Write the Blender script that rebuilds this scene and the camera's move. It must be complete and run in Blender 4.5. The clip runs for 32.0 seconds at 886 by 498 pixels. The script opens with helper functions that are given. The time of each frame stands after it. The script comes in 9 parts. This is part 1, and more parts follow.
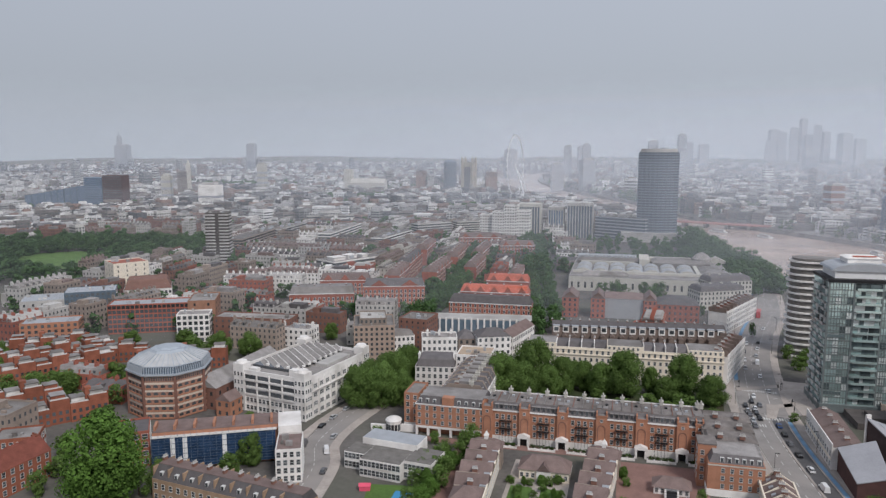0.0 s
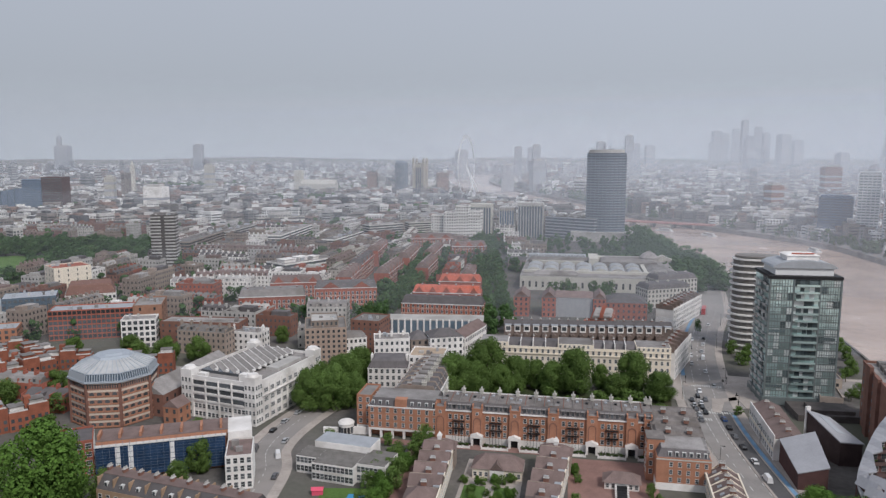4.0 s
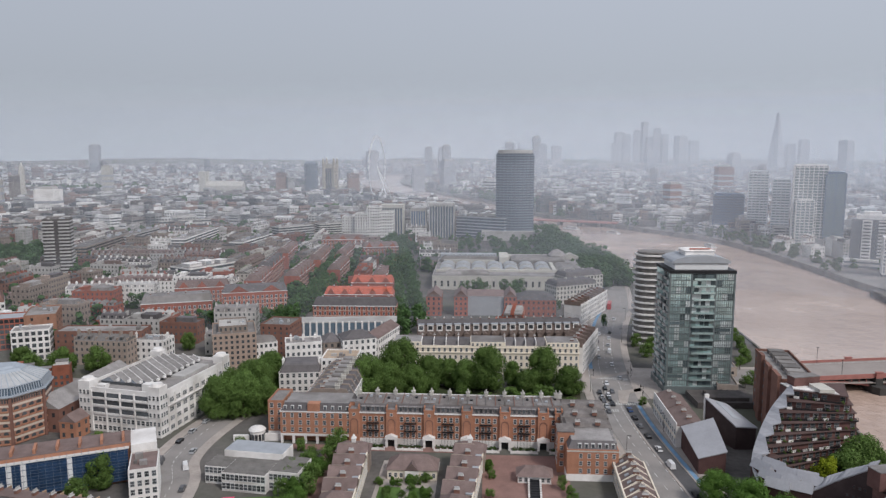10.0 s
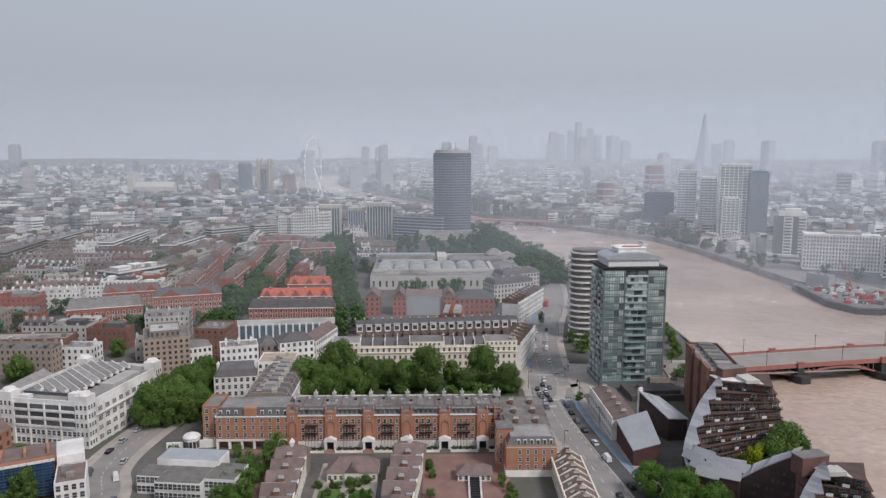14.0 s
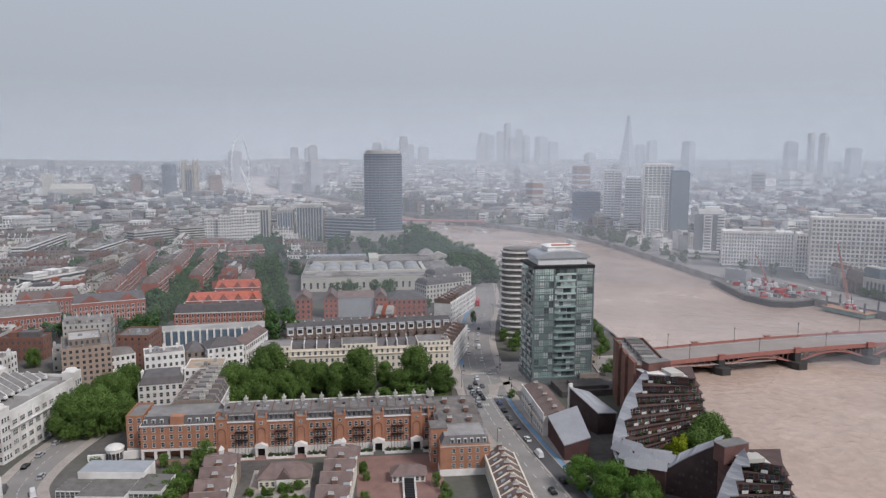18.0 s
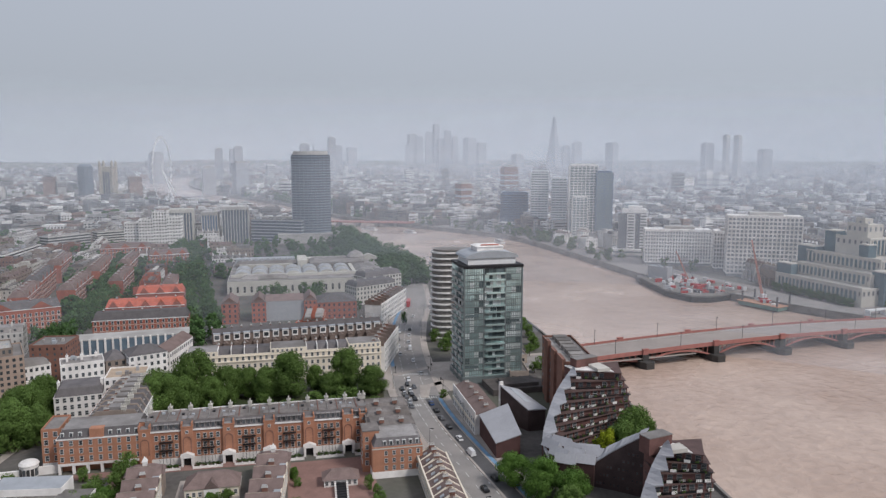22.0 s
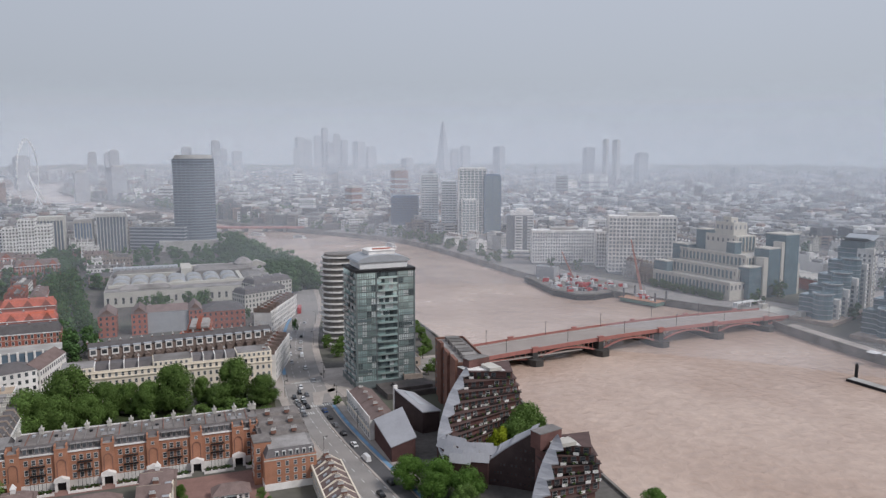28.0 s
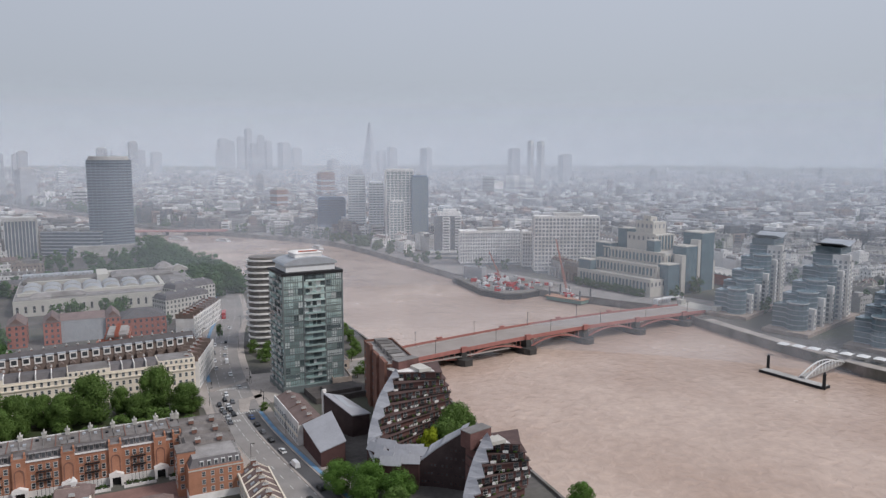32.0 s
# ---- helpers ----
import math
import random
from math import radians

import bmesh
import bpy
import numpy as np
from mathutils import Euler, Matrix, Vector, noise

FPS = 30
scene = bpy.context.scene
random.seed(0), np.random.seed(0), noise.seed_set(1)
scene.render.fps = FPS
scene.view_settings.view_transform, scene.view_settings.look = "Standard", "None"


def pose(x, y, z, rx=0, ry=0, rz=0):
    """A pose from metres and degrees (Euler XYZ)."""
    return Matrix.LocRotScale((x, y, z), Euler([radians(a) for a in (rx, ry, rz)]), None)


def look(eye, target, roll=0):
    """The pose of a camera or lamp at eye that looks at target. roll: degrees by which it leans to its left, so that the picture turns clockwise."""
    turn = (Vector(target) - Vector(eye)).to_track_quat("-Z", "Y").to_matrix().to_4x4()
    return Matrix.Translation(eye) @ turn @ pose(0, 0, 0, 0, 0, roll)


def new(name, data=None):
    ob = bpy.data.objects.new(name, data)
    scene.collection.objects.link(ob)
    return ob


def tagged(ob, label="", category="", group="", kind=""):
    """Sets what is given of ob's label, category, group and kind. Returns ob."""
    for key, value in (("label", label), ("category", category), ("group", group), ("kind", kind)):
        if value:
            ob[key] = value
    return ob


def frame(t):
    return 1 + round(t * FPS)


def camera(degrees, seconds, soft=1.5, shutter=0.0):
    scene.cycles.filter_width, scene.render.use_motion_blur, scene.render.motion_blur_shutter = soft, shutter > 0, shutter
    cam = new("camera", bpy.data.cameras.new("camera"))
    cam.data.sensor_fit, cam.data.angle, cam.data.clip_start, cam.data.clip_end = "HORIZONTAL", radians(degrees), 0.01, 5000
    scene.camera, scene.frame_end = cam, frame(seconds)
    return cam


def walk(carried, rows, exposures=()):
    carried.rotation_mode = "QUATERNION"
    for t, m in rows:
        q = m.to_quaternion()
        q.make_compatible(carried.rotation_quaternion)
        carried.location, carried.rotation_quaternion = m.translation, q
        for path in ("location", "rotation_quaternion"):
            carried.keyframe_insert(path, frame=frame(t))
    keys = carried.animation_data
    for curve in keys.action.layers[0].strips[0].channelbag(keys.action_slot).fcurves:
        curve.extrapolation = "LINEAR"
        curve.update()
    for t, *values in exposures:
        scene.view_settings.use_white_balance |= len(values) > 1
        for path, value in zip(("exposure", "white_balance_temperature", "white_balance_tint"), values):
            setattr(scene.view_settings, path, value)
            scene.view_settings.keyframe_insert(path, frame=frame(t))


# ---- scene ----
# camera: hovers in one place and turns slowly to the right
cam = camera(62.2, 32.0, soft=1.35)
walk(cam, [
    (0, pose(0.00, 0.00, 110.00, 82.093, 0, -0.273)),
    (1, pose(0.05, 0.05, 109.98, 82.103, 0, -1.110)),
    (2, pose(0.10, 0.10, 109.96, 82.122, 0, -1.984)),
    (3, pose(0.15, 0.15, 109.94, 82.140, 0, -2.921)),
    (6, pose(0.30, 0.30, 109.89, 82.178, 0, -6.543)),
    (7, pose(0.35, 0.35, 109.87, 82.169, 0, -7.708)),
    (8, pose(0.40, 0.40, 109.85, 82.159, 0, -8.827)),
    (9, pose(0.45, 0.45, 109.83, 82.178, 0, -9.937)),
    (10, pose(0.50, 0.50, 109.81, 82.206, 0, -10.947)),
    (11, pose(0.55, 0.55, 109.79, 82.206, 0, -12.012)),
    (12, pose(0.60, 0.60, 109.78, 82.197, 0, -13.168)),
    (13, pose(0.65, 0.65, 109.76, 82.197, 0, -14.478)),
    (14, pose(0.70, 0.70, 109.74, 82.197, 0, -15.807)),
    (17, pose(0.85, 0.85, 109.68, 82.215, 0, -19.847)),
    (18, pose(0.90, 0.90, 109.66, 82.244, 0, -21.167)),
    (19, pose(0.95, 0.95, 109.64, 82.272, 0, -22.504)),
    (20, pose(1.00, 1.00, 109.62, 82.281, 0, -23.842)),
    (21, pose(1.05, 1.05, 109.61, 82.291, 0, -25.243)),
    (22, pose(1.10, 1.10, 109.59, 82.319, 0, -26.663)),
    (23, pose(1.15, 1.15, 109.57, 82.338, 0, -28.092)),
    (24, pose(1.20, 1.20, 109.55, 82.356, 0, -29.548)),
    (25, pose(1.25, 1.25, 109.53, 82.441, 0, -30.976)),
    (28, pose(1.40, 1.40, 109.47, 82.610, 0, -35.172)),
    (29, pose(1.45, 1.45, 109.46, 82.638, 0, -36.609)),
    (30, pose(1.50, 1.50, 109.44, 82.666, 0, -38.065)),
    (31, pose(1.55, 1.55, 109.42, 82.704, 0, -39.449)),
    (32, pose(1.60, 1.60, 109.40, 82.713, 0, -40.823)),
])

# ---- world, sun ----
SUN_EL, SUN_AZ = 47.0, 150.0     # degrees: height, and clockwise from straight ahead (+y)


def build_world():
    w = bpy.data.worlds.new("overcast_sky")
    scene.world = w
    w.use_nodes = True
    n, l = w.node_tree.nodes, w.node_tree.links
    n.clear()
    out = n.new("ShaderNodeOutputWorld")
    bg = n.new("ShaderNodeBackground")
    sky = n.new("ShaderNodeTexSky")
    sky.sky_type = "NISHITA"
    sky.sun_disc = False
    sky.sun_elevation = radians(SUN_EL)
    sky.sun_rotation = radians(SUN_AZ)
    sky.dust_density = 6.0
    dim = n.new("ShaderNodeMix")
    dim.data_type = "RGBA"
    dim.blend_type = "MULTIPLY"
    dim.inputs[0].default_value = 1.0
    dim.inputs[7].default_value = (0.06, 0.06, 0.06, 1)
    l.new(sky.outputs[0], dim.inputs[6])
    # a closed layer of high cloud, a little greyer towards the horizon
    co = n.new("ShaderNodeTexCoord")
    sep = n.new("ShaderNodeSeparateXYZ")
    l.new(co.outputs["Generated"], sep.inputs[0])
    ramp = n.new("ShaderNodeValToRGB")
    e = ramp.color_ramp.elements
    e[0].position, e[0].color = 0.0, (0.405, 0.444, 0.502, 1)
    e[1].position, e[1].color = 0.26, (0.47, 0.51, 0.597, 1)
    l.new(sep.outputs[2], ramp.inputs[0])
    noise_tex = n.new("ShaderNodeTexNoise")
    noise_tex.inputs["Scale"].default_value = 2.2
    noise_tex.inputs["Detail"].default_value = 4
    l.new(co.outputs["Generated"], noise_tex.inputs["Vector"])
    mr = n.new("ShaderNodeMapRange")
    mr.inputs[1].default_value, mr.inputs[2].default_value = 0.3, 0.7
    mr.inputs[3].default_value, mr.inputs[4].default_value = 0.99, 1.01
    l.new(noise_tex.outputs[0], mr.inputs[0])
    mul = n.new("ShaderNodeMix")
    mul.data_type = "RGBA"
    mul.blend_type = "MULTIPLY"
    mul.inputs[0].default_value = 1.0
    l.new(ramp.outputs[0], mul.inputs[6])
    lit = n.new("ShaderNodeMapRange")
    lit.inputs[1].default_value, lit.inputs[2].default_value = -0.5, 0.8
    lit.inputs[3].default_value, lit.inputs[4].default_value = 0.93, 1.05
    l.new(sep.outputs[0], lit.inputs[0])
    both = n.new("ShaderNodeMath")
    both.operation = "MULTIPLY"
    l.new(mr.outputs[0], both.inputs[0])
    l.new(lit.outputs[0], both.inputs[1])
    l.new(both.outputs[0], mul.inputs[7])
    mix = n.new("ShaderNodeMix")
    mix.data_type = "RGBA"
    mix.inputs[0].default_value = 0.9
    l.new(dim.outputs[2], mix.inputs[6])
    l.new(mul.outputs[2], mix.inputs[7])
    l.new(mix.outputs[2], bg.inputs[0])
    bg.inputs[1].default_value = 1.08
    l.new(bg.outputs[0], out.inputs[0])


build_world()
sun_data = bpy.data.lights.new("sun", "SUN")
sun_data.energy = 2.15
sun_data.angle = radians(14)
sun_data.color = (1.0, 0.958, 0.925)
sun_lamp = new("sun", sun_data)
sx, sy = math.sin(radians(SUN_AZ)), math.cos(radians(SUN_AZ))
sun_lamp.matrix_world = look((sx * 300, sy * 300, 300 * math.tan(radians(SUN_EL))), (0, 0, 0))
scene.view_settings.exposure = 0.0

# ---- materials ----
def mat(name, col, rough=0.8, var=0.25, scale=0.4, fine=4.0, metal=0.0, bump=0.0, each=0.0, dirt=None, spec=0.3):
    """A surface of one base colour with stains (scale) and grain (fine), per metre, and a change of tone from piece to piece."""
    m = bpy.data.materials.new(name)
    m.use_nodes = True
    n, l = m.node_tree.nodes, m.node_tree.links
    b = n["Principled BSDF"]
    b.inputs["Roughness"].default_value = rough
    b.inputs["Metallic"].default_value = metal
    b.inputs["Specular IOR Level"].default_value = spec
    co = n.new("ShaderNodeTexCoord")
    n1 = n.new("ShaderNodeTexNoise")
    n1.inputs["Scale"].default_value = scale
    n1.inputs["Detail"].default_value = 5
    n2 = n.new("ShaderNodeTexNoise")
    n2.inputs["Scale"].default_value = fine
    n2.inputs["Detail"].default_value = 3
    l.new(co.outputs["Object"], n1.inputs["Vector"])
    l.new(co.outputs["Object"], n2.inputs["Vector"])
    add = n.new("ShaderNodeMath")
    add.operation = "ADD"
    half = n.new("ShaderNodeMath")
    half.operation = "MULTIPLY"
    half.inputs[1].default_value = 0.6
    l.new(n2.outputs[0], half.inputs[0])
    l.new(n1.outputs[0], add.inputs[0])
    l.new(half.outputs[0], add.inputs[1])
    mr = n.new("ShaderNodeMapRange")
    mr.inputs[1].default_value, mr.inputs[2].default_value = 0.45, 1.15
    mr.inputs[3].default_value, mr.inputs[4].default_value = 1 - var, 1 + var
    l.new(add.outputs[0], mr.inputs[0])
    tone = mr.outputs[0]
    if each:
        oi = n.new("ShaderNodeObjectInfo")
        er = n.new("ShaderNodeMapRange")
        er.inputs[3].default_value, er.inputs[4].default_value = 1 - each, 1 + each
        l.new(oi.outputs["Random"], er.inputs[0])
        mu = n.new("ShaderNodeMath")
        mu.operation = "MULTIPLY"
        l.new(tone, mu.inputs[0])
        l.new(er.outputs[0], mu.inputs[1])
        tone = mu.outputs[0]
    mix = n.new("ShaderNodeMix")
    mix.data_type = "RGBA"
    mix.blend_type = "MULTIPLY"
    mix.inputs[0].default_value = 1.0
    mix.inputs[6].default_value = (*col, 1)
    l.new(tone, mix.inputs[7])
    last = mix.outputs[2]
    if dirt:
        n3 = n.new("ShaderNodeTexNoise")
        n3.inputs["Scale"].default_value = scale * 0.35
        n3.inputs["Detail"].default_value = 6
        l.new(co.outputs["Object"], n3.inputs["Vector"])
        dr = n.new("ShaderNodeMapRange")
        dr.inputs[1].default_value, dr.inputs[2].default_value = 0.45, 0.7
        l.new(n3.outputs[0], dr.inputs[0])
        dm = n.new("ShaderNodeMix")
        dm.data_type = "RGBA"
        dm.inputs[7].default_value = (*dirt, 1)
        l.new(dr.outputs[0], dm.inputs[0])
        l.new(last, dm.inputs[6])
        last = dm.outputs[2]
    l.new(last, b.inputs["Base Color"])
    if bump:
        bp = n.new("ShaderNodeBump")
        bp.inputs["Strength"].default_value = bump
        bp.inputs["Distance"].default_value = 0.1
        l.new(n2.outputs[0], bp.inputs["Height"])
        l.new(bp.outputs[0], b.inputs["Normal"])
    return m


def islands(name, cols, rough=0.8, var=0.2):
    """Joined small pieces, each with one of a few base colours."""
    m = bpy.data.materials.new(name)
    m.use_nodes = True
    n, l = m.node_tree.nodes, m.node_tree.links
    b = n["Principled BSDF"]
    b.inputs["Roughness"].default_value = rough
    b.inputs["Specular IOR Level"].default_value = 0.2
    g = n.new("ShaderNodeNewGeometry")
    ramp = n.new("ShaderNodeValToRGB")
    ramp.color_ramp.interpolation = "CONSTANT"
    el = ramp.color_ramp.elements
    el[0].position, el[0].color = 0, (*cols[0], 1)
    el[1].position, el[1].color = 1 / len(cols), (*cols[1], 1)
    for i, c in enumerate(cols[2:], 2):
        e = el.new(i / len(cols))
        e.color = (*c, 1)
    l.new(g.outputs["Random Per Island"], ramp.inputs[0])
    co = n.new("ShaderNodeTexCoord")
    n1 = n.new("ShaderNodeTexNoise")
    n1.inputs["Scale"].default_value = 0.15
    n1.inputs["Detail"].default_value = 5
    l.new(co.outputs["Object"], n1.inputs["Vector"])
    mr = n.new("ShaderNodeMapRange")
    mr.inputs[1].default_value, mr.inputs[2].default_value = 0.3, 0.7
    mr.inputs[3].default_value, mr.inputs[4].default_value = 1 - var, 1 + var
    l.new(n1.outputs[0], mr.inputs[0])
    mix = n.new("ShaderNodeMix")
    mix.data_type = "RGBA"
    mix.blend_type = "MULTIPLY"
    mix.inputs[0].default_value = 1.0
    l.new(ramp.outputs[0], mix.inputs[6])
    l.new(mr.outputs[0], mix.inputs[7])
    l.new(mix.outputs[2], b.inputs["Base Color"])
    return m


BRICK = mat("orange_brick", (0.40, 0.195, 0.125), 0.9, 0.25, 0.3, 3.0, each=0.06, bump=0.3)
BRICK_RED = mat("red_brick", (0.32, 0.112, 0.08), 0.9, 0.25, 0.3, 3.0, each=0.15, bump=0.3)
BRICK_BROWN = mat("brown_brick", (0.22, 0.115, 0.09), 0.9, 0.25, 0.3, 3.0, each=0.1, bump=0.3)
BRICK_DARK = mat("dark_red_brick", (0.09, 0.047, 0.044), 0.9, 0.3, 0.3, 3.0, bump=0.3)
BRICK_STOCK = mat("stock_brick", (0.30, 0.245, 0.21), 0.9, 0.25, 0.3, 3.0, each=0.2, bump=0.3)
STUCCO = mat("white_stucco", (0.80, 0.775, 0.755), 0.7, 0.12, 0.25, 2.0, each=0.07, dirt=(0.56, 0.53, 0.505))
CREAM = mat("cream_stucco", (0.78, 0.70, 0.59), 0.7, 0.10, 0.25, 2.0, each=0.05)
CONCRETE = mat("pale_concrete", (0.47, 0.455, 0.44), 0.85, 0.18, 0.2, 2.0, each=0.12, dirt=(0.32, 0.305, 0.29))
STONE = mat("portland_stone", (0.50, 0.48, 0.44), 0.85, 0.16, 0.15, 1.5, each=0.1)
SLATE = mat("slate_roof", (0.125, 0.115, 0.118), 0.7, 0.3, 0.3, 2.5, each=0.2, bump=0.4)
SLATE_PINK = mat("weathered_tile_roof", (0.185, 0.135, 0.125), 0.8, 0.3, 0.3, 2.5, each=0.12, bump=0.4)
LEAD = mat("grey_lead_roof", (0.26, 0.245, 0.24), 0.65, 0.3, 0.25, 2.0, each=0.2, dirt=(0.15, 0.135, 0.125))
TILE_RED = mat("orange_clay_tile", (0.46, 0.125, 0.08), 0.8, 0.3, 0.3, 2.5, each=0.1, bump=0.4)
FELT = mat("flat_roof_felt", (0.25, 0.235, 0.228), 0.9, 0.35, 0.2, 2.0, each=0.4, dirt=(0.15, 0.137, 0.127))
ZINC = mat("pale_metal_roof", (0.42, 0.44, 0.47), 0.5, 0.15, 0.3, 2.0, metal=0.3)
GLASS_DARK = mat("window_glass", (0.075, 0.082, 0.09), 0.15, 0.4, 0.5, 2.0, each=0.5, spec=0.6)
FRAME = mat("white_window_frame", (0.6, 0.6, 0.59), 0.6, 0.1)
IRON = mat("black_ironwork", (0.02, 0.02, 0.022), 0.5, 0.2)
ASPHALT = mat("asphalt", (0.255, 0.24, 0.232), 0.9, 0.25, 0.12, 1.5, dirt=(0.31, 0.285, 0.27))
PAVING = mat("paving", (0.40, 0.355, 0.325), 0.9, 0.25, 0.15, 1.2, dirt=(0.29, 0.265, 0.245))
PAVING_RED = mat("red_block_paving", (0.25, 0.15, 0.13), 0.9, 0.25, 0.2, 2.0)
PAINT = mat("road_paint", (0.6, 0.6, 0.58), 0.8, 0.3, 0.6, 3.0)
BLUE_LANE = mat("blue_cycle_surface", (0.17, 0.30, 0.45), 0.85, 0.3, 0.3, 2.0)
GRASS = mat("lawn", (0.09, 0.16, 0.04), 0.95, 0.35, 0.1, 1.0)
GROUND = mat("city_ground", (0.125, 0.116, 0.11), 0.95, 0.45, 0.05, 0.5, dirt=(0.11, 0.115, 0.085))
RIVER_WALL = mat("granite_river_wall", (0.22, 0.2, 0.19), 0.85, 0.3, 0.2, 1.5, dirt=(0.1, 0.1, 0.08))
BARK = mat("bark", (0.09, 0.07, 0.05), 0.95, 0.3, 1.0, 6.0)
# pale copy of the window glass: sky reflection and haze put into its colour
GLASS_MID = mat("sky_and_haze_tinted_glass", (0.27, 0.285, 0.31), 0.2, 0.3, 0.5, 2.0, each=0.4, spec=0.6)
WHITE_METAL = mat("white_painted_metal", (0.75, 0.75, 0.75), 0.4, 0.08)
SKIN_BLUE = mat("blue_netting", (0.022, 0.052, 0.115), 0.9, 0.5, 0.35, 1.5)

# ---- building kit ----
class Geo:
    """Vertices and faces of one part, in its thing's own metres."""

    def __init__(self):
        self.v, self.f, self.m = [], [], []

    def face(self, pts, m=0):
        k = len(self.v)
        self.v += [tuple(p) for p in pts]
        self.f.append(tuple(range(k, k + len(pts))))
        self.m.append(m)

    def frustum(self, low, high, z0, z1, m=0, top=None, bottom=False):
        """low and high: outlines with as many corners, counter-clockwise; z1 may be a list."""
        k, n = len(self.v), len(low)
        zs = z1 if isinstance(z1, (list, tuple)) else [z1] * n
        self.v += [(x, y, z0) for x, y in low] + [(x, y, z) for (x, y), z in zip(high, zs)]
        for i in range(n):
            j = (i + 1) % n
            self.f.append((k + i, k + j, k + n + j, k + n + i))
            self.m.append(m)
        self.f.append(tuple(range(k + n, k + 2 * n)))
        self.m.append(m if top is None else top)
        if bottom:
            self.f.append(tuple(range(k + n - 1, k - 1, -1)))
            self.m.append(m)
        return self

    def prism(self, pts, z0, z1, m=0, top=None, bottom=False):
        return self.frustum(pts, pts, z0, z1, m, top, bottom)

    def box(self, x0, x1, y0, y1, z0, z1, m=0, top=None):
        return self.prism([(x0, y0), (x1, y0), (x1, y1), (x0, y1)], z0, z1, m, top, True)

    def hip(self, x0, x1, y0, y1, z0, z1, inset, m=0, top=None):
        i = inset
        return self.frustum([(x0, y0), (x1, y0), (x1, y1), (x0, y1)],
                            [(x0 + i, y0 + i), (x1 - i, y0 + i), (x1 - i, y1 - i), (x0 + i, y1 - i)], z0, z1, m, top)

    def gable(self, x0, x1, y0, y1, z0, z1, along="x", m=0, end=0):
        if along == "x":
            c = (y0 + y1) / 2
            a, b = (x0, c, z1), (x1, c, z1)
            self.face([(x0, y0, z0), (x1, y0, z0), b, a], m)
            self.face([(x1, y1, z0), (x0, y1, z0), a, b], m)
            self.face([(x0, y1, z0), (x0, y0, z0), a], end)
            self.face([(x1, y0, z0), (x1, y1, z0), b], end)
        else:
            c = (x0 + x1) / 2
            a, b = (c, y0, z1), (c, y1, z1)
            self.face([(x1, y0, z0), (x1, y1, z0), b, a], m)
            self.face([(x0, y1, z0), (x0, y0, z0), a, b], m)
            self.face([(x0, y0, z0), (x1, y0, z0), a], end)
            self.face([(x1, y1, z0), (x0, y1, z0), b], end)
        return self

    def cyl(self, cx, cy, z0, z1, r, n=12, r2=None, m=0, top=None, a0=0.0):
        ring = [(cx + math.cos(a0 + 2 * math.pi * i / n), cy + math.sin(a0 + 2 * math.pi * i / n)) for i in range(n)]
        lo = [(cx + (x - cx) * r, cy + (y - cy) * r) for x, y in ring]
        q = r if r2 is None else r2
        hi = [(cx + (x - cx) * q, cy + (y - cy) * q) for x, y in ring]
        return self.frustum(lo, hi, z0, z1, m, top)

    def beam(self, a, b, r, m=0):
        a, b = Vector(a), Vector(b)
        d = (b - a).normalized()
        u = d.cross(Vector((0, 0, 1)))
        u = (u if u.length > 1e-3 else Vector((1, 0, 0))).normalized() * r
        w = d.cross(u).normalized() * r
        k = len(self.v)
        for p in (a, b):
            self.v += [tuple(p + u + w), tuple(p - u + w), tuple(p - u - w), tuple(p + u - w)]
        for i in range(4):
            j = (i + 1) % 4
            self.f.append((k + i, k + j, k + 4 + j, k + 4 + i))
        self.f += [(k + 3, k + 2, k + 1, k), (k + 4, k + 5, k + 6, k + 7)]
        self.m += [m] * 6

    def scaled(self, a, b, c):
        self.v = [(x * a, y * b, z * c) for x, y, z in self.v]
        return self

    def mesh(self, name, mats):
        me = bpy.data.meshes.new(name)
        me.from_pydata(self.v, [], self.f)
        for q in mats if isinstance(mats, (list, tuple)) else [mats]:
            me.materials.append(q)
        if any(self.m):
            me.polygons.foreach_set("material_index", self.m)
        me.update()
        return me


def part(name, geo, mats, parent, label="", at=None, kind=""):
    ob = new(name, geo.mesh(name, mats))
    ob.parent = parent
    if at is not None:
        ob.matrix_basis = at
    return tagged(ob, label, kind=kind)


def piece(name, me, parent, at):
    """One more object on a mesh that alike pieces share."""
    ob = new(name, me)
    ob.parent = parent
    ob.matrix_basis = at
    return ob


def thing(name, x, y, turn, label, category, group="", z=0.0, kind=""):
    ob = new(name)
    ob.matrix_basis = pose(x, y, z, 0, 0, turn)
    return tagged(ob, label, category, group, kind)


def solid(name, geo, mats, x, y, turn, label, category, group="", z=0.0, kind=""):
    ob = new(name, geo.mesh(name, mats))
    ob.matrix_basis = pose(x, y, z, 0, 0, turn)
    return tagged(ob, label, category, group, kind)


WINDOWS = {}


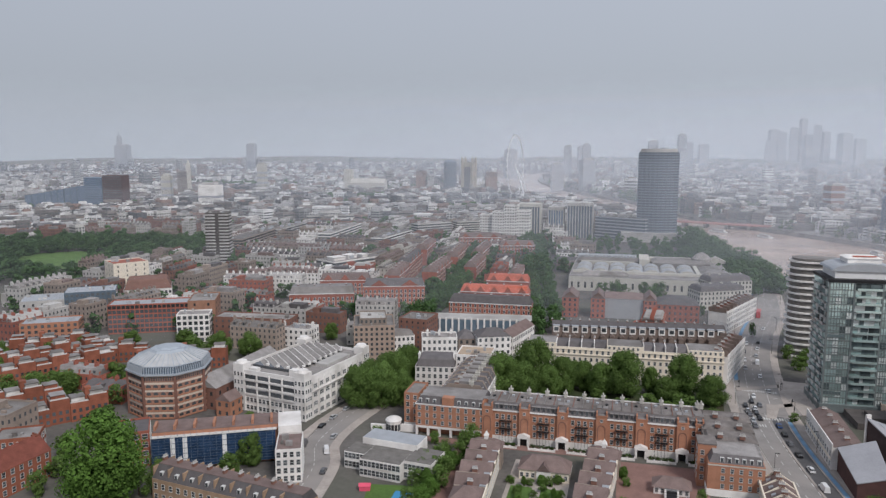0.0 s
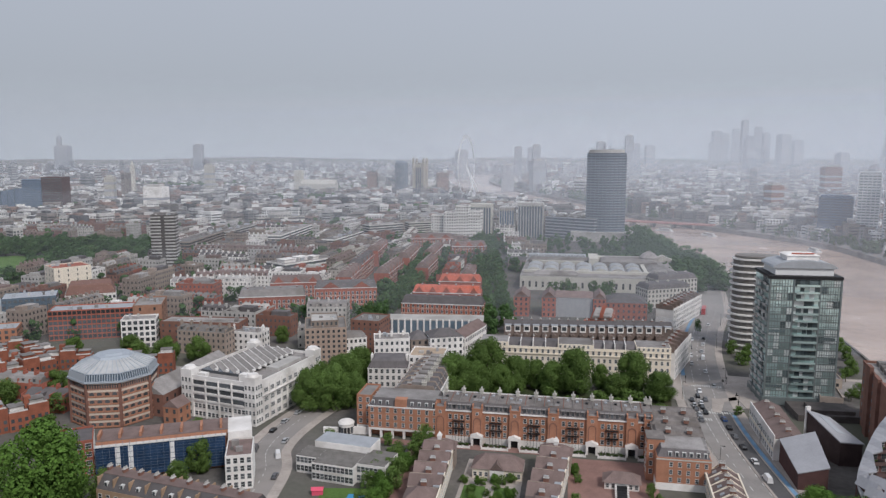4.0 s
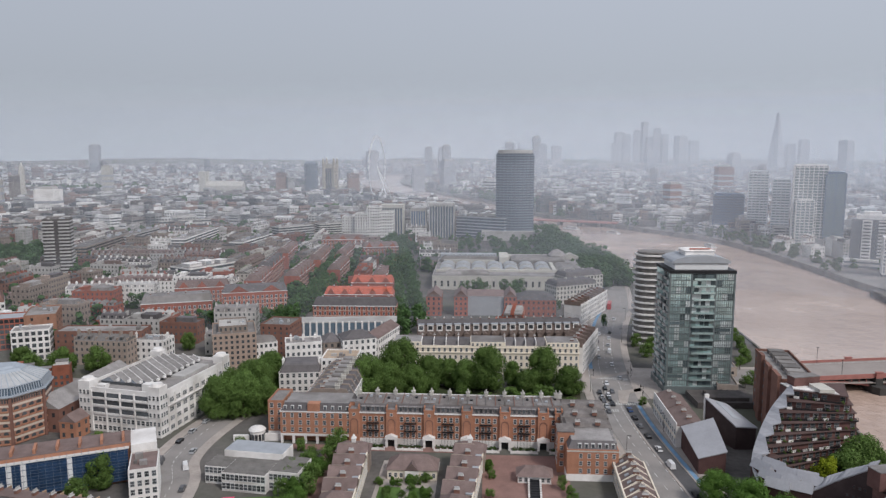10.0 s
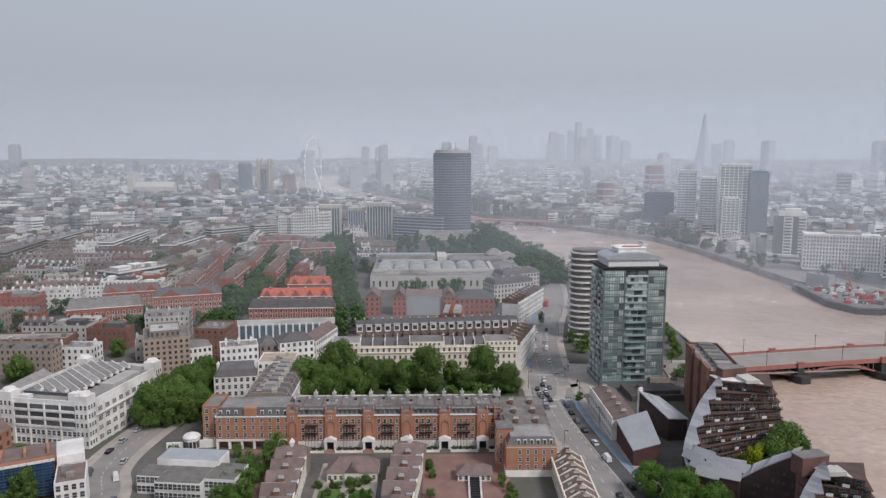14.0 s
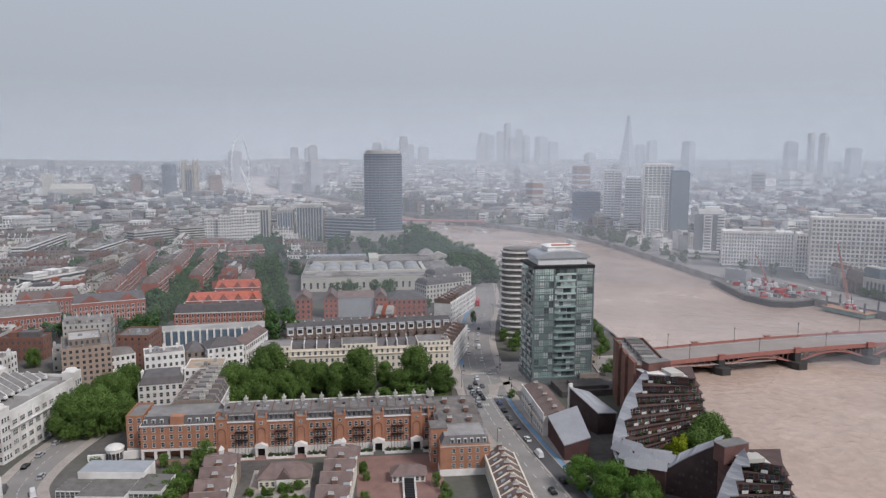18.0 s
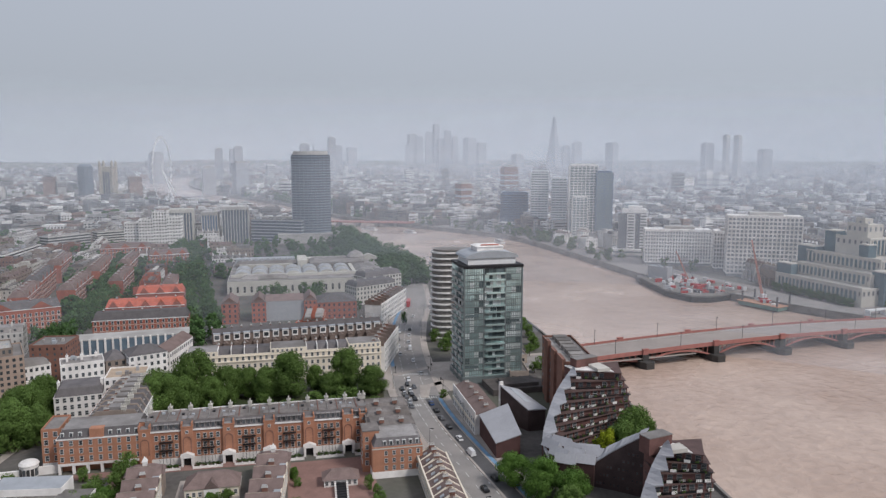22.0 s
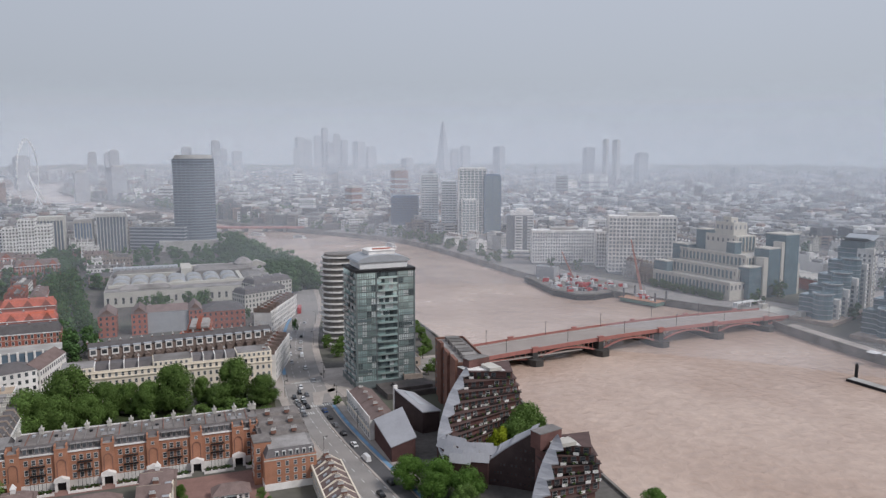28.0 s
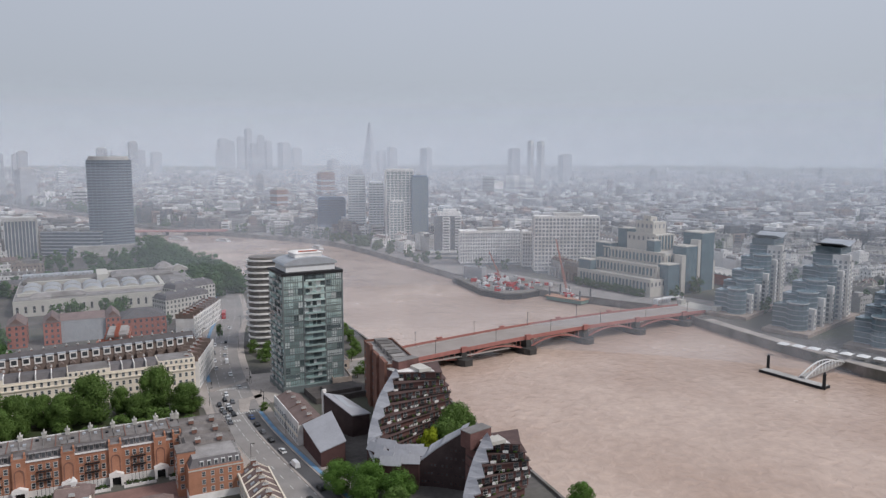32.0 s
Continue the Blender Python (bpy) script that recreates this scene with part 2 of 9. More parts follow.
def window_mesh(w, h, frame_mat=None, bars=0):
    key = (w, h, frame_mat.name if frame_mat else "", bars)
    if key not in WINDOWS:
        g = Geo()
        t, b = 0.09, 0.04
        xs = [-w / 2 - t, -w / 2]
        for i in range(bars):
            x = -w / 2 + w * (i + 1) / (bars + 1)
            xs += [x - b, x + b]
        xs += [w / 2, w / 2 + t]
        zs = [-t, 0, h * 0.5 - b, h * 0.5 + b, h, h + t]
        ids = {}

        def vert(x, y, z):
            if (x, y, z) not in ids:
                ids[(x, y, z)] = len(g.v)
                g.v.append((x, y, z))
            return ids[(x, y, z)]

        def quad(pts, m):
            g.f.append(tuple(vert(*p) for p in pts))
            g.m.append(m)
        nx, nz = len(xs) - 1, len(zs) - 1

        def depth(i, k):
            if i < 0 or k < 0 or i >= nx or k >= nz:
                return 0.05
            return -0.03 if i % 2 and k % 2 else (-0.18 if k == 0 else -0.1)
        for i in range(nx):
            for k in range(nz):
                y, x0, x1, z0, z1 = depth(i, k), xs[i], xs[i + 1], zs[k], zs[k + 1]
                quad([(x0, y, z0), (x1, y, z0), (x1, y, z1), (x0, y, z1)], 1 if y == -0.03 else 0)
                for ii, kk, a, c in ((i + 1, k, (x1, z0), (x1, z1)), (i, k + 1, (x1, z1), (x0, z1)), (i - 1, k, (x0, z1), (x0, z0)), (i, k - 1, (x0, z0), (x1, z0))):
                    o = depth(ii, kk)
                    if o > y:
                        quad([(a[0], y, a[1]), (a[0], o, a[1]), (c[0], o, c[1]), (c[0], y, c[1])], 0)
        WINDOWS[key] = g.mesh("window", [frame_mat or FRAME, GLASS_DARK])
    return WINDOWS[key]


def side(x0, y0, turn, along, out=0.0):
    """The place on a wall that starts at (x0, y0) and runs by turn degrees: along it, and out of it."""
    c, s = math.cos(radians(turn)), math.sin(radians(turn))
    return x0 + c * along + s * out, y0 + s * along - c * out


def windows(parent, x0, y0, turn, length, zs, n, w, h, frame_mat=None, bars=0, margin=0.0, name="window"):
    me = window_mesh(w, h, frame_mat, bars)
    for z in zs:
        for i in range(n):
            x, y = side(x0, y0, turn, margin + (i + 0.5) * (length - 2 * margin) / n)
            piece(name, me, parent, pose(x, y, z, 0, 0, turn))


def strip(g, x0, y0, turn, length, z, n, w, h, out=0.04, m=0):
    """A storey's windows as thin panes in one part."""
    for i in range(n):
        a = (i + 0.5) * length / n
        p = [side(x0, y0, turn, a - w / 2, -0.1), side(x0, y0, turn, a - w / 2, out), side(x0, y0, turn, a + w / 2, out), side(x0, y0, turn, a + w / 2, -0.1)]
        g.prism([p[0], p[1], p[2], p[3]], z, z + h, m, None, True)


FOOT = []      # centres and radii of what stands already


def taken(x, y, r):
    return any((x - a) ** 2 + (y - b) ** 2 < (r + c) ** 2 for a, b, c in FOOT)


def claim(x, y, turn, w, d, y0=0.0):
    """Marks a footprint as built on, as a few circles along its length."""
    n = max(1, round(w / max(d, 4)))
    c, s = math.cos(radians(turn)), math.sin(radians(turn))
    for i in range(n):
        u, v = w * (i + 0.5) / n, y0 + d / 2
        FOOT.append((x + c * u - s * v, y + s * u + c * v, 0.55 * max(d, w / n)))


def block(name, x, y, turn, w, d, h, wall, roof="flat", roof_mat=None, floors=4, bays=6, label="", category="building", group="",
          ww=1.2, wh=1.7, single=False, chimneys=0, side_bays=None, frame_mat=None, rise=3.0, parapet=0.7, sides="frl", plinth=None):
    """A house: front along its x from (x, y), depth d behind it. Windows single or a storey at a time."""
    t = thing(name, x, y, turn, label, category, group)
    claim(x, y, turn, w, d)
    roof_mat = roof_mat or FELT
    fh = h / floors
    single = single and math.hypot(x, y) < 345
    g = Geo()
    if roof == "flat":
        g.box(0, w, 0, d, 0, h)
        e = 0.3
        for a in ((0, w, 0, e), (0, w, d - e, d), (0, e, e, d - e), (w - e, w, e, d - e)):
            g.box(*a, h, h + parapet)
        r = Geo().box(e, w - e, e, d - e, h, h + 0.08)
    else:
        g.box(0, w, 0, d, 0, h)
        g.box(-0.15, w + 0.15, -0.15, d + 0.15, h - 0.35, h)
        r = Geo()
        if roof == "hip":
            r.hip(-0.2, w + 0.2, -0.2, d + 0.2, h, h + rise, min(w, d) * 0.42)
        elif roof == "mansard":
            r.hip(0.2, w - 0.2, 0.2, d - 0.2, h, h + rise, rise * 0.45)
            r.hip(0.2 + rise * 0.45, w - 0.2 - rise * 0.45, 0.2 + rise * 0.45, d - 0.2 - rise * 0.45, h + rise, h + rise + 0.6, 1.0)
        elif roof == "gable":
            r.gable(-0.2, w + 0.2, -0.2, d + 0.2, h, h + rise, "x")
        elif roof == "cross":
            r.gable(-0.2, w + 0.2, -0.2, d + 0.2, h, h + rise, "y")
        elif roof == "rows":
            k = max(2, round(w / 6))
            for i in range(k):
                r.gable(w * i / k, w * (i + 1) / k, 0, d, h, h + rise * 0.7, "y")
    part("wall", g, wall, t)
    roof_ob = part("roof", r, roof_mat, t)
    if roof == "flat" and w > 8 and d > 8:
        ud = random.Random(int(x * 3 + y))
        for k in range(int(min(7, 2 + w * d / 90))):
            ux, uy, us = ud.uniform(1.2, w - 3.4), ud.uniform(1.2, d - 3.2), ud.uniform(0.8, 2.4)
            part("roof_unit", Geo().box(ux, ux + us, uy, uy + ud.uniform(0.8, 2.2), h, h + ud.uniform(0.7, 2.0)), ud.choice([ZINC, CONCRETE, LEAD, FELT]), roof_ob)
    if plinth:
        part("ground_storey", Geo().box(-0.08, w + 0.08, -0.08, d + 0.08, 0, fh), plinth, t)
    sb = side_bays if side_bays is not None else max(2, round(bays * d / max(w, 1)))
    runs = {"f": (0, 0, 0, w, bays), "r": (w, 0, 90, d, sb), "b": (w, d, 180, w, bays), "l": (0, d, 270, d, sb)}
    for k in range(floors):
        z = k * fh + fh * 0.28
        if single:
            for s in sides:
                x0, y0, a, ln, nb = runs[s]
                windows(t, x0, y0, a, ln, [z], nb, ww, wh, frame_mat)
        else:
            q = Geo()
            for s in sides:
                x0, y0, a, ln, nb = runs[s]
                strip(q, x0, y0, a, ln, z, nb, ww, wh)
            part("glazing", q, GLASS_DARK, t, kind="stuff")
    top = h if roof == "flat" else h + rise * 0.4
    for i in range(chimneys):
        cx = w * (i + 0.5) / chimneys if chimneys > 2 else (1.0 if i == 0 else w - 1.0)
        c = Geo().box(-0.5, 0.5, -1.1, 1.1, 0, 2.6)
        c.box(-0.6, 0.6, -1.2, 1.2, 2.6, 2.85)
        for j in range(4):
            c.cyl(0, -0.8 + 0.53 * j, 2.85, 3.6, 0.16, 6)
        part("chimney", c, wall, roof_ob, at=pose(cx, d * 0.55, top))
    return t


def ribbon(pts, width, z, lift=0.0):
    """A strip of even width along a line, as a low slab."""
    g = Geo()
    n = len(pts)
    left, right = [], []
    for i, p in enumerate(pts):
        a, b = Vector(pts[max(i - 1, 0)]), Vector(pts[min(i + 1, n - 1)])
        d = (b - a).normalized()
        nrm = Vector((-d.y, d.x)) * width / 2
        left.append((p[0] + nrm.x, p[1] + nrm.y))
        right.append((p[0] - nrm.x, p[1] - nrm.y))
    for i in range(n - 1):
        g.prism([right[i], right[i + 1], left[i + 1], left[i]], z, z + lift) if lift else g.face(
            [(*right[i], z), (*right[i + 1], z), (*left[i + 1], z), (*left[i], z)])
    return g


def smooth_line(pts, steps=6):
    """Catmull-Rom through the points."""
    out = []
    P = [Vector(p) for p in pts]
    for i in range(len(P) - 1):
        a, b, c, d = P[max(i - 1, 0)], P[i], P[i + 1], P[min(i + 2, len(P) - 1)]
        for k in range(steps):
            t = k / steps
            out.append(tuple(0.5 * (2 * b + (c - a) * t + (2 * a - 5 * b + 4 * c - d) * t * t + (3 * b - a - 3 * c + d) * t ** 3)))
    return out + [tuple(P[-1])]


def offset(pts, by):
    out = []
    for i, p in enumerate(pts):
        a, b = Vector(pts[max(i - 1, 0)]), Vector(pts[min(i + 1, len(pts) - 1)])
        d = (b - a).normalized()
        out.append((p[0] - d.y * by, p[1] + d.x * by))
    return out

# ---- ground, river, roads, bridge ----
BANK_N = smooth_line([(90, -900), (120, -400), (138, 0), (152, 80), (178, 150), (203, 218), (214, 248), (230, 305), (250, 365), (266, 430), (285, 560), (310, 760),
                      (318, 935), (300, 1150), (245, 1450), (200, 1750), (180, 2100), (190, 2600), (300, 3100), (700, 3500), (1500, 3700), (3500, 3600)], 4)
BANK_S = smooth_line([(440, -900), (420, -400), (405, 0), (405, 118), (420, 180), (446, 254), (466, 285), (456, 330), (446, 400), (446, 492),
                      (480, 662), (496, 790), (475, 890), (433, 1013), (400, 1140), (385, 1300), (390, 1464), (340, 1800), (320, 2100),
                      (335, 2500), (440, 2920), (760, 3260), (1500, 3440), (3500, 3300)], 4)


def water_material():
    m = bpy.data.materials.new("silty_river_water")
    m.use_nodes = True
    n, l = m.node_tree.nodes, m.node_tree.links
    b = n["Principled BSDF"]
    b.inputs["Roughness"].default_value = 0.16
    b.inputs["IOR"].default_value = 1.33
    co = n.new("ShaderNodeTexCoord")
    a = n.new("ShaderNodeTexNoise")
    a.inputs["Scale"].default_value = 0.012
    a.inputs["Detail"].default_value = 5
    c = n.new("ShaderNodeTexNoise")
    c.inputs["Scale"].default_value = 0.22
    c.inputs["Detail"].default_value = 6
    c.inputs["Distortion"].default_value = 0.6
    l.new(co.outputs["Object"], a.inputs["Vector"])
    l.new(co.outputs["Object"], c.inputs["Vector"])
    ramp = n.new("ShaderNodeValToRGB")
    e = ramp.color_ramp.elements
    e[0].position, e[0].color = 0.35, (0.42, 0.305, 0.243, 1)
    e[1].position, e[1].color = 0.68, (0.54, 0.42, 0.352, 1)
    l.new(a.outputs[0], ramp.inputs[0])
    # light and dark of the ripples is put into the base colour here
    mid_ = n.new("ShaderNodeTexNoise")
    mid_.inputs["Scale"].default_value = 0.09
    mid_.inputs["Detail"].default_value = 8
    mid_.inputs["Distortion"].default_value = 1.2
    l.new(co.outputs["Object"], mid_.inputs["Vector"])
    mm = n.new("ShaderNodeMapRange")
    mm.inputs[1].default_value, mm.inputs[2].default_value = 0.3, 0.7
    mm.inputs[3].default_value, mm.inputs[4].default_value = 0.94, 1.06
    l.new(mid_.outputs[0], mm.inputs[0])
    ripple_tint = n.new("ShaderNodeMix")
    ripple_tint.data_type = "RGBA"
    ripple_tint.blend_type = "MULTIPLY"
    ripple_tint.inputs[0].default_value = 1.0
    ripple_glint = n.new("ShaderNodeMapRange")
    ripple_glint.inputs[1].default_value, ripple_glint.inputs[2].default_value = 0.35, 0.68
    ripple_glint.inputs[3].default_value, ripple_glint.inputs[4].default_value = 0.95, 1.09
    l.new(c.outputs[0], ripple_glint.inputs[0])
    two = n.new("ShaderNodeMath")
    two.operation = "MULTIPLY"
    l.new(mm.outputs[0], two.inputs[0])
    l.new(ripple_glint.outputs[0], two.inputs[1])
    l.new(ramp.outputs[0], ripple_tint.inputs[6])
    l.new(two.outputs[0], ripple_tint.inputs[7])
    l.new(ripple_tint.outputs[2], b.inputs["Base Color"])
    bp = n.new("ShaderNodeBump")
    rr = n.new("ShaderNodeMapRange")
    rr.inputs[1].default_value, rr.inputs[2].default_value = 0.35, 0.65
    rr.inputs[3].default_value, rr.inputs[4].default_value = 0.08, 0.28
    l.new(a.outputs[0], rr.inputs[0])
    l.new(rr.outputs[0], b.inputs["Roughness"])
    bp.inputs["Strength"].default_value = 0.8
    bp.inputs["Distance"].default_value = 0.8
    l.new(c.outputs[0], bp.inputs["Height"])
    l.new(bp.outputs[0], b.inputs["Normal"])
    return m


WATER = water_material()
g = Geo()
g.face([(x, y, 0) for x, y in BANK_N] + [(3500, 6000, 0), (-6000, 6000, 0), (-6000, -900, 0)])
g.face([(x, y, 0) for x, y in reversed(BANK_S)] + [(6000, -900, 0), (6000, 3300, 0)])
solid("ground", g, GROUND, 0, 0, 0, "grey city ground between the buildings on both banks", "ground", kind="structure")
solid("water", Geo().box(-200, 4200, -900, 4200, -5.5, -4.5), WATER, 0, 0, 0, "brown silty tidal river water with faint ripples", "river", kind="structure")
for nm, line, sgn in (("river_wall_north", BANK_N, 1), ("river_wall_south", BANK_S, -1)):
    g = Geo()
    a, b = offset(line, -0.5 * sgn), offset(line, 0.5 * sgn)
    for i in range(len(line) - 1):
        q = [a[i], a[i + 1], b[i + 1], b[i]]
        g.prism(q if sgn > 0 else q[::-1], -6, 1.0)
    solid(nm, g, RIVER_WALL, 0, 0, 0, "weathered granite embankment wall along the river", "river wall", kind="structure")

ROAD_MAIN = smooth_line([(100, 60), (108, 130), (117, 191), (125, 245), (132, 280), (141, 312), (164, 375), (188, 425), (222, 490), (262, 600), (285, 740), (290, 900)], 6)
ROAD_BRIDGE = smooth_line([(138, 312), (180, 318), (232, 309), (300, 299)], 5)
ROAD_WEST = smooth_line([(-62, 150), (-50, 200), (-44, 240), (-46, 262), (-39, 288), (-24, 318), (0, 350), (20, 400), (46, 470)], 6)
ROAD_GARDEN = smooth_line([(-24, 318), (10, 300), (30, 296), (100, 279), (138, 300)], 5)
ROAD_CROSS = smooth_line([(-30, 335), (-120, 370), (-220, 400)], 5)
ROAD_BACK = smooth_line([(10, 470), (70, 455), (140, 440), (200, 428)], 5)
for nm, line, wd in (("road_main", ROAD_MAIN, 19), ("road_bridge_approach", ROAD_BRIDGE, 20), ("road_west", ROAD_WEST, 11), ("road_garden", ROAD_GARDEN, 8),
                     ("road_cross", ROAD_CROSS, 9), ("road_back", ROAD_BACK, 9)):
    z = {"road_main": 0.05, "road_bridge_approach": 0.06, "road_west": 0.04}.get(nm, 0.03)
    solid(nm, ribbon(line, wd, z), ASPHALT, 0, 0, 0, "grey asphalt street with worn markings", "road", kind="structure")
    if wd > 10:
        for s in (-1, 1):
            solid("pavement_" + nm[5:] + ("_a" if s < 0 else "_b"), ribbon(offset(line, s * (wd / 2 + 1.8)), 3.6, 0, 0.16), PAVING, 0, 0, 0,
                  "pale paved footway with a raised kerb", "pavement", kind="structure")

BR = thing("road_bridge", 232, 297, -9.0, "long low river bridge with red and cream painted steel arches", "bridge")
BL, BW = 236, 24
BRIDGE_RED = mat("bridge_red_paint", (0.36, 0.155, 0.135), 0.6, 0.2)
BRIDGE_ROAD = mat("bridge_roadway", (0.33, 0.29, 0.27), 0.9, 0.15, 0.1, 1.0)


PIER_STONE = mat("dark_pier_granite", (0.06, 0.057, 0.055), 0.6, 0.3, 0.3, 1.5)


def deck_z(u):
    return 2.0 + 2.7 * math.sin(math.pi * min(max(u / BL, 0), 1))


def build_bridge():
    n = 40
    deck, para = Geo(), [Geo(), Geo()]
    for i in range(n + 1):
        x = BL * i / n
        z = deck_z(x)
        deck.v += [(x, 0, z), (x, BW, z), (x, BW, z - 1.2), (x, 0, z - 1.2)]
        for s, gg in enumerate(para):
            y = -0.35 if s == 0 else BW - 0.05
            gg.v += [(x, y, z + 1.2), (x, y + 0.4, z + 1.2), (x, y + 0.4, z - 0.9), (x, y, z - 0.9)]
    for gg in [deck] + para:
        for i in range(n):
            k = 4 * i
            for a in range(4):
                b = (a + 1) % 4
                gg.f.append((k + a, k + 4 + a, k + 4 + b, k + b))
                gg.m.append(0)
        gg.f += [(0, 1, 2, 3), (4 * n + 3, 4 * n + 2, 4 * n + 1, 4 * n)]
        gg.m += [0, 0]
    part("deck", deck, BRIDGE_ROAD, BR)
    for gg in para:
        part("parapet", gg, BRIDGE_RED, BR, "dull red painted steel parapet")
    for y0, y1 in ((2.6, 2.9), (BW - 2.9, BW - 2.6)):
        kg = Geo()
        for i in range(n):
            x0, x1 = BL * i / n, BL * (i + 1) / n
            kg.face([(x0, y0, deck_z(x0) + 0.15), (x1, y0, deck_z(x1) + 0.15), (x1, y1, deck_z(x1) + 0.15), (x0, y1, deck_z(x0) + 0.15)])
        part("kerb_line", kg, PAINT, BR)
    piers = [35 + 44.5 * i for i in range(5)]
    ends = [-18] + piers + [BL + 14]
    for x in piers:
        p = Geo()
        p.prism([(x - 4.2, -3.0), (x - 2.4, -6), (x + 2.4, -6), (x + 4.2, -3.0), (x + 4.2, BW + 3.0), (x + 2.4, BW + 6), (x - 2.4, BW + 6), (x - 4.2, BW + 3.0)], -6, -1.0)
        p.box(x - 1.7, x + 1.7, -1.5, BW + 1.5, -1.2, deck_z(x) - 1.0)
        part("pier", p, PIER_STONE, BR, "dark granite cutwater pier")
        for y in (-1.3, BW + 0.1):
            q = Geo()
            q.box(x - 1.5, x + 1.5, y, y + 1.2, -1.2, deck_z(x) + 1.7)
            q.box(x - 1.9, x + 1.9, y - 0.2, y + 1.4, deck_z(x) + 1.7, deck_z(x) + 2.1)
            part("pier_pavilion", q, BRIDGE_RED, BR)
    for s in range(6):
        x0, x1 = ends[s] + 1.9, ends[s + 1] - 1.9
        for y in (0.2, 6, 12, 18, BW - 0.2):
            arch = Geo()
            m = 14
            for i in range(m):
                u0, u1 = i / m, (i + 1) / m
                xa, xb = x0 + (x1 - x0) * u0, x0 + (x1 - x0) * u1
                if xb < 0 or xa > BL:
                    continue
                za = -2.2 + (deck_z((x0 + x1) / 2) - 0.2) * (1 - (2 * u0 - 1) ** 2)
                zb = -2.2 + (deck_z((x0 + x1) / 2) - 0.2) * (1 - (2 * u1 - 1) ** 2)
                k = len(arch.v)
                for dy in (-0.25, 0.25):
                    arch.v += [(xa, y + dy, za), (xb, y + dy, zb), (xb, y + dy, zb + 0.9), (xa, y + dy, za + 0.9)]
                for f in ((0, 1, 2, 3), (7, 6, 5, 4), (0, 4, 5, 1), (3, 2, 6, 7)):
                    arch.f.append(tuple(k + q for q in f))
                    arch.m.append(0)
                if y in (0.2, BW - 0.2):
                    top = deck_z(xa) - 1.0
                    if top > za + 0.9:
                        arch.box(xa - 0.15, xa + 0.15, y - 0.15, y + 0.15, za + 0.9, top)
            part("arch_rib", arch, BRIDGE_RED if y in (0.2, BW - 0.2) else CREAM, BR)
    for i in range(6):
        for y in (1.0, BW - 1.0):
            x = 18 + 40 * i
            lp = Geo().cyl(x, y, deck_z(x), deck_z(x) + 8, 0.12, 6)
            lp.box(x - 0.6, x + 0.6, y - 0.2, y + 0.2, deck_z(x) + 8, deck_z(x) + 8.25)
            part("lamp_post", lp, IRON, BR)


build_bridge()

# ---- trees ----
def leaf_material(name, col):
    m = mat(name, col, 0.75, 0.35, 0.5, 3.0, each=0.15, spec=0.2)
    n, l = m.node_tree.nodes, m.node_tree.links
    g = n.new("ShaderNodeNewGeometry")
    b = n["Principled BSDF"]
    old = b.inputs["Base Color"].links[0].from_socket
    mr = n.new("ShaderNodeMapRange")
    mr.inputs[3].default_value, mr.inputs[4].default_value = 0.7, 1.3
    l.new(g.outputs["Random Per Island"], mr.inputs[0])
    mix = n.new("ShaderNodeMix")
    mix.data_type = "RGBA"
    mix.blend_type = "MULTIPLY"
    mix.inputs[0].default_value = 1.0
    l.new(old, mix.inputs[6])
    l.new(mr.outputs[0], mix.inputs[7])
    l.new(mix.outputs[2], b.inputs["Base Color"])
    thin = n.new("ShaderNodeBsdfTranslucent")
    l.new(mix.outputs[2], thin.inputs["Color"])
    both = n.new("ShaderNodeMixShader")
    both.inputs[0].default_value = 0.2
    l.new(b.outputs[0], both.inputs[1])
    l.new(thin.outputs[0], both.inputs[2])
    l.new(both.outputs[0], n["Material Output"].inputs[0])
    return m


LEAF = leaf_material("plane_tree_leaves", (0.115, 0.187, 0.048))
LEAF_BRIGHT = leaf_material("fresh_leaves", (0.095, 0.18, 0.035))
LEAF_YELLOW = leaf_material("yellow_green_leaves", (0.25, 0.30, 0.02))
LEAF_DARK = leaf_material("dark_leaves", (0.08, 0.148, 0.052))


def crown_geo(seed, clumps=38, leaves=110, size=0.066):
    """A crown one metre high and wide: lobes of many small leaf sprays."""
    r = random.Random(seed)
    g = Geo()
    lobes = []
    for i in range(clumps):
        a = r.uniform(0, 2 * math.pi)
        h = r.uniform(0.0, 1.0)
        wide = math.sin(math.pi * (0.18 + 0.72 * h)) ** 0.8
        d = 0.36 * wide * math.sqrt(r.uniform(0.1, 1))
        lobes.append((d * math.cos(a), d * math.sin(a), 0.10 + 0.74 * h, r.uniform(0.10, 0.18)))
    for cx, cy, cz, cr in lobes:
        for k in range(leaves):
            u = r.uniform(-1, 1)
            a = r.uniform(0, 2 * math.pi)
            s = math.sqrt(1 - u * u)
            n = Vector((s * math.cos(a), s * math.sin(a), u))
            q = cr * r.uniform(0.75, 1.08)
            p = Vector((cx, cy, cz)) + n * q * Vector((1, 1, 0.85)).length / 1.65
            t = n.cross(Vector((r.uniform(-1, 1), r.uniform(-1, 1), r.uniform(-1, 1)))).normalized()
            b = n.cross(t)
            e = size * r.uniform(0.5, 1.0) * 0.62
            tip = n * e * r.uniform(-0.3, 0.6)
            g.face([p - t * e, p - b * e * 0.7 + tip, p + t * e, p + b * e * 0.7 + tip])
    return g


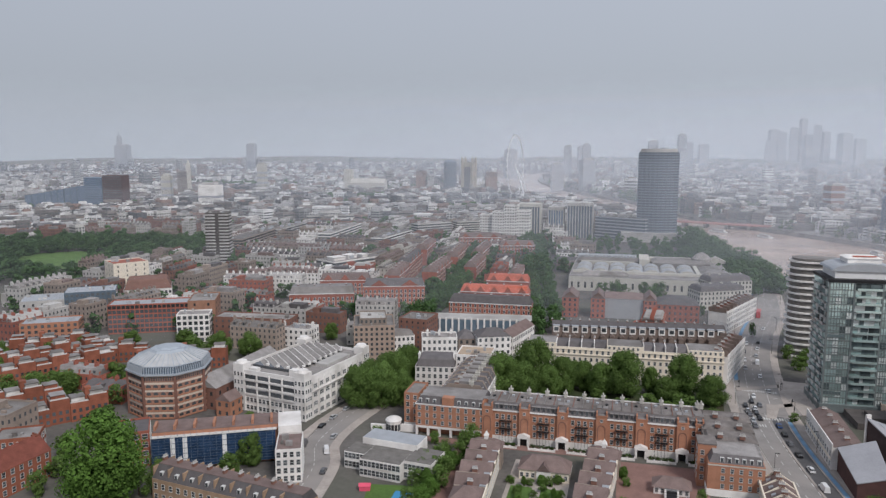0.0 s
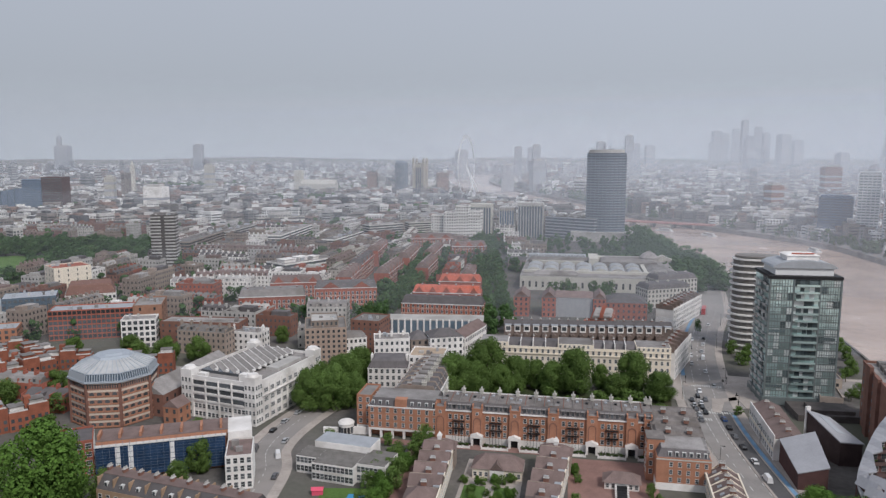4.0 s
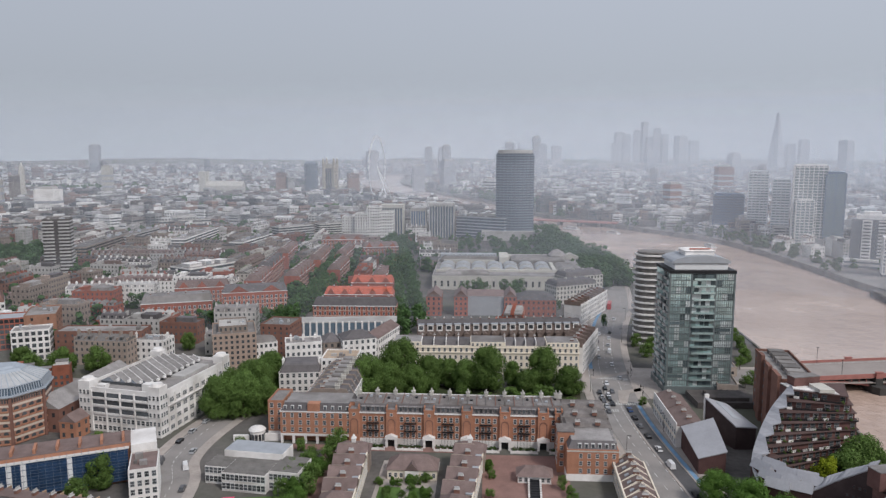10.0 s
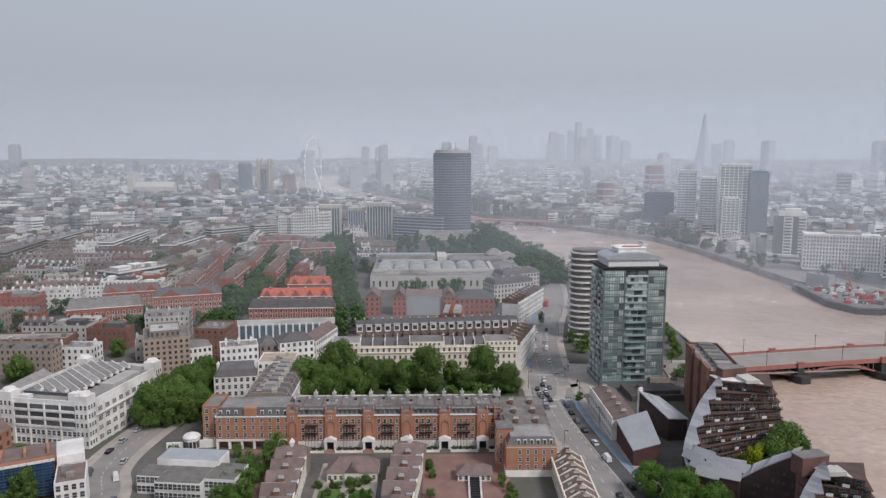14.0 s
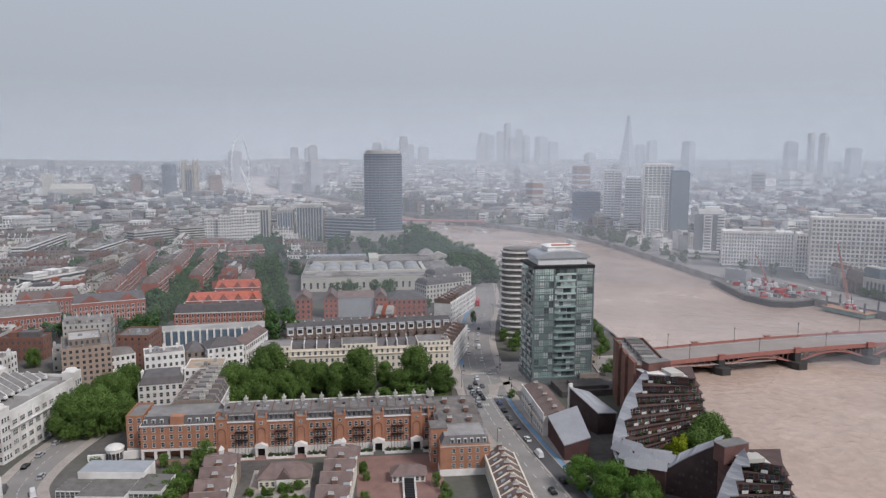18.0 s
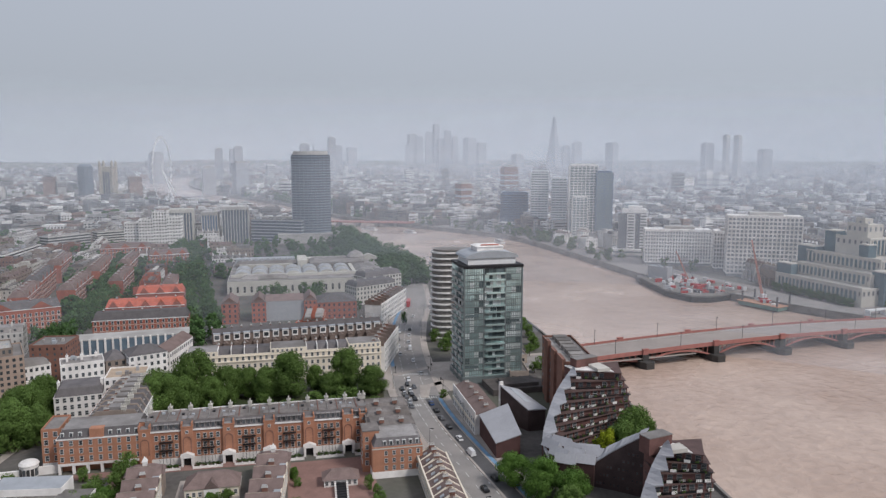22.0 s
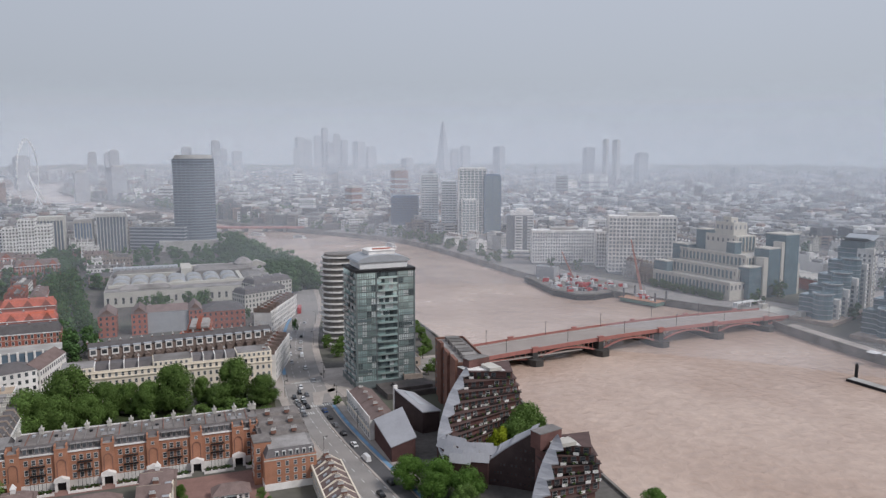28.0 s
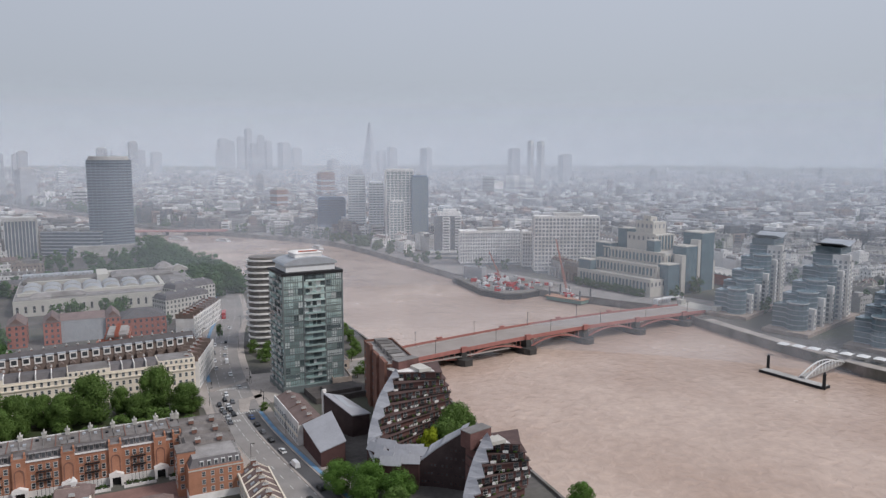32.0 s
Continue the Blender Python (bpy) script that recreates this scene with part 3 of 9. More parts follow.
def trunk_geo(seed):
    r = random.Random(seed)
    g = Geo().cyl(0, 0, 0, 0.42, 0.03, 7, 0.018)
    for i in range(6):
        a = i * 1.05 + r.uniform(0, 0.5)
        g.beam((0, 0, 0.26 + 0.02 * i), (0.25 * math.cos(a), 0.25 * math.sin(a), 0.5 + 0.05 * i), 0.008)
    return g


CROWNS = [crown_geo(i, 44, 150, 0.052).mesh("crown", LEAF) for i in range(5)]
CROWNS_FINE = [crown_geo(90 + i, 70, 240, 0.036).mesh("crown", LEAF) for i in range(4)]
CROWNS_SMALL = [crown_geo(50 + i, 22, 60, 0.08).mesh("crown", LEAF) for i in range(4)]
CROWNS_BRIGHT = [crown_geo(10 + i, 56, 220, 0.038).mesh("crown", LEAF_BRIGHT) for i in range(3)]
CROWNS_DARK = [crown_geo(20 + i, 20, 30, 0.11).mesh("crown", LEAF_DARK) for i in range(4)]
CROWNS_YELLOW = [crown_geo(30).mesh("crown", LEAF_YELLOW)]
CROWNS_FAR = [crown_geo(40 + i, 12, 18, 0.17).mesh("crown", LEAF_DARK) for i in range(4)]
TRUNKS = [trunk_geo(i).mesh("trunk", BARK) for i in range(3)]
tree_dice = random.Random(5)


def tree(x, y, h, w, kind=None, label="leafy green plane tree with a broad crown", group="", z=0.0):
    t = thing("tree", x, y, tree_dice.uniform(0, 360), label, "tree", group, z)
    crown = new("crown", tree_dice.choice(CROWNS_SMALL if h < 9 and (kind is None or kind is CROWNS) else kind or CROWNS))
    crown.parent = t
    crown.matrix_basis = Matrix.Translation((0, 0, h * 0.06)) @ Matrix.Diagonal((w * 1.05, w * 1.05, h, 1))
    trunk = new("trunk", tree_dice.choice(TRUNKS))
    trunk.parent = t
    trunk.matrix_basis = Matrix.Diagonal((w, w, h, 1))
    return t


for x, y, h, w in ((28, 313, 20, 19), (42, 321, 25, 22), (37, 311, 17, 15), (55, 318, 17, 14), (66, 322, 14, 12), (82, 314, 21, 19), (95, 319, 12, 10), (62, 329, 12, 11),
                   (107, 311, 21, 17), (117, 303, 13, 16), (98, 308, 11, 12), (72, 316, 15, 14), (48, 312, 15, 13), (22, 308, 14, 13)):
    tree(x, y, h, w, CROWNS_FINE, "tall dark green plane tree in the garden square", "garden square trees")
for x, y, h, w in ((-35, 302, 18, 17), (-25, 302, 19, 18), (-20, 316, 20, 17), (-15, 332, 19, 16), (-30, 314, 17, 14), (-17, 304, 15, 14), (-24, 326, 17, 14)):
    tree(x, y, h, w, CROWNS_FINE, "dark green street tree beside the white building", "street corner trees")
tree(-104, 214, 29, 29, CROWNS_BRIGHT, "large bright green tree among the brick houses")
# riverside
RIVER_SPOTS = [(250 + 55 * (i / 90) + tree_dice.uniform(-22, 6), 540 + 350 * (i / 90)) for i in range(90)]
for i in range(26):
    f = i / 25
    tree(268 + 40 * f + tree_dice.uniform(-10, 4), 560 + 330 * f, 16 + tree_dice.uniform(-3, 3), 20, CROWNS_DARK, "dark green embankment tree by the river", "embankment trees")
# square park
PARK_SPOTS = []
for i in range(330):
    x, y = tree_dice.uniform(-500, -235), tree_dice.uniform(650, 850)
    if (x + 374) ** 2 + (y - 722) ** 2 < 46 ** 2 or math.hypot(x + 352, y - 672) < 30:
        continue
    if i > 40:
        PARK_SPOTS.append((x, y))
        continue
    tree(x, y, 15 + tree_dice.uniform(-3, 3), 20, CROWNS_DARK, "dark green tree round the park lawn", "park trees")

for i in range(46):
    PARK_SPOTS.append((tree_dice.uniform(-420, -250), tree_dice.uniform(588, 622)))

# ---- the brick terrace and its court ----
GA = -14.5
GLASS_BLUE = mat("blue_grey_glass", (0.16, 0.22, 0.28), 0.12, 0.3, 0.3, 2.0, metal=0.35, each=0.3, spec=0.6)
PANE_GREEN = mat("green_coated_glass", (0.58, 0.76, 0.74), 0.12, 0.2, 0.15, 1.0, metal=0.6, each=0.3, spec=0.7)
# dark panes; balcony shade is painted with this colour too
PANE_DARK = mat("dark_pane_with_shade", (0.09, 0.115, 0.12), 0.25, 0.3, 0.3, 2.0, each=0.5)
# pale panes: blinds, and white sky glints put into the colour
PANE_PALE = mat("blind_and_sky_glint", (0.66, 0.71, 0.70), 0.2, 0.15, 0.3, 2.0, metal=0.2, each=0.2)
HEDGE = leaf_material("hedge_leaves", (0.05, 0.085, 0.025))


def by(x, y, turn, lx, ly):
    c, s = math.cos(radians(turn)), math.sin(radians(turn))
    return x + c * lx - s * ly, y + s * lx + c * ly


def dormer_mesh(w=1.3, h=1.7, d=1.6):
    g = Geo().box(-w / 2, w / 2, 0, d, 0, h)
    g.box(-w / 2 - 0.15, w / 2 + 0.15, -0.15, d, h, h + 0.15, 0)
    g.box(-w / 2 + 0.15, w / 2 - 0.15, -0.05, 0.1, 0.2, h - 0.15, 1)
    return g.mesh("dormer", [LEAD, GLASS_DARK])


def dormer_white(w=1.2, h=1.6, d=1.4):
    g = Geo().box(-w / 2, w / 2, 0, d, 0, h)
    g.box(-w / 2 + 0.18, w / 2 - 0.18, -0.05, 0.1, 0.2, h - 0.15, 1)
    return g.mesh("dormer", [FRAME, GLASS_DARK])


DORMER, DORMER_W = dormer_mesh(), dormer_white()


def pots_mesh():
    g = Geo().box(-0.85, 0.85, -0.4, 0.4, 0, 1.2, 1)
    g.box(-0.95, 0.95, -0.5, 0.5, 1.2, 1.4, 0)
    for i in range(4):
        g.cyl(-0.66 + 0.44 * i, 0, 1.4, 2.1, 0.17, 7, 0.13)
    return g.mesh("chimney", [CONCRETE, BRICK_BROWN])


POTS = pots_mesh()


def white_stack():
    g = Geo().box(-0.9, 0.9, -0.65, 0.65, 0, 1.5).box(-1.05, 1.05, -0.8, 0.8, 1.5, 1.75)
    for i in range(3):
        g.cyl(-0.7 + 0.7 * i, 0, 1.8, 2.7, 0.28, 8, 0.2)
    return g.mesh("chimney", STONE)


POTS_WHITE = white_stack()


def balcony_mesh(w=4.6, d=1.1, h=1.1):
    g = Geo().box(-w / 2, w / 2, -d, 0, 0, 0.12)
    for z in (0.45, 0.8, h):
        g.box(-w / 2, w / 2, -d, -d + 0.06, z, z + 0.06)
    for i in range(9):
        x = -w / 2 + w * i / 8
        g.box(x - 0.03, x + 0.03, -d, -d + 0.06, 0, h)
    for x in (-w / 2, w / 2 - 0.06):
        g.box(x, x + 0.06, -d, 0, h - 0.06, h)
    return g.mesh("balcony", IRON)


BALCONY = balcony_mesh()


def porch_mesh():
    g = Geo().box(-2.1, -1.3, -1.8, 0, 0, 3.2)
    g.box(1.3, 2.1, -1.8, 0, 0, 3.2)
    g.box(-2.3, 2.3, -2.0, 0, 3.2, 4.0)
    g.gable(-2.3, 2.3, -2.0, 0.0, 4.0, 4.9, "y")
    g.box(-1.3, 1.3, -0.2, 0, 0, 3.2, 1)
    return g.mesh("porch", [STUCCO, IRON])


PORCH = porch_mesh()


def hedge(name, length, w, h, seed):
    r = random.Random(seed)
    g = Geo()
    for i in range(int(length * w * 14)):
        x, y, z = r.uniform(0, length), r.uniform(0, w), h * r.uniform(0.25, 1.0)
        e = r.uniform(0.18, 0.4)
        n = Vector((r.uniform(-1, 1), r.uniform(-1, 1), r.uniform(0, 1))).normalized()
        t = n.orthogonal().normalized() * e
        b = n.cross(t)
        p = Vector((x, y, z))
        g.face([p - t, p - b, p + t, p + b])
    return g


ROOF_WORN = mat("worn_lead_flat", (0.20, 0.18, 0.172), 0.8, 0.4, 0.35, 2.0, dirt=(0.12, 0.105, 0.095))


def brick_terrace():
    t = thing("brick_terrace", 18, 265, GA, "long orange brick terrace with slate mansard roof and white porches", "terrace")
    L, D = 77, 13
    part("wall", Geo().box(0, L, 0, D, 0, 12.6), BRICK, t)
    part("cornice", Geo().box(-0.1, L + 0.1, -0.35, 0, 12.2, 12.7), STUCCO, t, "pale stone cornice")
    part("ground_storey", Geo().box(0, L, -0.12, 0, 0, 2.6), STUCCO, t, "white rendered basement storey")
    r = Geo().frustum([(0, 0.1), (L, 0.1), (L, D), (0, D)], [(0, 1.5), (L, 1.5), (L, D - 0.6), (0, D - 0.6)], 12.6, 15.2)
    part("roof", r, [SLATE], t)
    deck = part("roof_flat", Geo().box(0.2, L - 0.2, 1.6, D - 0.7, 15.2, 15.45), ROOF_WORN, t, "flat grey-brown lead roof")
    for i in range(22):
        part("party_wall", Geo().box(3.5 * i - 0.12, 3.5 * i + 0.12, 1.8, D - 0.5, 15.3, 15.75), BRICK_BROWN if i % 2 else LEAD, t)
        part("roof_hatch", Geo().box(3.5 * i + 1.0, 3.5 * i + 2.0, 6 + (i * 7 % 4), 7.2 + (i * 7 % 4), 15.4, 15.95), ZINC if i % 3 else IRON, deck)
    part("rear_parapet", Geo().box(0, L, D - 0.5, D, 12.6, 15.7), STUCCO, t)
    for i in range(7):
        x = 14 * i if i < 6 else L - 1.4
        w = 1.95 if i < 6 else 1.4
        p = Geo().box(x - w, x + w, -0.9, 3.0, 0, 13.6)
        p.box(x - w - 0.15, x + w + 0.15, -1.05, 3.0, 13.6, 14.0)
        p.box(x - w, x - w + 0.5, -0.9, 3.0, 14.0, 15.2)
        p.box(x + w - 0.5, x + w, -0.9, 3.0, 14.0, 15.2)
        p.box(x - w, x + w, 2.4, 5.2, 14.0, 15.6)
        part("pier_cap", Geo().box(x - w - 0.1, x + w + 0.1, 2.3, 5.3, 15.6, 15.75).box(x - w + 0.5, x + w - 0.5, -0.8, 2.4, 14.0, 14.12), LEAD, t, "lead covered pier top")
        pier = part("pier", p, BRICK, t, "projecting brick pier with a blind arch")
        a = Geo()
        for k in range(9):
            u0, u1 = math.pi * k / 9, math.pi * (k + 1) / 9
            pts = [(x + q * math.cos(u), -0.95, 9.0 + q * math.sin(u)) for q, u in ((1.15, u0), (1.45, u0), (1.45, u1), (1.15, u1))]
            a.face(pts)
            a.face([(px, py - 0.12, pz) for px, py, pz in pts])
        a.box(x - 1.45, x - 1.15, -1.0, -0.9, 4.5, 9.0)
        a.box(x + 1.15, x + 1.45, -1.0, -0.9, 4.5, 9.0)
        part("blind_arch", a, BRICK_BROWN, pier)
        piece("window", window_mesh(0.9, 0.9), t, pose(x, -0.92, 11.6))
        if i < 6 and i:
            piece("porch", PORCH, t, pose(x, -0.9, 0))
        piece("chimney", POTS_WHITE, t, pose(x, D - 1.0, 15.4, 0, 0, 90))
        if i < 6:
            piece("chimney", POTS_WHITE, t, pose(x + 7, D - 1.0, 15.4, 0, 0, 90))
            x0 = x + 2.6
            n = 5 if i < 5 else 3
            ln = 8.8 if i < 5 else 4.4
            windows(t, x0, 0, 0, ln, [3.2, 6.0, 9.2], n - 1 if n > 3 else 2, 1.05, 1.7)
            for k in range(n):
                piece("dormer", DORMER, t, pose(x0 + (k + 0.5) * ln / n, 0.35, 12.9))
            if i < 5:
                for z in (5.6, 8.6):
                    piece("balcony", BALCONY, t, pose(x + 7, -0.05, z))
                rail = Geo()
                for k in range(5):
                    xx = x + 4.7 + 4.6 * k / 4
                    rail.box(xx - 0.05, xx + 0.05, -1.15, -1.05, 0, 8.6)
                part("balcony_post", rail, IRON, t)
    return t


brick_terrace()
for i in range(6):
    x, y = by(18, 265, GA, 14 * i + 2.8, -4.2)
    solid("hedge", hedge("hedge", 8.4, 1.6, 1.5, i), HEDGE, x, y, GA, "dark clipped hedge in front of the brick terrace", "hedge", "terrace hedges")
    x, y = by(18, 265, GA, 14 * i + 2.2, -5.0)
    g = Geo().box(0, 9.6, -0.15, 0.15, 0, 0.9)
    for k in range(5):
        g.box(2.4 * k - 0.2, 2.4 * k + 0.2, -0.25, 0.25, 0, 1.25)
    solid("garden_wall", g, STUCCO, x, y, GA, "low white front garden wall with piers", "wall", "terrace garden walls")


def corner_block():
    x, y = by(18, 265, GA, -28, -0.6)
    t = thing("corner_block", x, y, GA, "orange brick corner block with white arcade and slate mansard", "building")
    g = Geo().box(0, 27.4, 0, 15, 3.6, 12.6)
    g.box(0, 27.4, 3, 15, 0, 3.6)
    part("wall", g, BRICK, t)
    for i in range(7):
        part("arcade_pillar", Geo().box(4.5 * i - 0.1 if i else 0, 4.5 * i + 0.8, 0, 0.9, 0, 3.0), STUCCO, t)
    part("arcade_beam", Geo().box(0, 27.4, -0.1, 0.9, 3.0, 3.9), STUCCO, t)
    part("roof", Geo().hip(0.2, 27.2, 0.2, 14.8, 12.6, 15.4, 1.4, 0, 1), [SLATE, LEAD], t)
    part("cornice", Geo().box(-0.2, 27.6, -0.25, 15, 12.2, 12.6), STUCCO, t)
    b = Geo().box(10.5, 15, -0.2, 3, 12.6, 15.6)
    part("brick_gable", b, BRICK, t)
    windows(t, 0, 0, 0, 27.4, [4.6, 7.4, 10.2], 9, 1.05, 1.6)
    windows(t, 0, 15, 270, 15, [4.6, 7.4, 10.2], 4, 1.05, 1.6)
    for k in (1.8, 4.6, 7.4, 17, 19.8, 22.6, 25.4):
        piece("dormer", DORMER_W, t, pose(k, 0.5, 12.9))
    # lower return
    x, y = by(18, 265, GA, -34, 4)
    block("corner_annex", x, y, GA, 6, 14, 14.2, BRICK, "flat", FELT, 5, 2, "orange brick stair block beside the arcade", "building", single=True, plinth=STUCCO, side_bays=3)


corner_block()


def side_wing():
    x, y = by(18, 265, GA, -23, 15)
    t = thing("side_wing", x, y, GA, "white stucco terrace wing with slate mansard and party walls", "terrace")
    W, D, H = 19, 44, 12.6
    part("wall", Geo().box(0, W, 0, D, 0, H), [STUCCO], t)
    part("brick_rear", Geo().box(-0.1, 0, 0, D, 0, H), BRICK, t)
    part("roof", Geo().frustum([(0.2, 0), (W - 0.2, 0), (W - 0.2, D), (0.2, D)], [(4.5, 0), (W - 2.2, 0), (W - 2.2, D), (4.5, D)], H, H + 3.2), SLATE, t)
    for i in range(8):
        yy = D * i / 7
        part("party_wall", Geo().frustum([(0, yy - 0.25), (W, yy - 0.25), (W, yy + 0.25), (0, yy + 0.25)],
                                         [(4.2, yy - 0.25), (W - 1.9, yy - 0.25), (W - 1.9, yy + 0.25), (4.2, yy + 0.25)], H, H + 3.7), BRICK_STOCK, t)
        if i < 7:
            part("roof_terrace", Geo().box(8, 12.5, yy + 1, yy + 5, H + 3.2, H + 4.6), FELT if i % 2 else LEAD, t)
            piece("chimney", POTS, t, pose(7.5, yy + 0.5, H + 3.0))
            piece("chimney", POTS_WHITE, t, pose(13.5, yy + 0.4, H + 3.2))
            for k in range(2):
                piece("dormer", DORMER, t, pose(W - 1.1, yy + 2.6 + 3.4 * k, H + 0.3, 0, 0, 90))
                piece("dormer", DORMER, t, pose(2.0, yy + 2.6 + 3.4 * k, H + 0.2, 0, 0, 270))
    windows(t, W, 0, 90, D, [1.2, 4.2, 7.4, 10.2], 20, 1.1, 1.7)
    windows(t, 0, D, 270, D, [4.2, 7.4, 10.0], 20, 1.0, 1.5)


side_wing()


def right_wing():
    x, y = by(18, 265, GA, 76, -26)
    t = thing("court_wing", x, y, GA, "orange brick wing with stepped slate mansard beside the road", "terrace")
    part("wall", Geo().box(0, 17, 0, 40, 0, 11), BRICK, t)
    part("tower_bay", Geo().box(-2.6, 3.0, 6, 13, 0, 14.5), BRICK, t, "taller brick stair bay")
    part("tower_cap", Geo().box(-2.8, 3.2, 5.8, 13.2, 14.5, 14.9), ROOF_WORN, t)
    windows(t, 3.2, 0, 0, 13.6, [2.9, 5.5, 8.1], 5, 0.95, 1.4)
    part("string_course", Geo().box(-0.1, 17.1, -0.15, 0, 10.2, 10.6), STONE, t)
    part("base_course", Geo().box(-0.1, 17.1, -0.1, 40, 0, 2.4), STUCCO, t)
    part("roof", Geo().hip(0.3, 16.7, 0.3, 14, 11, 13.6, 1.3, 0, 1), [SLATE, LEAD], t)
    for i, (y0, z) in enumerate(((14, 14.2), (22, 14.8), (30, 15.4))):
        part("roof_step", Geo().box(0, 17, y0, y0 + 8, 11, z - 1).hip(0.4, 16.6, y0 + 0.4, y0 + 7.6, z - 1, z, 0.8), ROOF_WORN, t, "stepped grey roof section")
        piece("chimney", POTS, t, pose(5, y0 + 0.5, z - 0.3))
        piece("chimney", POTS, t, pose(12, y0 + 0.5, z - 0.3))
    for k in (4.2, 6.4, 8.6, 10.8, 13.0, 15.2):
        piece("dormer", DORMER_W, t, pose(k, 0.5, 11.2))
    for k in range(7):
        piece("dormer", DORMER, t, pose(16.4, 2.0 + 1.8 * k, 11.2, 0, 0, 90))
    windows(t, -2.6, 13, 270, 7, [2.6, 5.4, 8.2, 11.0], 2, 1.05, 1.5)
    windows(t, -2.6, 6, 0, 5.6, [2.6, 5.4, 8.2, 11.0], 2, 1.05, 1.5)
    windows(t, 17, 0, 90, 40, [3.0, 6.0, 8.6], 12, 1.05, 1.5)


right_wing()


def mews_row(x, y, turn, w, d, n, label, eave=6.6):
    """A short row of small houses, its length away from the viewer: hipped ends, gabled party walls."""
    t = thing("mews_row", x, y, turn, label, "houses")
    part("wall", Geo().box(0, w, 0, d, 0, eave), CREAM, t)
    r = Geo().hip(-0.3, w + 0.3, -0.3, d / n + 0.2, eave, eave + 2.8, w * 0.40)
    part("roof", r, SLATE_PINK, t)
    for i in range(1, n):
        y0, y1 = d * i / n, d * (i + 1) / n
        part("roof", Geo().gable(-0.3, w + 0.3, y0, y1, eave, eave + 3.0, "x"), SLATE_PINK, t)
        part("roof_light", Geo().box(w * 0.4, w * 0.55, y0 + 1.0, y0 + 2.0, eave + 1.4, eave + 2.4), ZINC, t)
        part("party_wall", Geo().box(-0.1, w + 0.1, y0 - 0.15, y0 + 0.15, eave - 0.5, eave + 0.7), BRICK_STOCK, t)
        piece("chimney", POTS, t, pose(w * 0.5, y0, eave + 1.2))
    part("gutter_flat", Geo().box(w - 2.2, w + 0.2, d / n + 0.4, d - 6, eave, eave + 0.9), ZINC, t, "pale flat roof strip")
    part("parapet", Geo().box(w - 0.1, w + 0.3, 0, d - 6, eave - 0.3, eave + 1.1), CREAM, t)
    part("end_pavilion", Geo().box(-0.6, w + 0.6, d - 6, d + 0.4, 0, eave + 0.8), BRICK_STOCK, t)
    part("pavilion_roof", Geo().hip(-1.1, w + 1.1, d - 6.5, d + 0.9, eave + 0.8, eave + 3.2, 3.4), SLATE_PINK, t)
    for i in range(1, n):
        part("ridge", Geo().box(-0.2, w * 0.7, d * (i + 0.5) / n - 0.12, d * (i + 0.5) / n + 0.12, eave + 2.9, eave + 3.12), BRICK_STOCK, t)
    windows(t, w, 0, 90, d - 6, [0.9, 3.7], n * 3, 0.9, 1.3)
    windows(t, 0, 0, 0, w, [0.9, 3.7], 4, 0.9, 1.3)
    windows(t, 0, d, 270, d, [0.9, 3.7], n * 3, 0.9, 1.3)
    part("clock_turret", Geo().box(-0.7, 0.7, -0.7, 0.7, 0, 1.6).frustum([(-0.9, -0.9), (0.9, -0.9), (0.9, 0.9), (-0.9, 0.9)], [(-0.05, -0.05), (0.05, -0.05), (0.05, 0.05), (-0.05, 0.05)], 1.6, 3.2),
         STUCCO, t, "white roof turret with a pointed cap", at=pose(w * 0.5, d - 2.8, eave + 2.6))


x, y = by(18, 265, GA, 0, -62)
mews_row(x, y, GA + 2, 10, 44, 5, "row of cream mews houses with weathered pink tile roofs")
x, y = by(18, 265, GA, 35, -62)
mews_row(x, y, GA - 5, 9.5, 47, 5, "cream mews houses with pinkish hipped roofs by the court")


def lodge(x, y, turn, w, d, label):
    t = thing("lodge", x, y, turn, label, "house")
    part("wall", Geo().box(0, w, 0, d, 0, 3.6), CREAM, t)
    part("roof", Geo().hip(-0.5, w + 0.5, -0.5, d + 0.5, 3.6, 7.0, d * 0.46), SLATE_PINK, t)
    part("roof_gable", Geo().gable(w * 0.36, w * 0.64, -0.9, d * 0.5, 3.6, 6.2, "y", 0, 0), SLATE_PINK, t)
    part("porch", Geo().box(w * 0.36, w * 0.64, -0.9, 0, 0, 3.4), STUCCO, t)
    windows(t, 0, 0, 0, w * 0.34, [1.0], 3, 0.9, 1.4)
    windows(t, w * 0.66, 0, 0, w * 0.34, [1.0], 3, 0.9, 1.4)


lodge(26.5, 233, GA, 16.5, 9, "small cream lodge with a hipped pink tile roof")
t = thing("court_pavilion", 68.5, 222, GA - 2, "small court pavilion with hipped slate roof over dark steps", "pavilion")
part("wall", Geo().box(0, 11, 0, 6, 0, 2.6), STUCCO, t)
part("roof", Geo().hip(-0.7, 11.7, -0.7, 6.7, 2.6, 5.0, 3.2), SLATE_PINK, t)
windows(t, 0, 0, 0, 3.6, [0.7], 2, 0.9, 1.3)
windows(t, 7.4, 0, 0, 3.6, [0.7], 2, 0.9, 1.3)
for k in range(9):
    part("step", Geo().box(3.9, 7.1, -1.4 * (k + 1), -1.4 * k, 0.02, 1.6 - 0.17 * k), IRON, t)
for sx_ in (3.3, 7.1):
    w_ = Geo()
    for k in range(10):
        w_.box(sx_, sx_ + 0.6, -1.35 * k - 0.8, -1.35 * k, 0, 2.2 - 0.15 * k)
    part("stepped_parapet", w_, STUCCO, t, "white stepped parapet")
x, y = by(18, 265, GA, 48, -64)
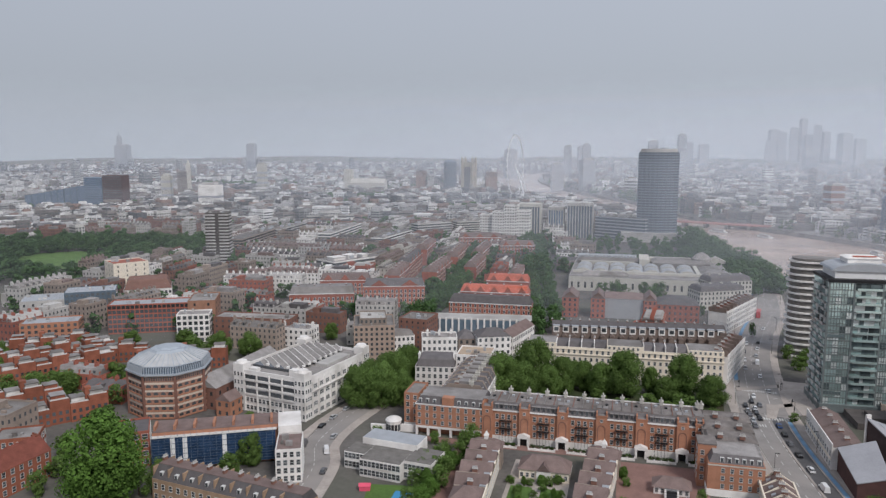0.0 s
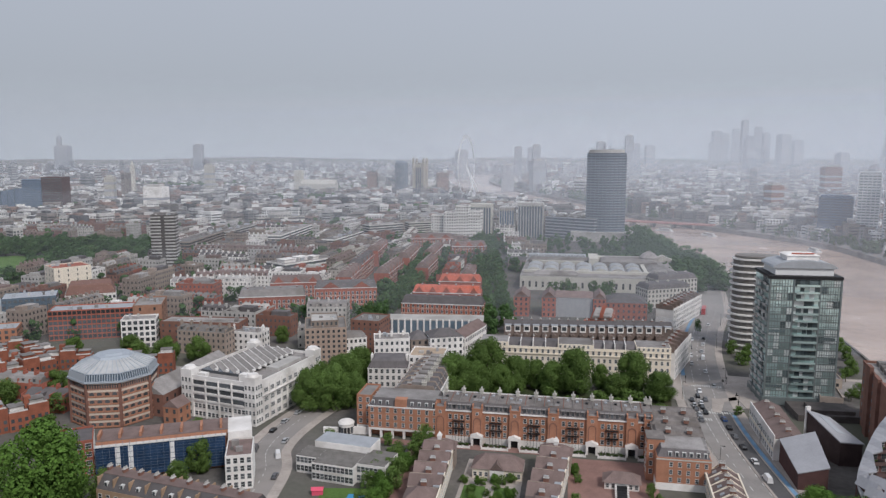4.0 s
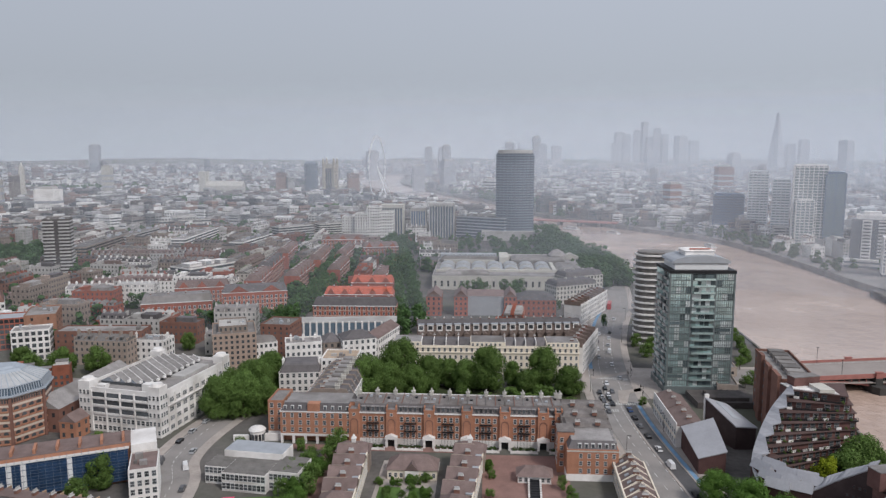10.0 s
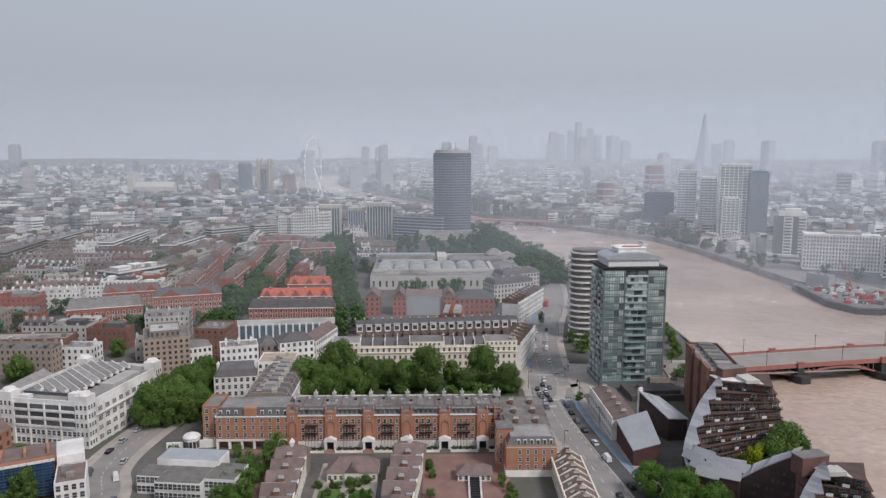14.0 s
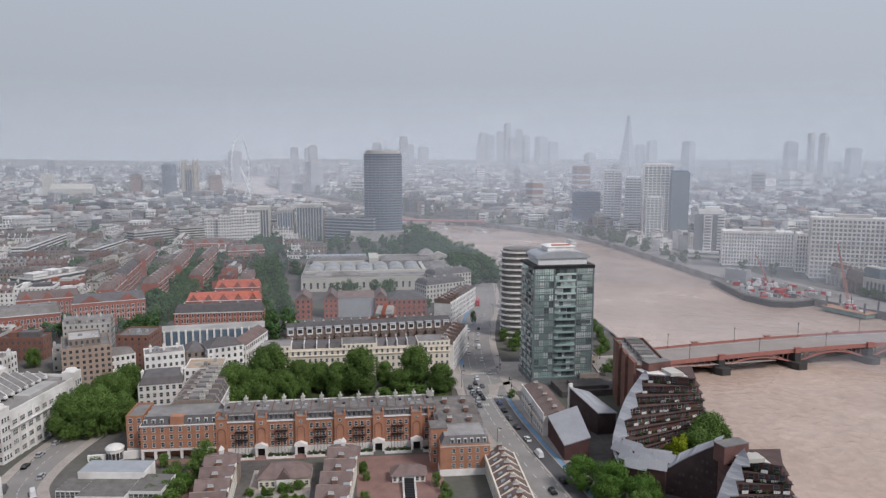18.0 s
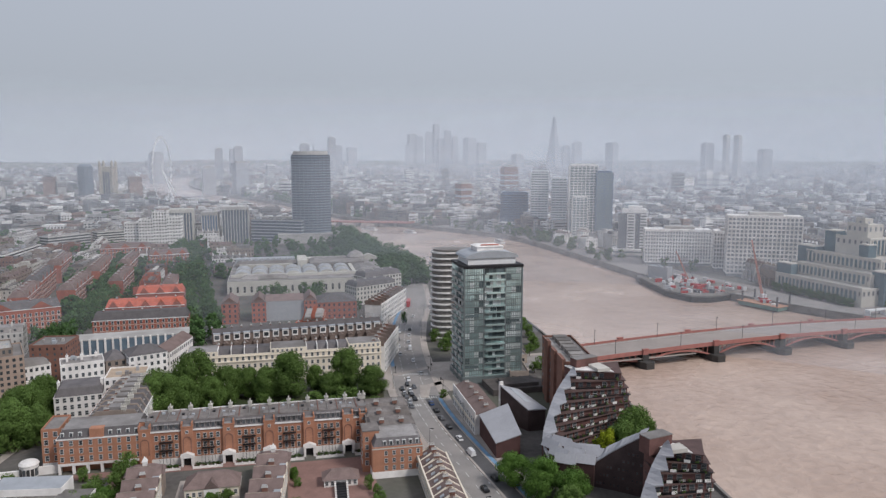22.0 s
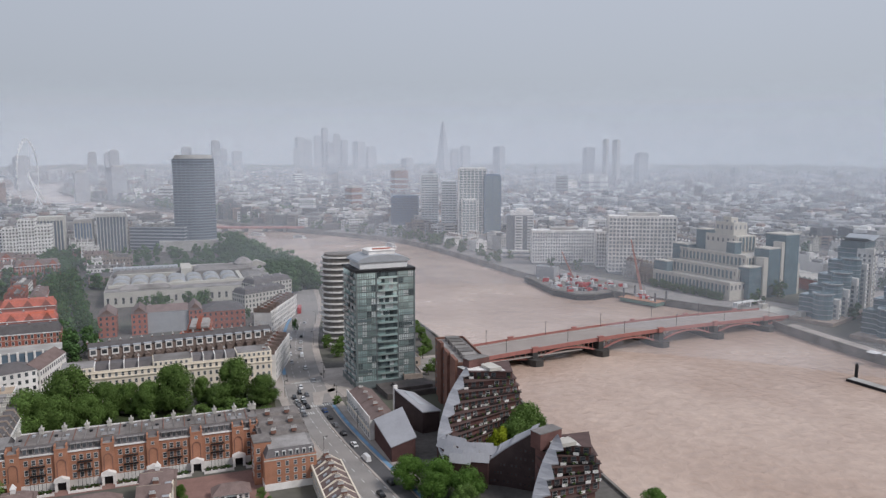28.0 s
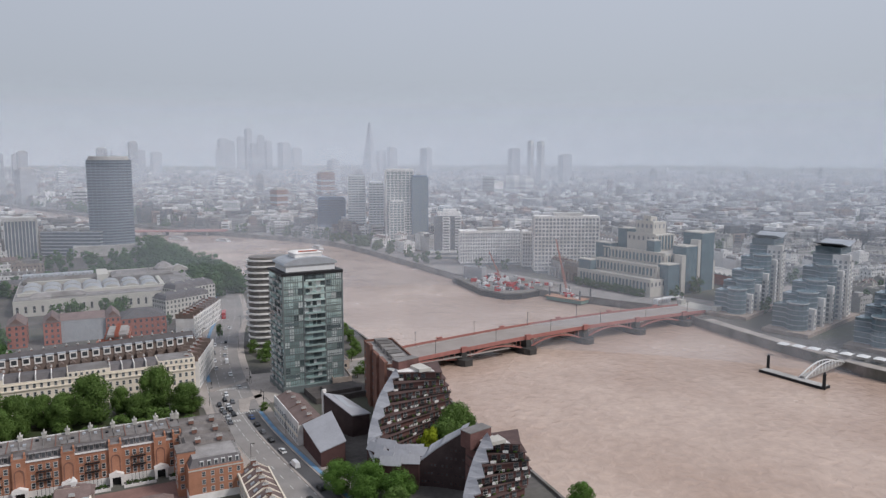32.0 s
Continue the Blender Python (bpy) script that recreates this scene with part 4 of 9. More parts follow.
solid("paved_court", Geo().box(0, 29, 0, 57, 0, 0.1), PAVING_RED, x, y, GA, "red block paved courtyard", "paving", kind="structure")
x, y = by(18, 265, GA, -40, -62)
solid("service_lane", Geo().box(30, 39, 0, 56, 0, 0.09).box(0, 88, 56.1, 60.5, 0, 0.12), PAVING_RED, x, y, GA, "red block paved service lane", "paving", kind="structure")
x, y = by(18, 265, GA, 13, -64)
solid("court_garden", Geo().box(0, 20, 0, 50, 0, 0.1), PAVING, x, y, GA, "pale paved garden between mews rows", "garden", kind="structure")
for k, (gx, gy) in enumerate(((1.5, 8), (11.5, 8), (1.5, 20), (11.5, 20))):
    bx, by_ = by(x, y, GA, gx, gy)
    solid("planting_bed", Geo().box(0, 7, 0, 9, 0, 0.35), GRASS, bx, by_, GA, "low green planting bed in the paved garden", "planting bed", "court planting beds")
dice = random.Random(3)
for i in range(26):
    lx, ly = dice.uniform(13, 32), dice.uniform(-48, -30)
    x, y = by(18, 265, GA, lx, ly)
    tree(x, y, dice.uniform(1.5, 4), dice.uniform(2, 4.2), CROWNS if i % 3 else CROWNS_BRIGHT, "small clipped garden shrub between the mews", "court shrubs")
for lx, ly, h in ((50, -20, 4), (51, -26, 3), (50.5, -40, 3), (76, -38, 4), (74, -33, 5), (75, -45, 4), (77, -41, 3), (73, -50, 4)):
    x, y = by(18, 265, GA, lx, ly)
    tree(x, y, h, 4, CROWNS_BRIGHT if ly == -20 else CROWNS, "shrub beside the paved court", "court shrubs")
# roadside row
def sloped_light(x, y):
    return Geo().frustum([(x, y), (x + 1.2, y), (x + 1.2, y + 1.2), (x, y + 1.2)], [(x, y), (x + 1.2, y), (x + 1.2, y + 1.2), (x, y + 1.2)], 7.0, [8.05, 8.05, 7.4, 7.4])


t = thing("roadside_row", 93, 178, 74, "cream roadside terrace with brown slate roofs and party walls", "terrace")
part("wall", Geo().box(0, 42, -6, 4, 0, 6), CREAM, t)
part("roof", Geo().gable(0.2, 41.8, -6.2, 4.2, 6, 8.8, "x"), SLATE_PINK, t)
part("parapet", Geo().box(0, 42, 3.8, 4.3, 5.6, 6.9).box(0, 42, -6.3, -5.8, 5.6, 6.5), CREAM, t)
for i in range(9):
    part("party_wall", Geo().frustum([(5.2 * i, -6.2), (5.2 * i + 0.4, -6.2), (5.2 * i + 0.4, -1.0), (5.2 * i, -1.0)], [(5.2 * i, -1.6), (5.2 * i + 0.4, -1.6), (5.2 * i + 0.4, -1.0), (5.2 * i, -1.0)], 6, 9.2)
         .frustum([(5.2 * i, -1.0), (5.2 * i + 0.4, -1.0), (5.2 * i + 0.4, 4.2), (5.2 * i, 4.2)], [(5.2 * i, -1.0), (5.2 * i + 0.4, -1.0), (5.2 * i + 0.4, -0.4), (5.2 * i, -0.4)], 6, 9.2), CREAM, t)
    piece("chimney", POTS, t, pose(min(5.2 * i + 0.4, 41), -1, 8.6, 0, 0, 90))
    if i < 8:
        part("roof_light", sloped_light(5.2 * i + 2.0, 1.0), ZINC, t)
windows(t, 42, 4, 180, 42, [0.9, 3.6], 16, 0.9, 1.4)
windows(t, 0, -6, 0, 42, [0.9, 3.6], 16, 0.9, 1.4)

# ---- glass tower, curved tower, river houses ----
def pane_mesh(w, h, mats):
    g = Geo().box(-w / 2 + 0.05, w / 2 - 0.05, -0.06, 0.1, 0.06, h - 0.06, 0)
    return g.mesh("pane", mats)


TOWER_FRAME = mat("green_grey_frame", (0.15, 0.174, 0.176), 0.5, 0.2, 0.3, 2.0)


DARK_DECK = mat("dark_service_roof", (0.10, 0.088, 0.085), 0.85, 0.35, 0.3, 2.0)


def glass_tower():
    t = thing("glass_tower", 160.5, 296.5, -12, "green glazed apartment tower with a pale arched penthouse", "tower")
    W, D, H, n = 28.5, 22, 55.0, 18
    fh = H / n
    part("frame", Geo().box(0.15, W - 0.15, 0.15, D - 0.15, 0, H), TOWER_FRAME, t, "grey structural frame")
    slab = Geo().box(-0.15, W + 0.15, -0.15, D + 0.15, 0, 0.35)
    slab_me = slab.mesh("floor_edge", TOWER_FRAME)
    for k in range(n + 1):
        piece("floor_edge", slab_me, t, pose(0, 0, fh * k - 0.2))
    for x in (0, 9.6, 20.2, W):
        part("mullion", Geo().box(x - 0.35, x + 0.35, -0.3, 0.2, 0, H + 0.4), TOWER_FRAME, t)
    r = random.Random(8)
    kinds = {}
    for w in (2.3, 2.1, 2.7, 2.75):
        kinds[w] = [pane_mesh(w, fh - 0.3, m) for m in (PANE_GREEN, PANE_PALE, PANE_DARK)]

    def run(x0, y0, turn, ln, m, dark, w):
        for k in range(n):
            row_dark = r.random() < dark * 0.4
            for i in range(m):
                x, y = side(x0, y0, turn, (i + 0.5) * ln / m)
                q = r.random()
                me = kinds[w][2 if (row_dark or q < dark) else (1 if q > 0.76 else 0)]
                piece("pane", me, t, pose(x, y, fh * k + 0.15, 0, 0, turn))
    run(0.35, 0.12, 0, 9.2, 4, 0.08, 2.3)
    run(10.0, 0.12, 0, 9.9, 5, 0.34, 2.1)
    run(20.5, 0.12, 0, 7.7, 3, 0.1, 2.7)
    run(0.12, D, 270, D, 8, 0.2, 2.75)
    for k in range(n):
        balcony = part("balcony", Geo().box(10.4, 19.8, -1.1, 0, fh * k - 0.15, fh * k + 0.05), TOWER_FRAME, t)
        part("balcony_glass", Geo().box(10.4, 19.8, -1.1, -1.05, fh * k + 0.05, fh * k + 0.95), PANE_GREEN, balcony, "green glass balustrade")
        # flat dark panel in place of the shade on each balcony
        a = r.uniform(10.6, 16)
        part("open_bay", Geo().box(a, a + r.uniform(1.2, 3.6), -0.12, 0.1, fh * k + 0.9, fh * k + 2.5), PANE_DARK, t, "flat dark panel standing for balcony shade")
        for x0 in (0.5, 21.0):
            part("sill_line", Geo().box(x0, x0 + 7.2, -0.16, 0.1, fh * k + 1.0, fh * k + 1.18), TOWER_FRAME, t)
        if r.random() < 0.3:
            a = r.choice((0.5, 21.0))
            part("open_bay", Geo().box(a, a + 6.5, -0.11, 0.1, fh * k + 1.3, fh * k + 2.5), PANE_DARK, t, "flat dark window band")
    for i in range(9):
        for x0, w_ in ((0.4, 9.0), (20.6, 7.6)):
            xx = x0 + w_ * i / 8
            part("glazing_bar", Geo().box(xx - 0.06, xx + 0.06, -0.17, 0.1, 0, H), TOWER_FRAME, t)
    for k in range(n):
        for i in range(3):
            part("side_balcony", Geo().box(-1.3, 0, 1.5 + 7 * i, 5.5 + 7 * i, fh * k - 0.12, fh * k + 0.1).box(-1.3, -1.22, 1.5 + 7 * i, 5.5 + 7 * i, fh * k + 0.1, fh * k + 1.0), CONCRETE, t)
    part("top_fascia", Geo().box(-0.5, W + 0.5, -0.5, D + 0.5, H, H + 1.3), IRON, t, "dark roof fascia")
    part("penthouse", Geo().box(2.5, W - 2.5, 2.5, D - 2.5, H + 1.3, H + 4.6), WHITE_METAL, t, "pale penthouse storey")
    vault = Geo()
    m = 12
    for i in range(m):
        a0, a1 = math.pi * i / m, math.pi * (i + 1) / m
        xa, za = W / 2 - 13 * math.cos(a0), H + 4.4 + 3.2 * math.sin(a0)
        xb, zb = W / 2 - 13 * math.cos(a1), H + 4.4 + 3.2 * math.sin(a1)
        vault.face([(xa, 1.8, za), (xb, 1.8, zb), (xb, D - 1.8, zb), (xa, D - 1.8, za)])
        vault.face([(xa, 1.8, H + 4.3), (xb, 1.8, H + 4.3), (xb, 1.8, zb), (xa, 1.8, za)])
        vault.face([(xa, D - 1.8, H + 4.3), (xb, D - 1.8, H + 4.3), (xb, D - 1.8, zb), (xa, D - 1.8, za)])
    part("vaulted_roof", vault, ZINC, t, "shallow curved pale metal roof")
    part("roof_plant", Geo().box(8, 21, 6, D - 6, H + 7.2, H + 9.2).hip(7.5, 21.5, 5.5, D - 5.5, H + 9.2, H + 9.9, 2), STUCCO, t)
    part("roof_rail", Geo().box(10, 19, 6.5, 7.0, H + 9.9, H + 10.3), TILE_RED, t)
    part("podium", Geo().box(-1, W + 1, -1.5, D, 0, 3.4), TOWER_FRAME, t)
    part("dark_deck", Geo().box(8, W + 6, -20, -3, 0, 2.6).box(14, W + 2, -18, -8, 2.6, 4.2), DARK_DECK, t, "low dark grey service building")


glass_tower()


WARM_GLASS = mat("warm_grey_glazing", (0.21, 0.20, 0.19), 0.25, 0.35, 0.5, 1.2, metal=0.2, spec=0.5)


def curved_tower():
    t = thing("curved_tower", 198, 380, -20, "white banded riverside apartment tower with rounded ends", "tower")
    n, fh = 15, 3.35

    def outline(r, l):
        pts = [(l * (1 if abs(a) < 90 else -1) + r * math.cos(radians(a)), r * math.sin(radians(a))) for a in range(-170, 190, 20)]
        return pts
    part("glazing", Geo().prism(outline(7.6, 5), 0, n * fh), WARM_GLASS, t, "warm grey glazed storeys")
    band = Geo().prism(outline(8.6, 5.2), 0, 0.85).mesh("balcony_band", STUCCO)
    for k in range(n + 1):
        piece("balcony_band", band, t, pose(0.6 * math.sin(k * 0.9), 0, k * fh))
    part("roof", Geo().prism(outline(7.2, 4.6), n * fh + 1.3, n * fh + 2.2), LEAD, t)


curved_tower()


def river_block():
    t = thing("river_block", 172, 233, 68, "brown brick riverside block with ribbed flat roof", "building")
    L, W, H = 42, 13, 25
    part("wall", Geo().box(0, L, -W, 0, 0, H), BRICK_BROWN, t)
    for x0, x1, h in ((0, 9, 27), (14, 20, 26.5), (26, 31, 27.5)):
        part("stair_bay", Geo().box(x0, x1, -0.2, 1.2, 0, h), BRICK_BROWN, t, "projecting brick bay")
    part("parapet", Geo().box(-0.2, L + 0.2, -W - 0.2, -W + 0.3, H, H + 1).box(-0.2, L + 0.2, -0.3, 0.2, H, H + 1).box(-0.2, 0.3, -W, 0, H, H + 1).box(L - 0.3, L + 0.2, -W, 0, H, H + 1), BRICK_BROWN, t)
    part("roof", Geo().box(0.3, L - 0.3, -W + 0.3, -0.3, H, H + 0.1), LEAD, t)
    for i in range(7):
        part("roof_unit", Geo().box(2 + 5.6 * i, 6 + 5.6 * i, -W + 3, -4, H + 0.1, H + 1.9), FELT, t)
    for k in range(8):
        q = Geo()
        strip(q, L, 0, 180, L, 2 + 3 * k, 9, 1.1, 1.4)
        strip(q, 0, -W, 0, L, 2 + 3 * k, 9, 1.1, 1.4)
        strip(q, 0, 0, 270, W, 2 + 3 * k, 4, 1.0, 1.4)
        part("glazing", q, GLASS_MID, t, kind="stuff")


river_block()

ROOF_SHELL = mat("pale_sheet_metal", (0.38, 0.38, 0.405), 0.55, 0.15, 0.2, 1.5, metal=0.15)


PLANTERS = [crown_geo(60 + i, 8, 10, 0.22).scaled(1.6, 1.6, 1.3).mesh("planter", LEAF) for i in range(3)]
WHITE_PANEL = Geo().box(-0.9, 0.9, -0.05, 0.05, 0, 0.9).mesh("white_panel", STUCCO)


def on_curve(pts, z):
    """Where a falling line of (x, y, z) points passes height z."""
    if z >= pts[0][2]:
        return Vector(pts[0][:2])
    for a, b in zip(pts, pts[1:]):
        if z >= b[2]:
            return Vector(a[:2]).lerp(Vector(b[:2]), (a[2] - z) / (a[2] - b[2]))
    return Vector(pts[-1][:2])


SLAB_EDGE = mat("dark_slab_edge", (0.105, 0.068, 0.064), 0.8, 0.3, 0.3, 2.0)


def stacked_flats(name, left, right, bulge, back, floors, box, label):
    """Stepped flats: each storey starts at the falling roof line and ends in a bulging river front."""
    t = thing(name, 0, 0, 0, label, "flats")
    r = random.Random(int(right[0]))
    fh = 2.9
    for k in range(floors):
        z = fh * k
        a = on_curve(left, z + fh) + Vector((1.2, -0.6))
        b = Vector((right[0] + bulge * math.sin(math.pi * (k + 0.8) / (floors + 0.6)), right[1] - 0.25 * bulge * math.sin(math.pi * (k + 0.8) / (floors + 0.6))))
        d = (b - a).normalized()
        out = Vector((d.y, -d.x))
        poly = [tuple(a), tuple(b), tuple(back[0]), tuple(back[1])]
        storey = part("storey", Geo().prism(poly, z, z + fh - 0.3), RIVER_BRICK, t)
        fa, fb = a + out * 1.0, b + out * 0.8 + d * 0.3
        slab = part("floor_slab", Geo().prism([tuple(fa), tuple(fb), (back[0][0] + 0.8, back[0][1]), tuple(back[1])], z + fh - 0.3, z + fh - 0.08), SLAB_EDGE, t)
        ln, turn = (b - a).length, math.degrees(math.atan2(d.y, d.x))
        n = max(2, int(ln / 2.7))
        for j in range(n):
            p = a + d * ln * (j + 0.5) / n + out * 0.04
            if r.random() < 0.85:
                piece("window", window_mesh(1.5, 1.6, LEAD if r.random() < 0.8 else FRAME), storey, pose(p.x, p.y, z + 0.5, 0, 0, turn))
            q = p + out * 1.0
            if k and r.random() < 0.45:
                piece("balcony", BALCONY, storey, pose(p.x, p.y, z, 0, 0, turn))
            if k and r.random() < 0.6:
                piece("planter", r.choice(PLANTERS), slab, pose(q.x, q.y, z - 0.1, 0, 0, turn))
            if k and r.random() < 0.42:
                piece("white_panel", WHITE_PANEL, slab, pose(q.x + r.uniform(-1, 1), q.y, z + 0.05, 0, 0, turn))
        e = Vector(back[0]) - b
        m = max(2, int(e.length / 3))
        st = math.degrees(math.atan2(e.y, e.x))
        for j in range(m):
            p = b + e * (j + 0.5) / m
            piece("window", window_mesh(1.5, 1.6, LEAD), storey, pose(p.x, p.y, z + 0.5, 0, 0, st))
    H = fh * floors
    a = on_curve(left, H) + Vector((0.6, 0))
    part("roof", Geo().prism([tuple(a), (right[0] - 1, right[1] + 1), (right[0] + 1, back[0][1] - 1), tuple(back[1])], H, H + 0.3), STUCCO, t, "pale flat roof")
    part("roof_step", Geo().prism([(right[0] - 7, right[1] + 3), (right[0] - 2, right[1] + 2), (right[0] - 1, back[0][1] - 2), (right[0] - 6, back[0][1] - 2)], H + 0.3, H + 1.5), STONE, t)
    x0, x1, y0, y1, h = box
    part("lift_tower", Geo().box(x0, x1, y0, y1, H - 2, h), RIVER_BRICK, t)
    part("lift_roof", Geo().box(x0 - 0.1, x1 + 0.1, y0 - 0.1, y1 + 0.1, h, h + 0.25), LEAD, t)


RIVER_BRICK = mat("plum_brick", (0.15, 0.078, 0.07), 0.9, 0.35, 0.3, 3.0, bump=0.3)
stacked_flats("river_flats", [(167, 222, 26), (154.4, 215.7, 18), (143.7, 208, 10), (141, 203, 5), (141, 200, 0)], (181, 212), 5, [(190, 224), (168, 228)], 9, (170, 180, 223, 227, 29.5), "plum brick stepped riverside flats with planted balconies")
stacked_flats("river_flats", [(156, 161, 22), (150, 159, 15), (145, 156, 8), (142, 151, 0)], (161.5, 152.5), 5.5, [(171, 161), (154, 167)], 7, (151, 160, 161.5, 166, 23.5), "plum brick stepped riverside flats with balconies")


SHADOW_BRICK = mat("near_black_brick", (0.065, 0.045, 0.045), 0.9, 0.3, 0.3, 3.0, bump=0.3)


def shell_roof(name, pts, width, teeth, label):
    """A sweeping sheet-metal roof with a toothed inner edge; pts: x, y, z along its outer edge."""
    line = smooth_line(pts, 7)
    g = Geo()
    n = len(line)
    inner = []
    for i, p in enumerate(line):
        a, b = Vector(line[max(i - 1, 0)]), Vector(line[min(i + 1, n - 1)])
        d = (b - a)
        d.z = 0
        d.normalize()
        nrm = Vector((-d.y, d.x, 0))
        w = width * (0.55 + 0.45 * math.sin(math.pi * i / (n - 1)))
        saw = (i * teeth / n) % 1.0
        q = Vector(p) + nrm * (w * 0.85 + 3.2 * saw) + Vector((0, 0, 1.8 - 1.2 * saw))
        inner.append(tuple(q))
    for i in range(n - 1):
        a, b, c, d = line[i], line[i + 1], inner[i + 1], inner[i]
        g.face([a, b, c, d])
        g.face([(*d[:2], d[2] - 0.4), (*c[:2], c[2] - 0.4), (*b[:2], b[2] - 0.4), (*a[:2], a[2] - 0.4)])
        g.face([(*a[:2], a[2] - 0.4), (*b[:2], b[2] - 0.4), b, a])
        g.face([d, c, (*c[:2], c[2] - 0.4), (*d[:2], d[2] - 0.4)])
    base = Geo()
    for i in range(n - 1):
        a, b = line[i], line[i + 1]
        base.face([(a[0], a[1], 0), (b[0], b[1], 0), (b[0], b[1], b[2] - 0.4), (a[0], a[1], a[2] - 0.4)])
    t = thing(name, 0, 0, 0, label, "roof wing")
    part("shell", g, ROOF_SHELL, t)
    part("wall", base, SHADOW_BRICK, t, "dark brick wall below the shell")
    for i in range(1, n - 1):
        a, top = line[i], line[i][2] - 2.6
        turn = math.degrees(math.atan2(line[i + 1][1] - a[1], line[i + 1][0] - a[0]))
        for k in range(int(top / 2.9)):
            if (i * 7 + k * 5) % 4:
                piece("window", window_mesh(0.7, 0.8, BRICK_DARK), t, pose(a[0], a[1], 1.4 + 2.9 * k, 0, 0, turn))


shell_roof("swept_roof_wing", [(167, 223, 26), (154, 215, 20), (141, 203, 11), (138.5, 195, 6)], 3.2, 8, "pale sheet-metal roof sweeping down in a saw-toothed curve")
shell_roof("swept_roof_wing", [(140, 191, 5), (147, 184, 8), (152, 178, 14), (157, 170, 21)], 4, 6, "pale metal roof rising in a saw-toothed curve to brick flats")
shell_roof("swept_roof_wing", [(155, 160, 22), (147, 157, 16), (139, 152, 8), (134, 143, 3)], 3.2, 7, "pale metal roof sweeping down beside the river flats")
for i, (x, y, a, h) in enumerate(((140.5, 192, 20, 9), (143.5, 188, 35, 9.8), (147, 192, 30, 9.4), (149.5, 186, 40, 9.8), (145, 197, 25, 10.2), (141.5, 198, 10, 9.4), (151, 190, 50, 9), (139.6, 187.5, 40, 8.6), (144.5, 184, 45, 9))):
    t = thing("gabled_shell", x, y, a, "small folded pale metal roof between the brick flats", "roof", "folded roofs")
    part("wall", Geo().box(-1.5, 1.5, -3.2, 3.2, 0, h), BRICK_DARK, t)
    part("roof", Geo().gable(-1.8, 1.8, -3.6, 3.6, h, h + 2.6, "y"), ROOF_SHELL, t)
for x, y, h, w, k in ((125, 196, 11, 13, CROWNS_BRIGHT), (131, 188, 12, 13, CROWNS_BRIGHT), (126, 183, 10, 11, CROWNS_BRIGHT), (135, 178, 11, 13, CROWNS_BRIGHT), (130, 172, 9, 10, CROWNS),
                      (170, 196, 14, 13, CROWNS), (178, 200, 16, 15, CROWNS), (186, 204, 14, 12, CROWNS), (163, 196, 13, 9, CROWNS_YELLOW), (176, 138, 8, 10, CROWNS_BRIGHT), (143, 283, 4, 5, CROWNS), (178, 352, 8, 9, CROWNS), (186, 360, 9, 9, CROWNS), (194, 366, 9, 10, CROWNS), (182, 372, 8, 8, CROWNS), (206, 372, 10, 10, CROWNS), (214, 384, 9, 9, CROWNS), (200, 330, 7, 8, CROWNS), (212, 340, 8, 9, CROWNS), (206, 250, 8, 8, CROWNS), (212, 290, 7, 8, CROWNS), (205, 262, 9, 9, CROWNS)):
    tree(x, y, h, w, k, "bright yellow-green tree among the river flats" if k is CROWNS_YELLOW else "green tree beside the river flats and road", "riverside trees")


def road_houses():
    t = thing("road_houses", 143, 274, -104, "pinkish white stucco houses with brown roofs along the road", "houses")
    L = 36
    part("wall", Geo().box(0, L, 0, 11, 0, 8.2), STUCCO, t)
    part("roof", Geo().gable(0, L * 0.5, 0.4, 11, 8.2, 10.6, "x").gable(L * 0.5, L, 0.4, 11, 8.2, 10.2, "x"), SLATE_PINK, t)
    part("parapet", Geo().box(0, L, 0, 0.35, 8.2, 9.3), STUCCO, t)
    for i in range(5):
        piece("chimney", POTS, t, pose(3 + 7.4 * i, 5.5, 9.4, 0, 0, 90))
    windows(t, 0, 0, 0, L, [1.0, 4.6], 12, 1.2, 1.8)
    part("shop_band", Geo().box(0, L, -0.25, 0, 3.5, 4.2), CREAM, t)
    # brick hall with a sloping metal roof
    t = thing("slant_hall", 136, 238, -104, "dark red brick hall with a sloping grey metal roof", "building")
    pts = [(0, 0), (22, 0), (22, 9), (0, 11)]
    part("wall", Geo().frustum(pts, pts, 0, [8, 5.5, 8, 11.5]), BRICK_DARK, t)
    lo = [(-0.3, -0.3), (22.3, -0.3), (22.3, 9.3), (-0.3, 11.3)]
    part("roof", sloped(lo, [8.1, 5.6, 8.1, 11.6], 0.35), ROOF_SHELL, t)
    t = thing("wedge_hall", 152.5, 250, -85, "near-black hall with wedge-shaped metal roof and glazing", "building")
    pts = [(0, 0), (17, 1), (19, 8), (2, 8)]
    part("wall", Geo().frustum(pts, pts, 0, [14, 8.5, 8, 11]), SHADOW_BRICK, t)
    part("roof", sloped([(-0.4, -0.4), (17.4, 0.6), (19.4, 8.4), (1.6, 8.4)], [14.1, 8.6, 8.1, 11.1], 0.4), ROOF_SHELL, t)
    part("roof_light", sloped([(3, 2.2), (13, 2.8), (14, 5), (3.5, 4.6)], [13.4, 10.4, 10.0, 12.8], 0.15), ZINC, t)
    part("end_fin", Geo().box(-0.8, 0, -0.4, 1.4, 0, 15.5), STUCCO, t)


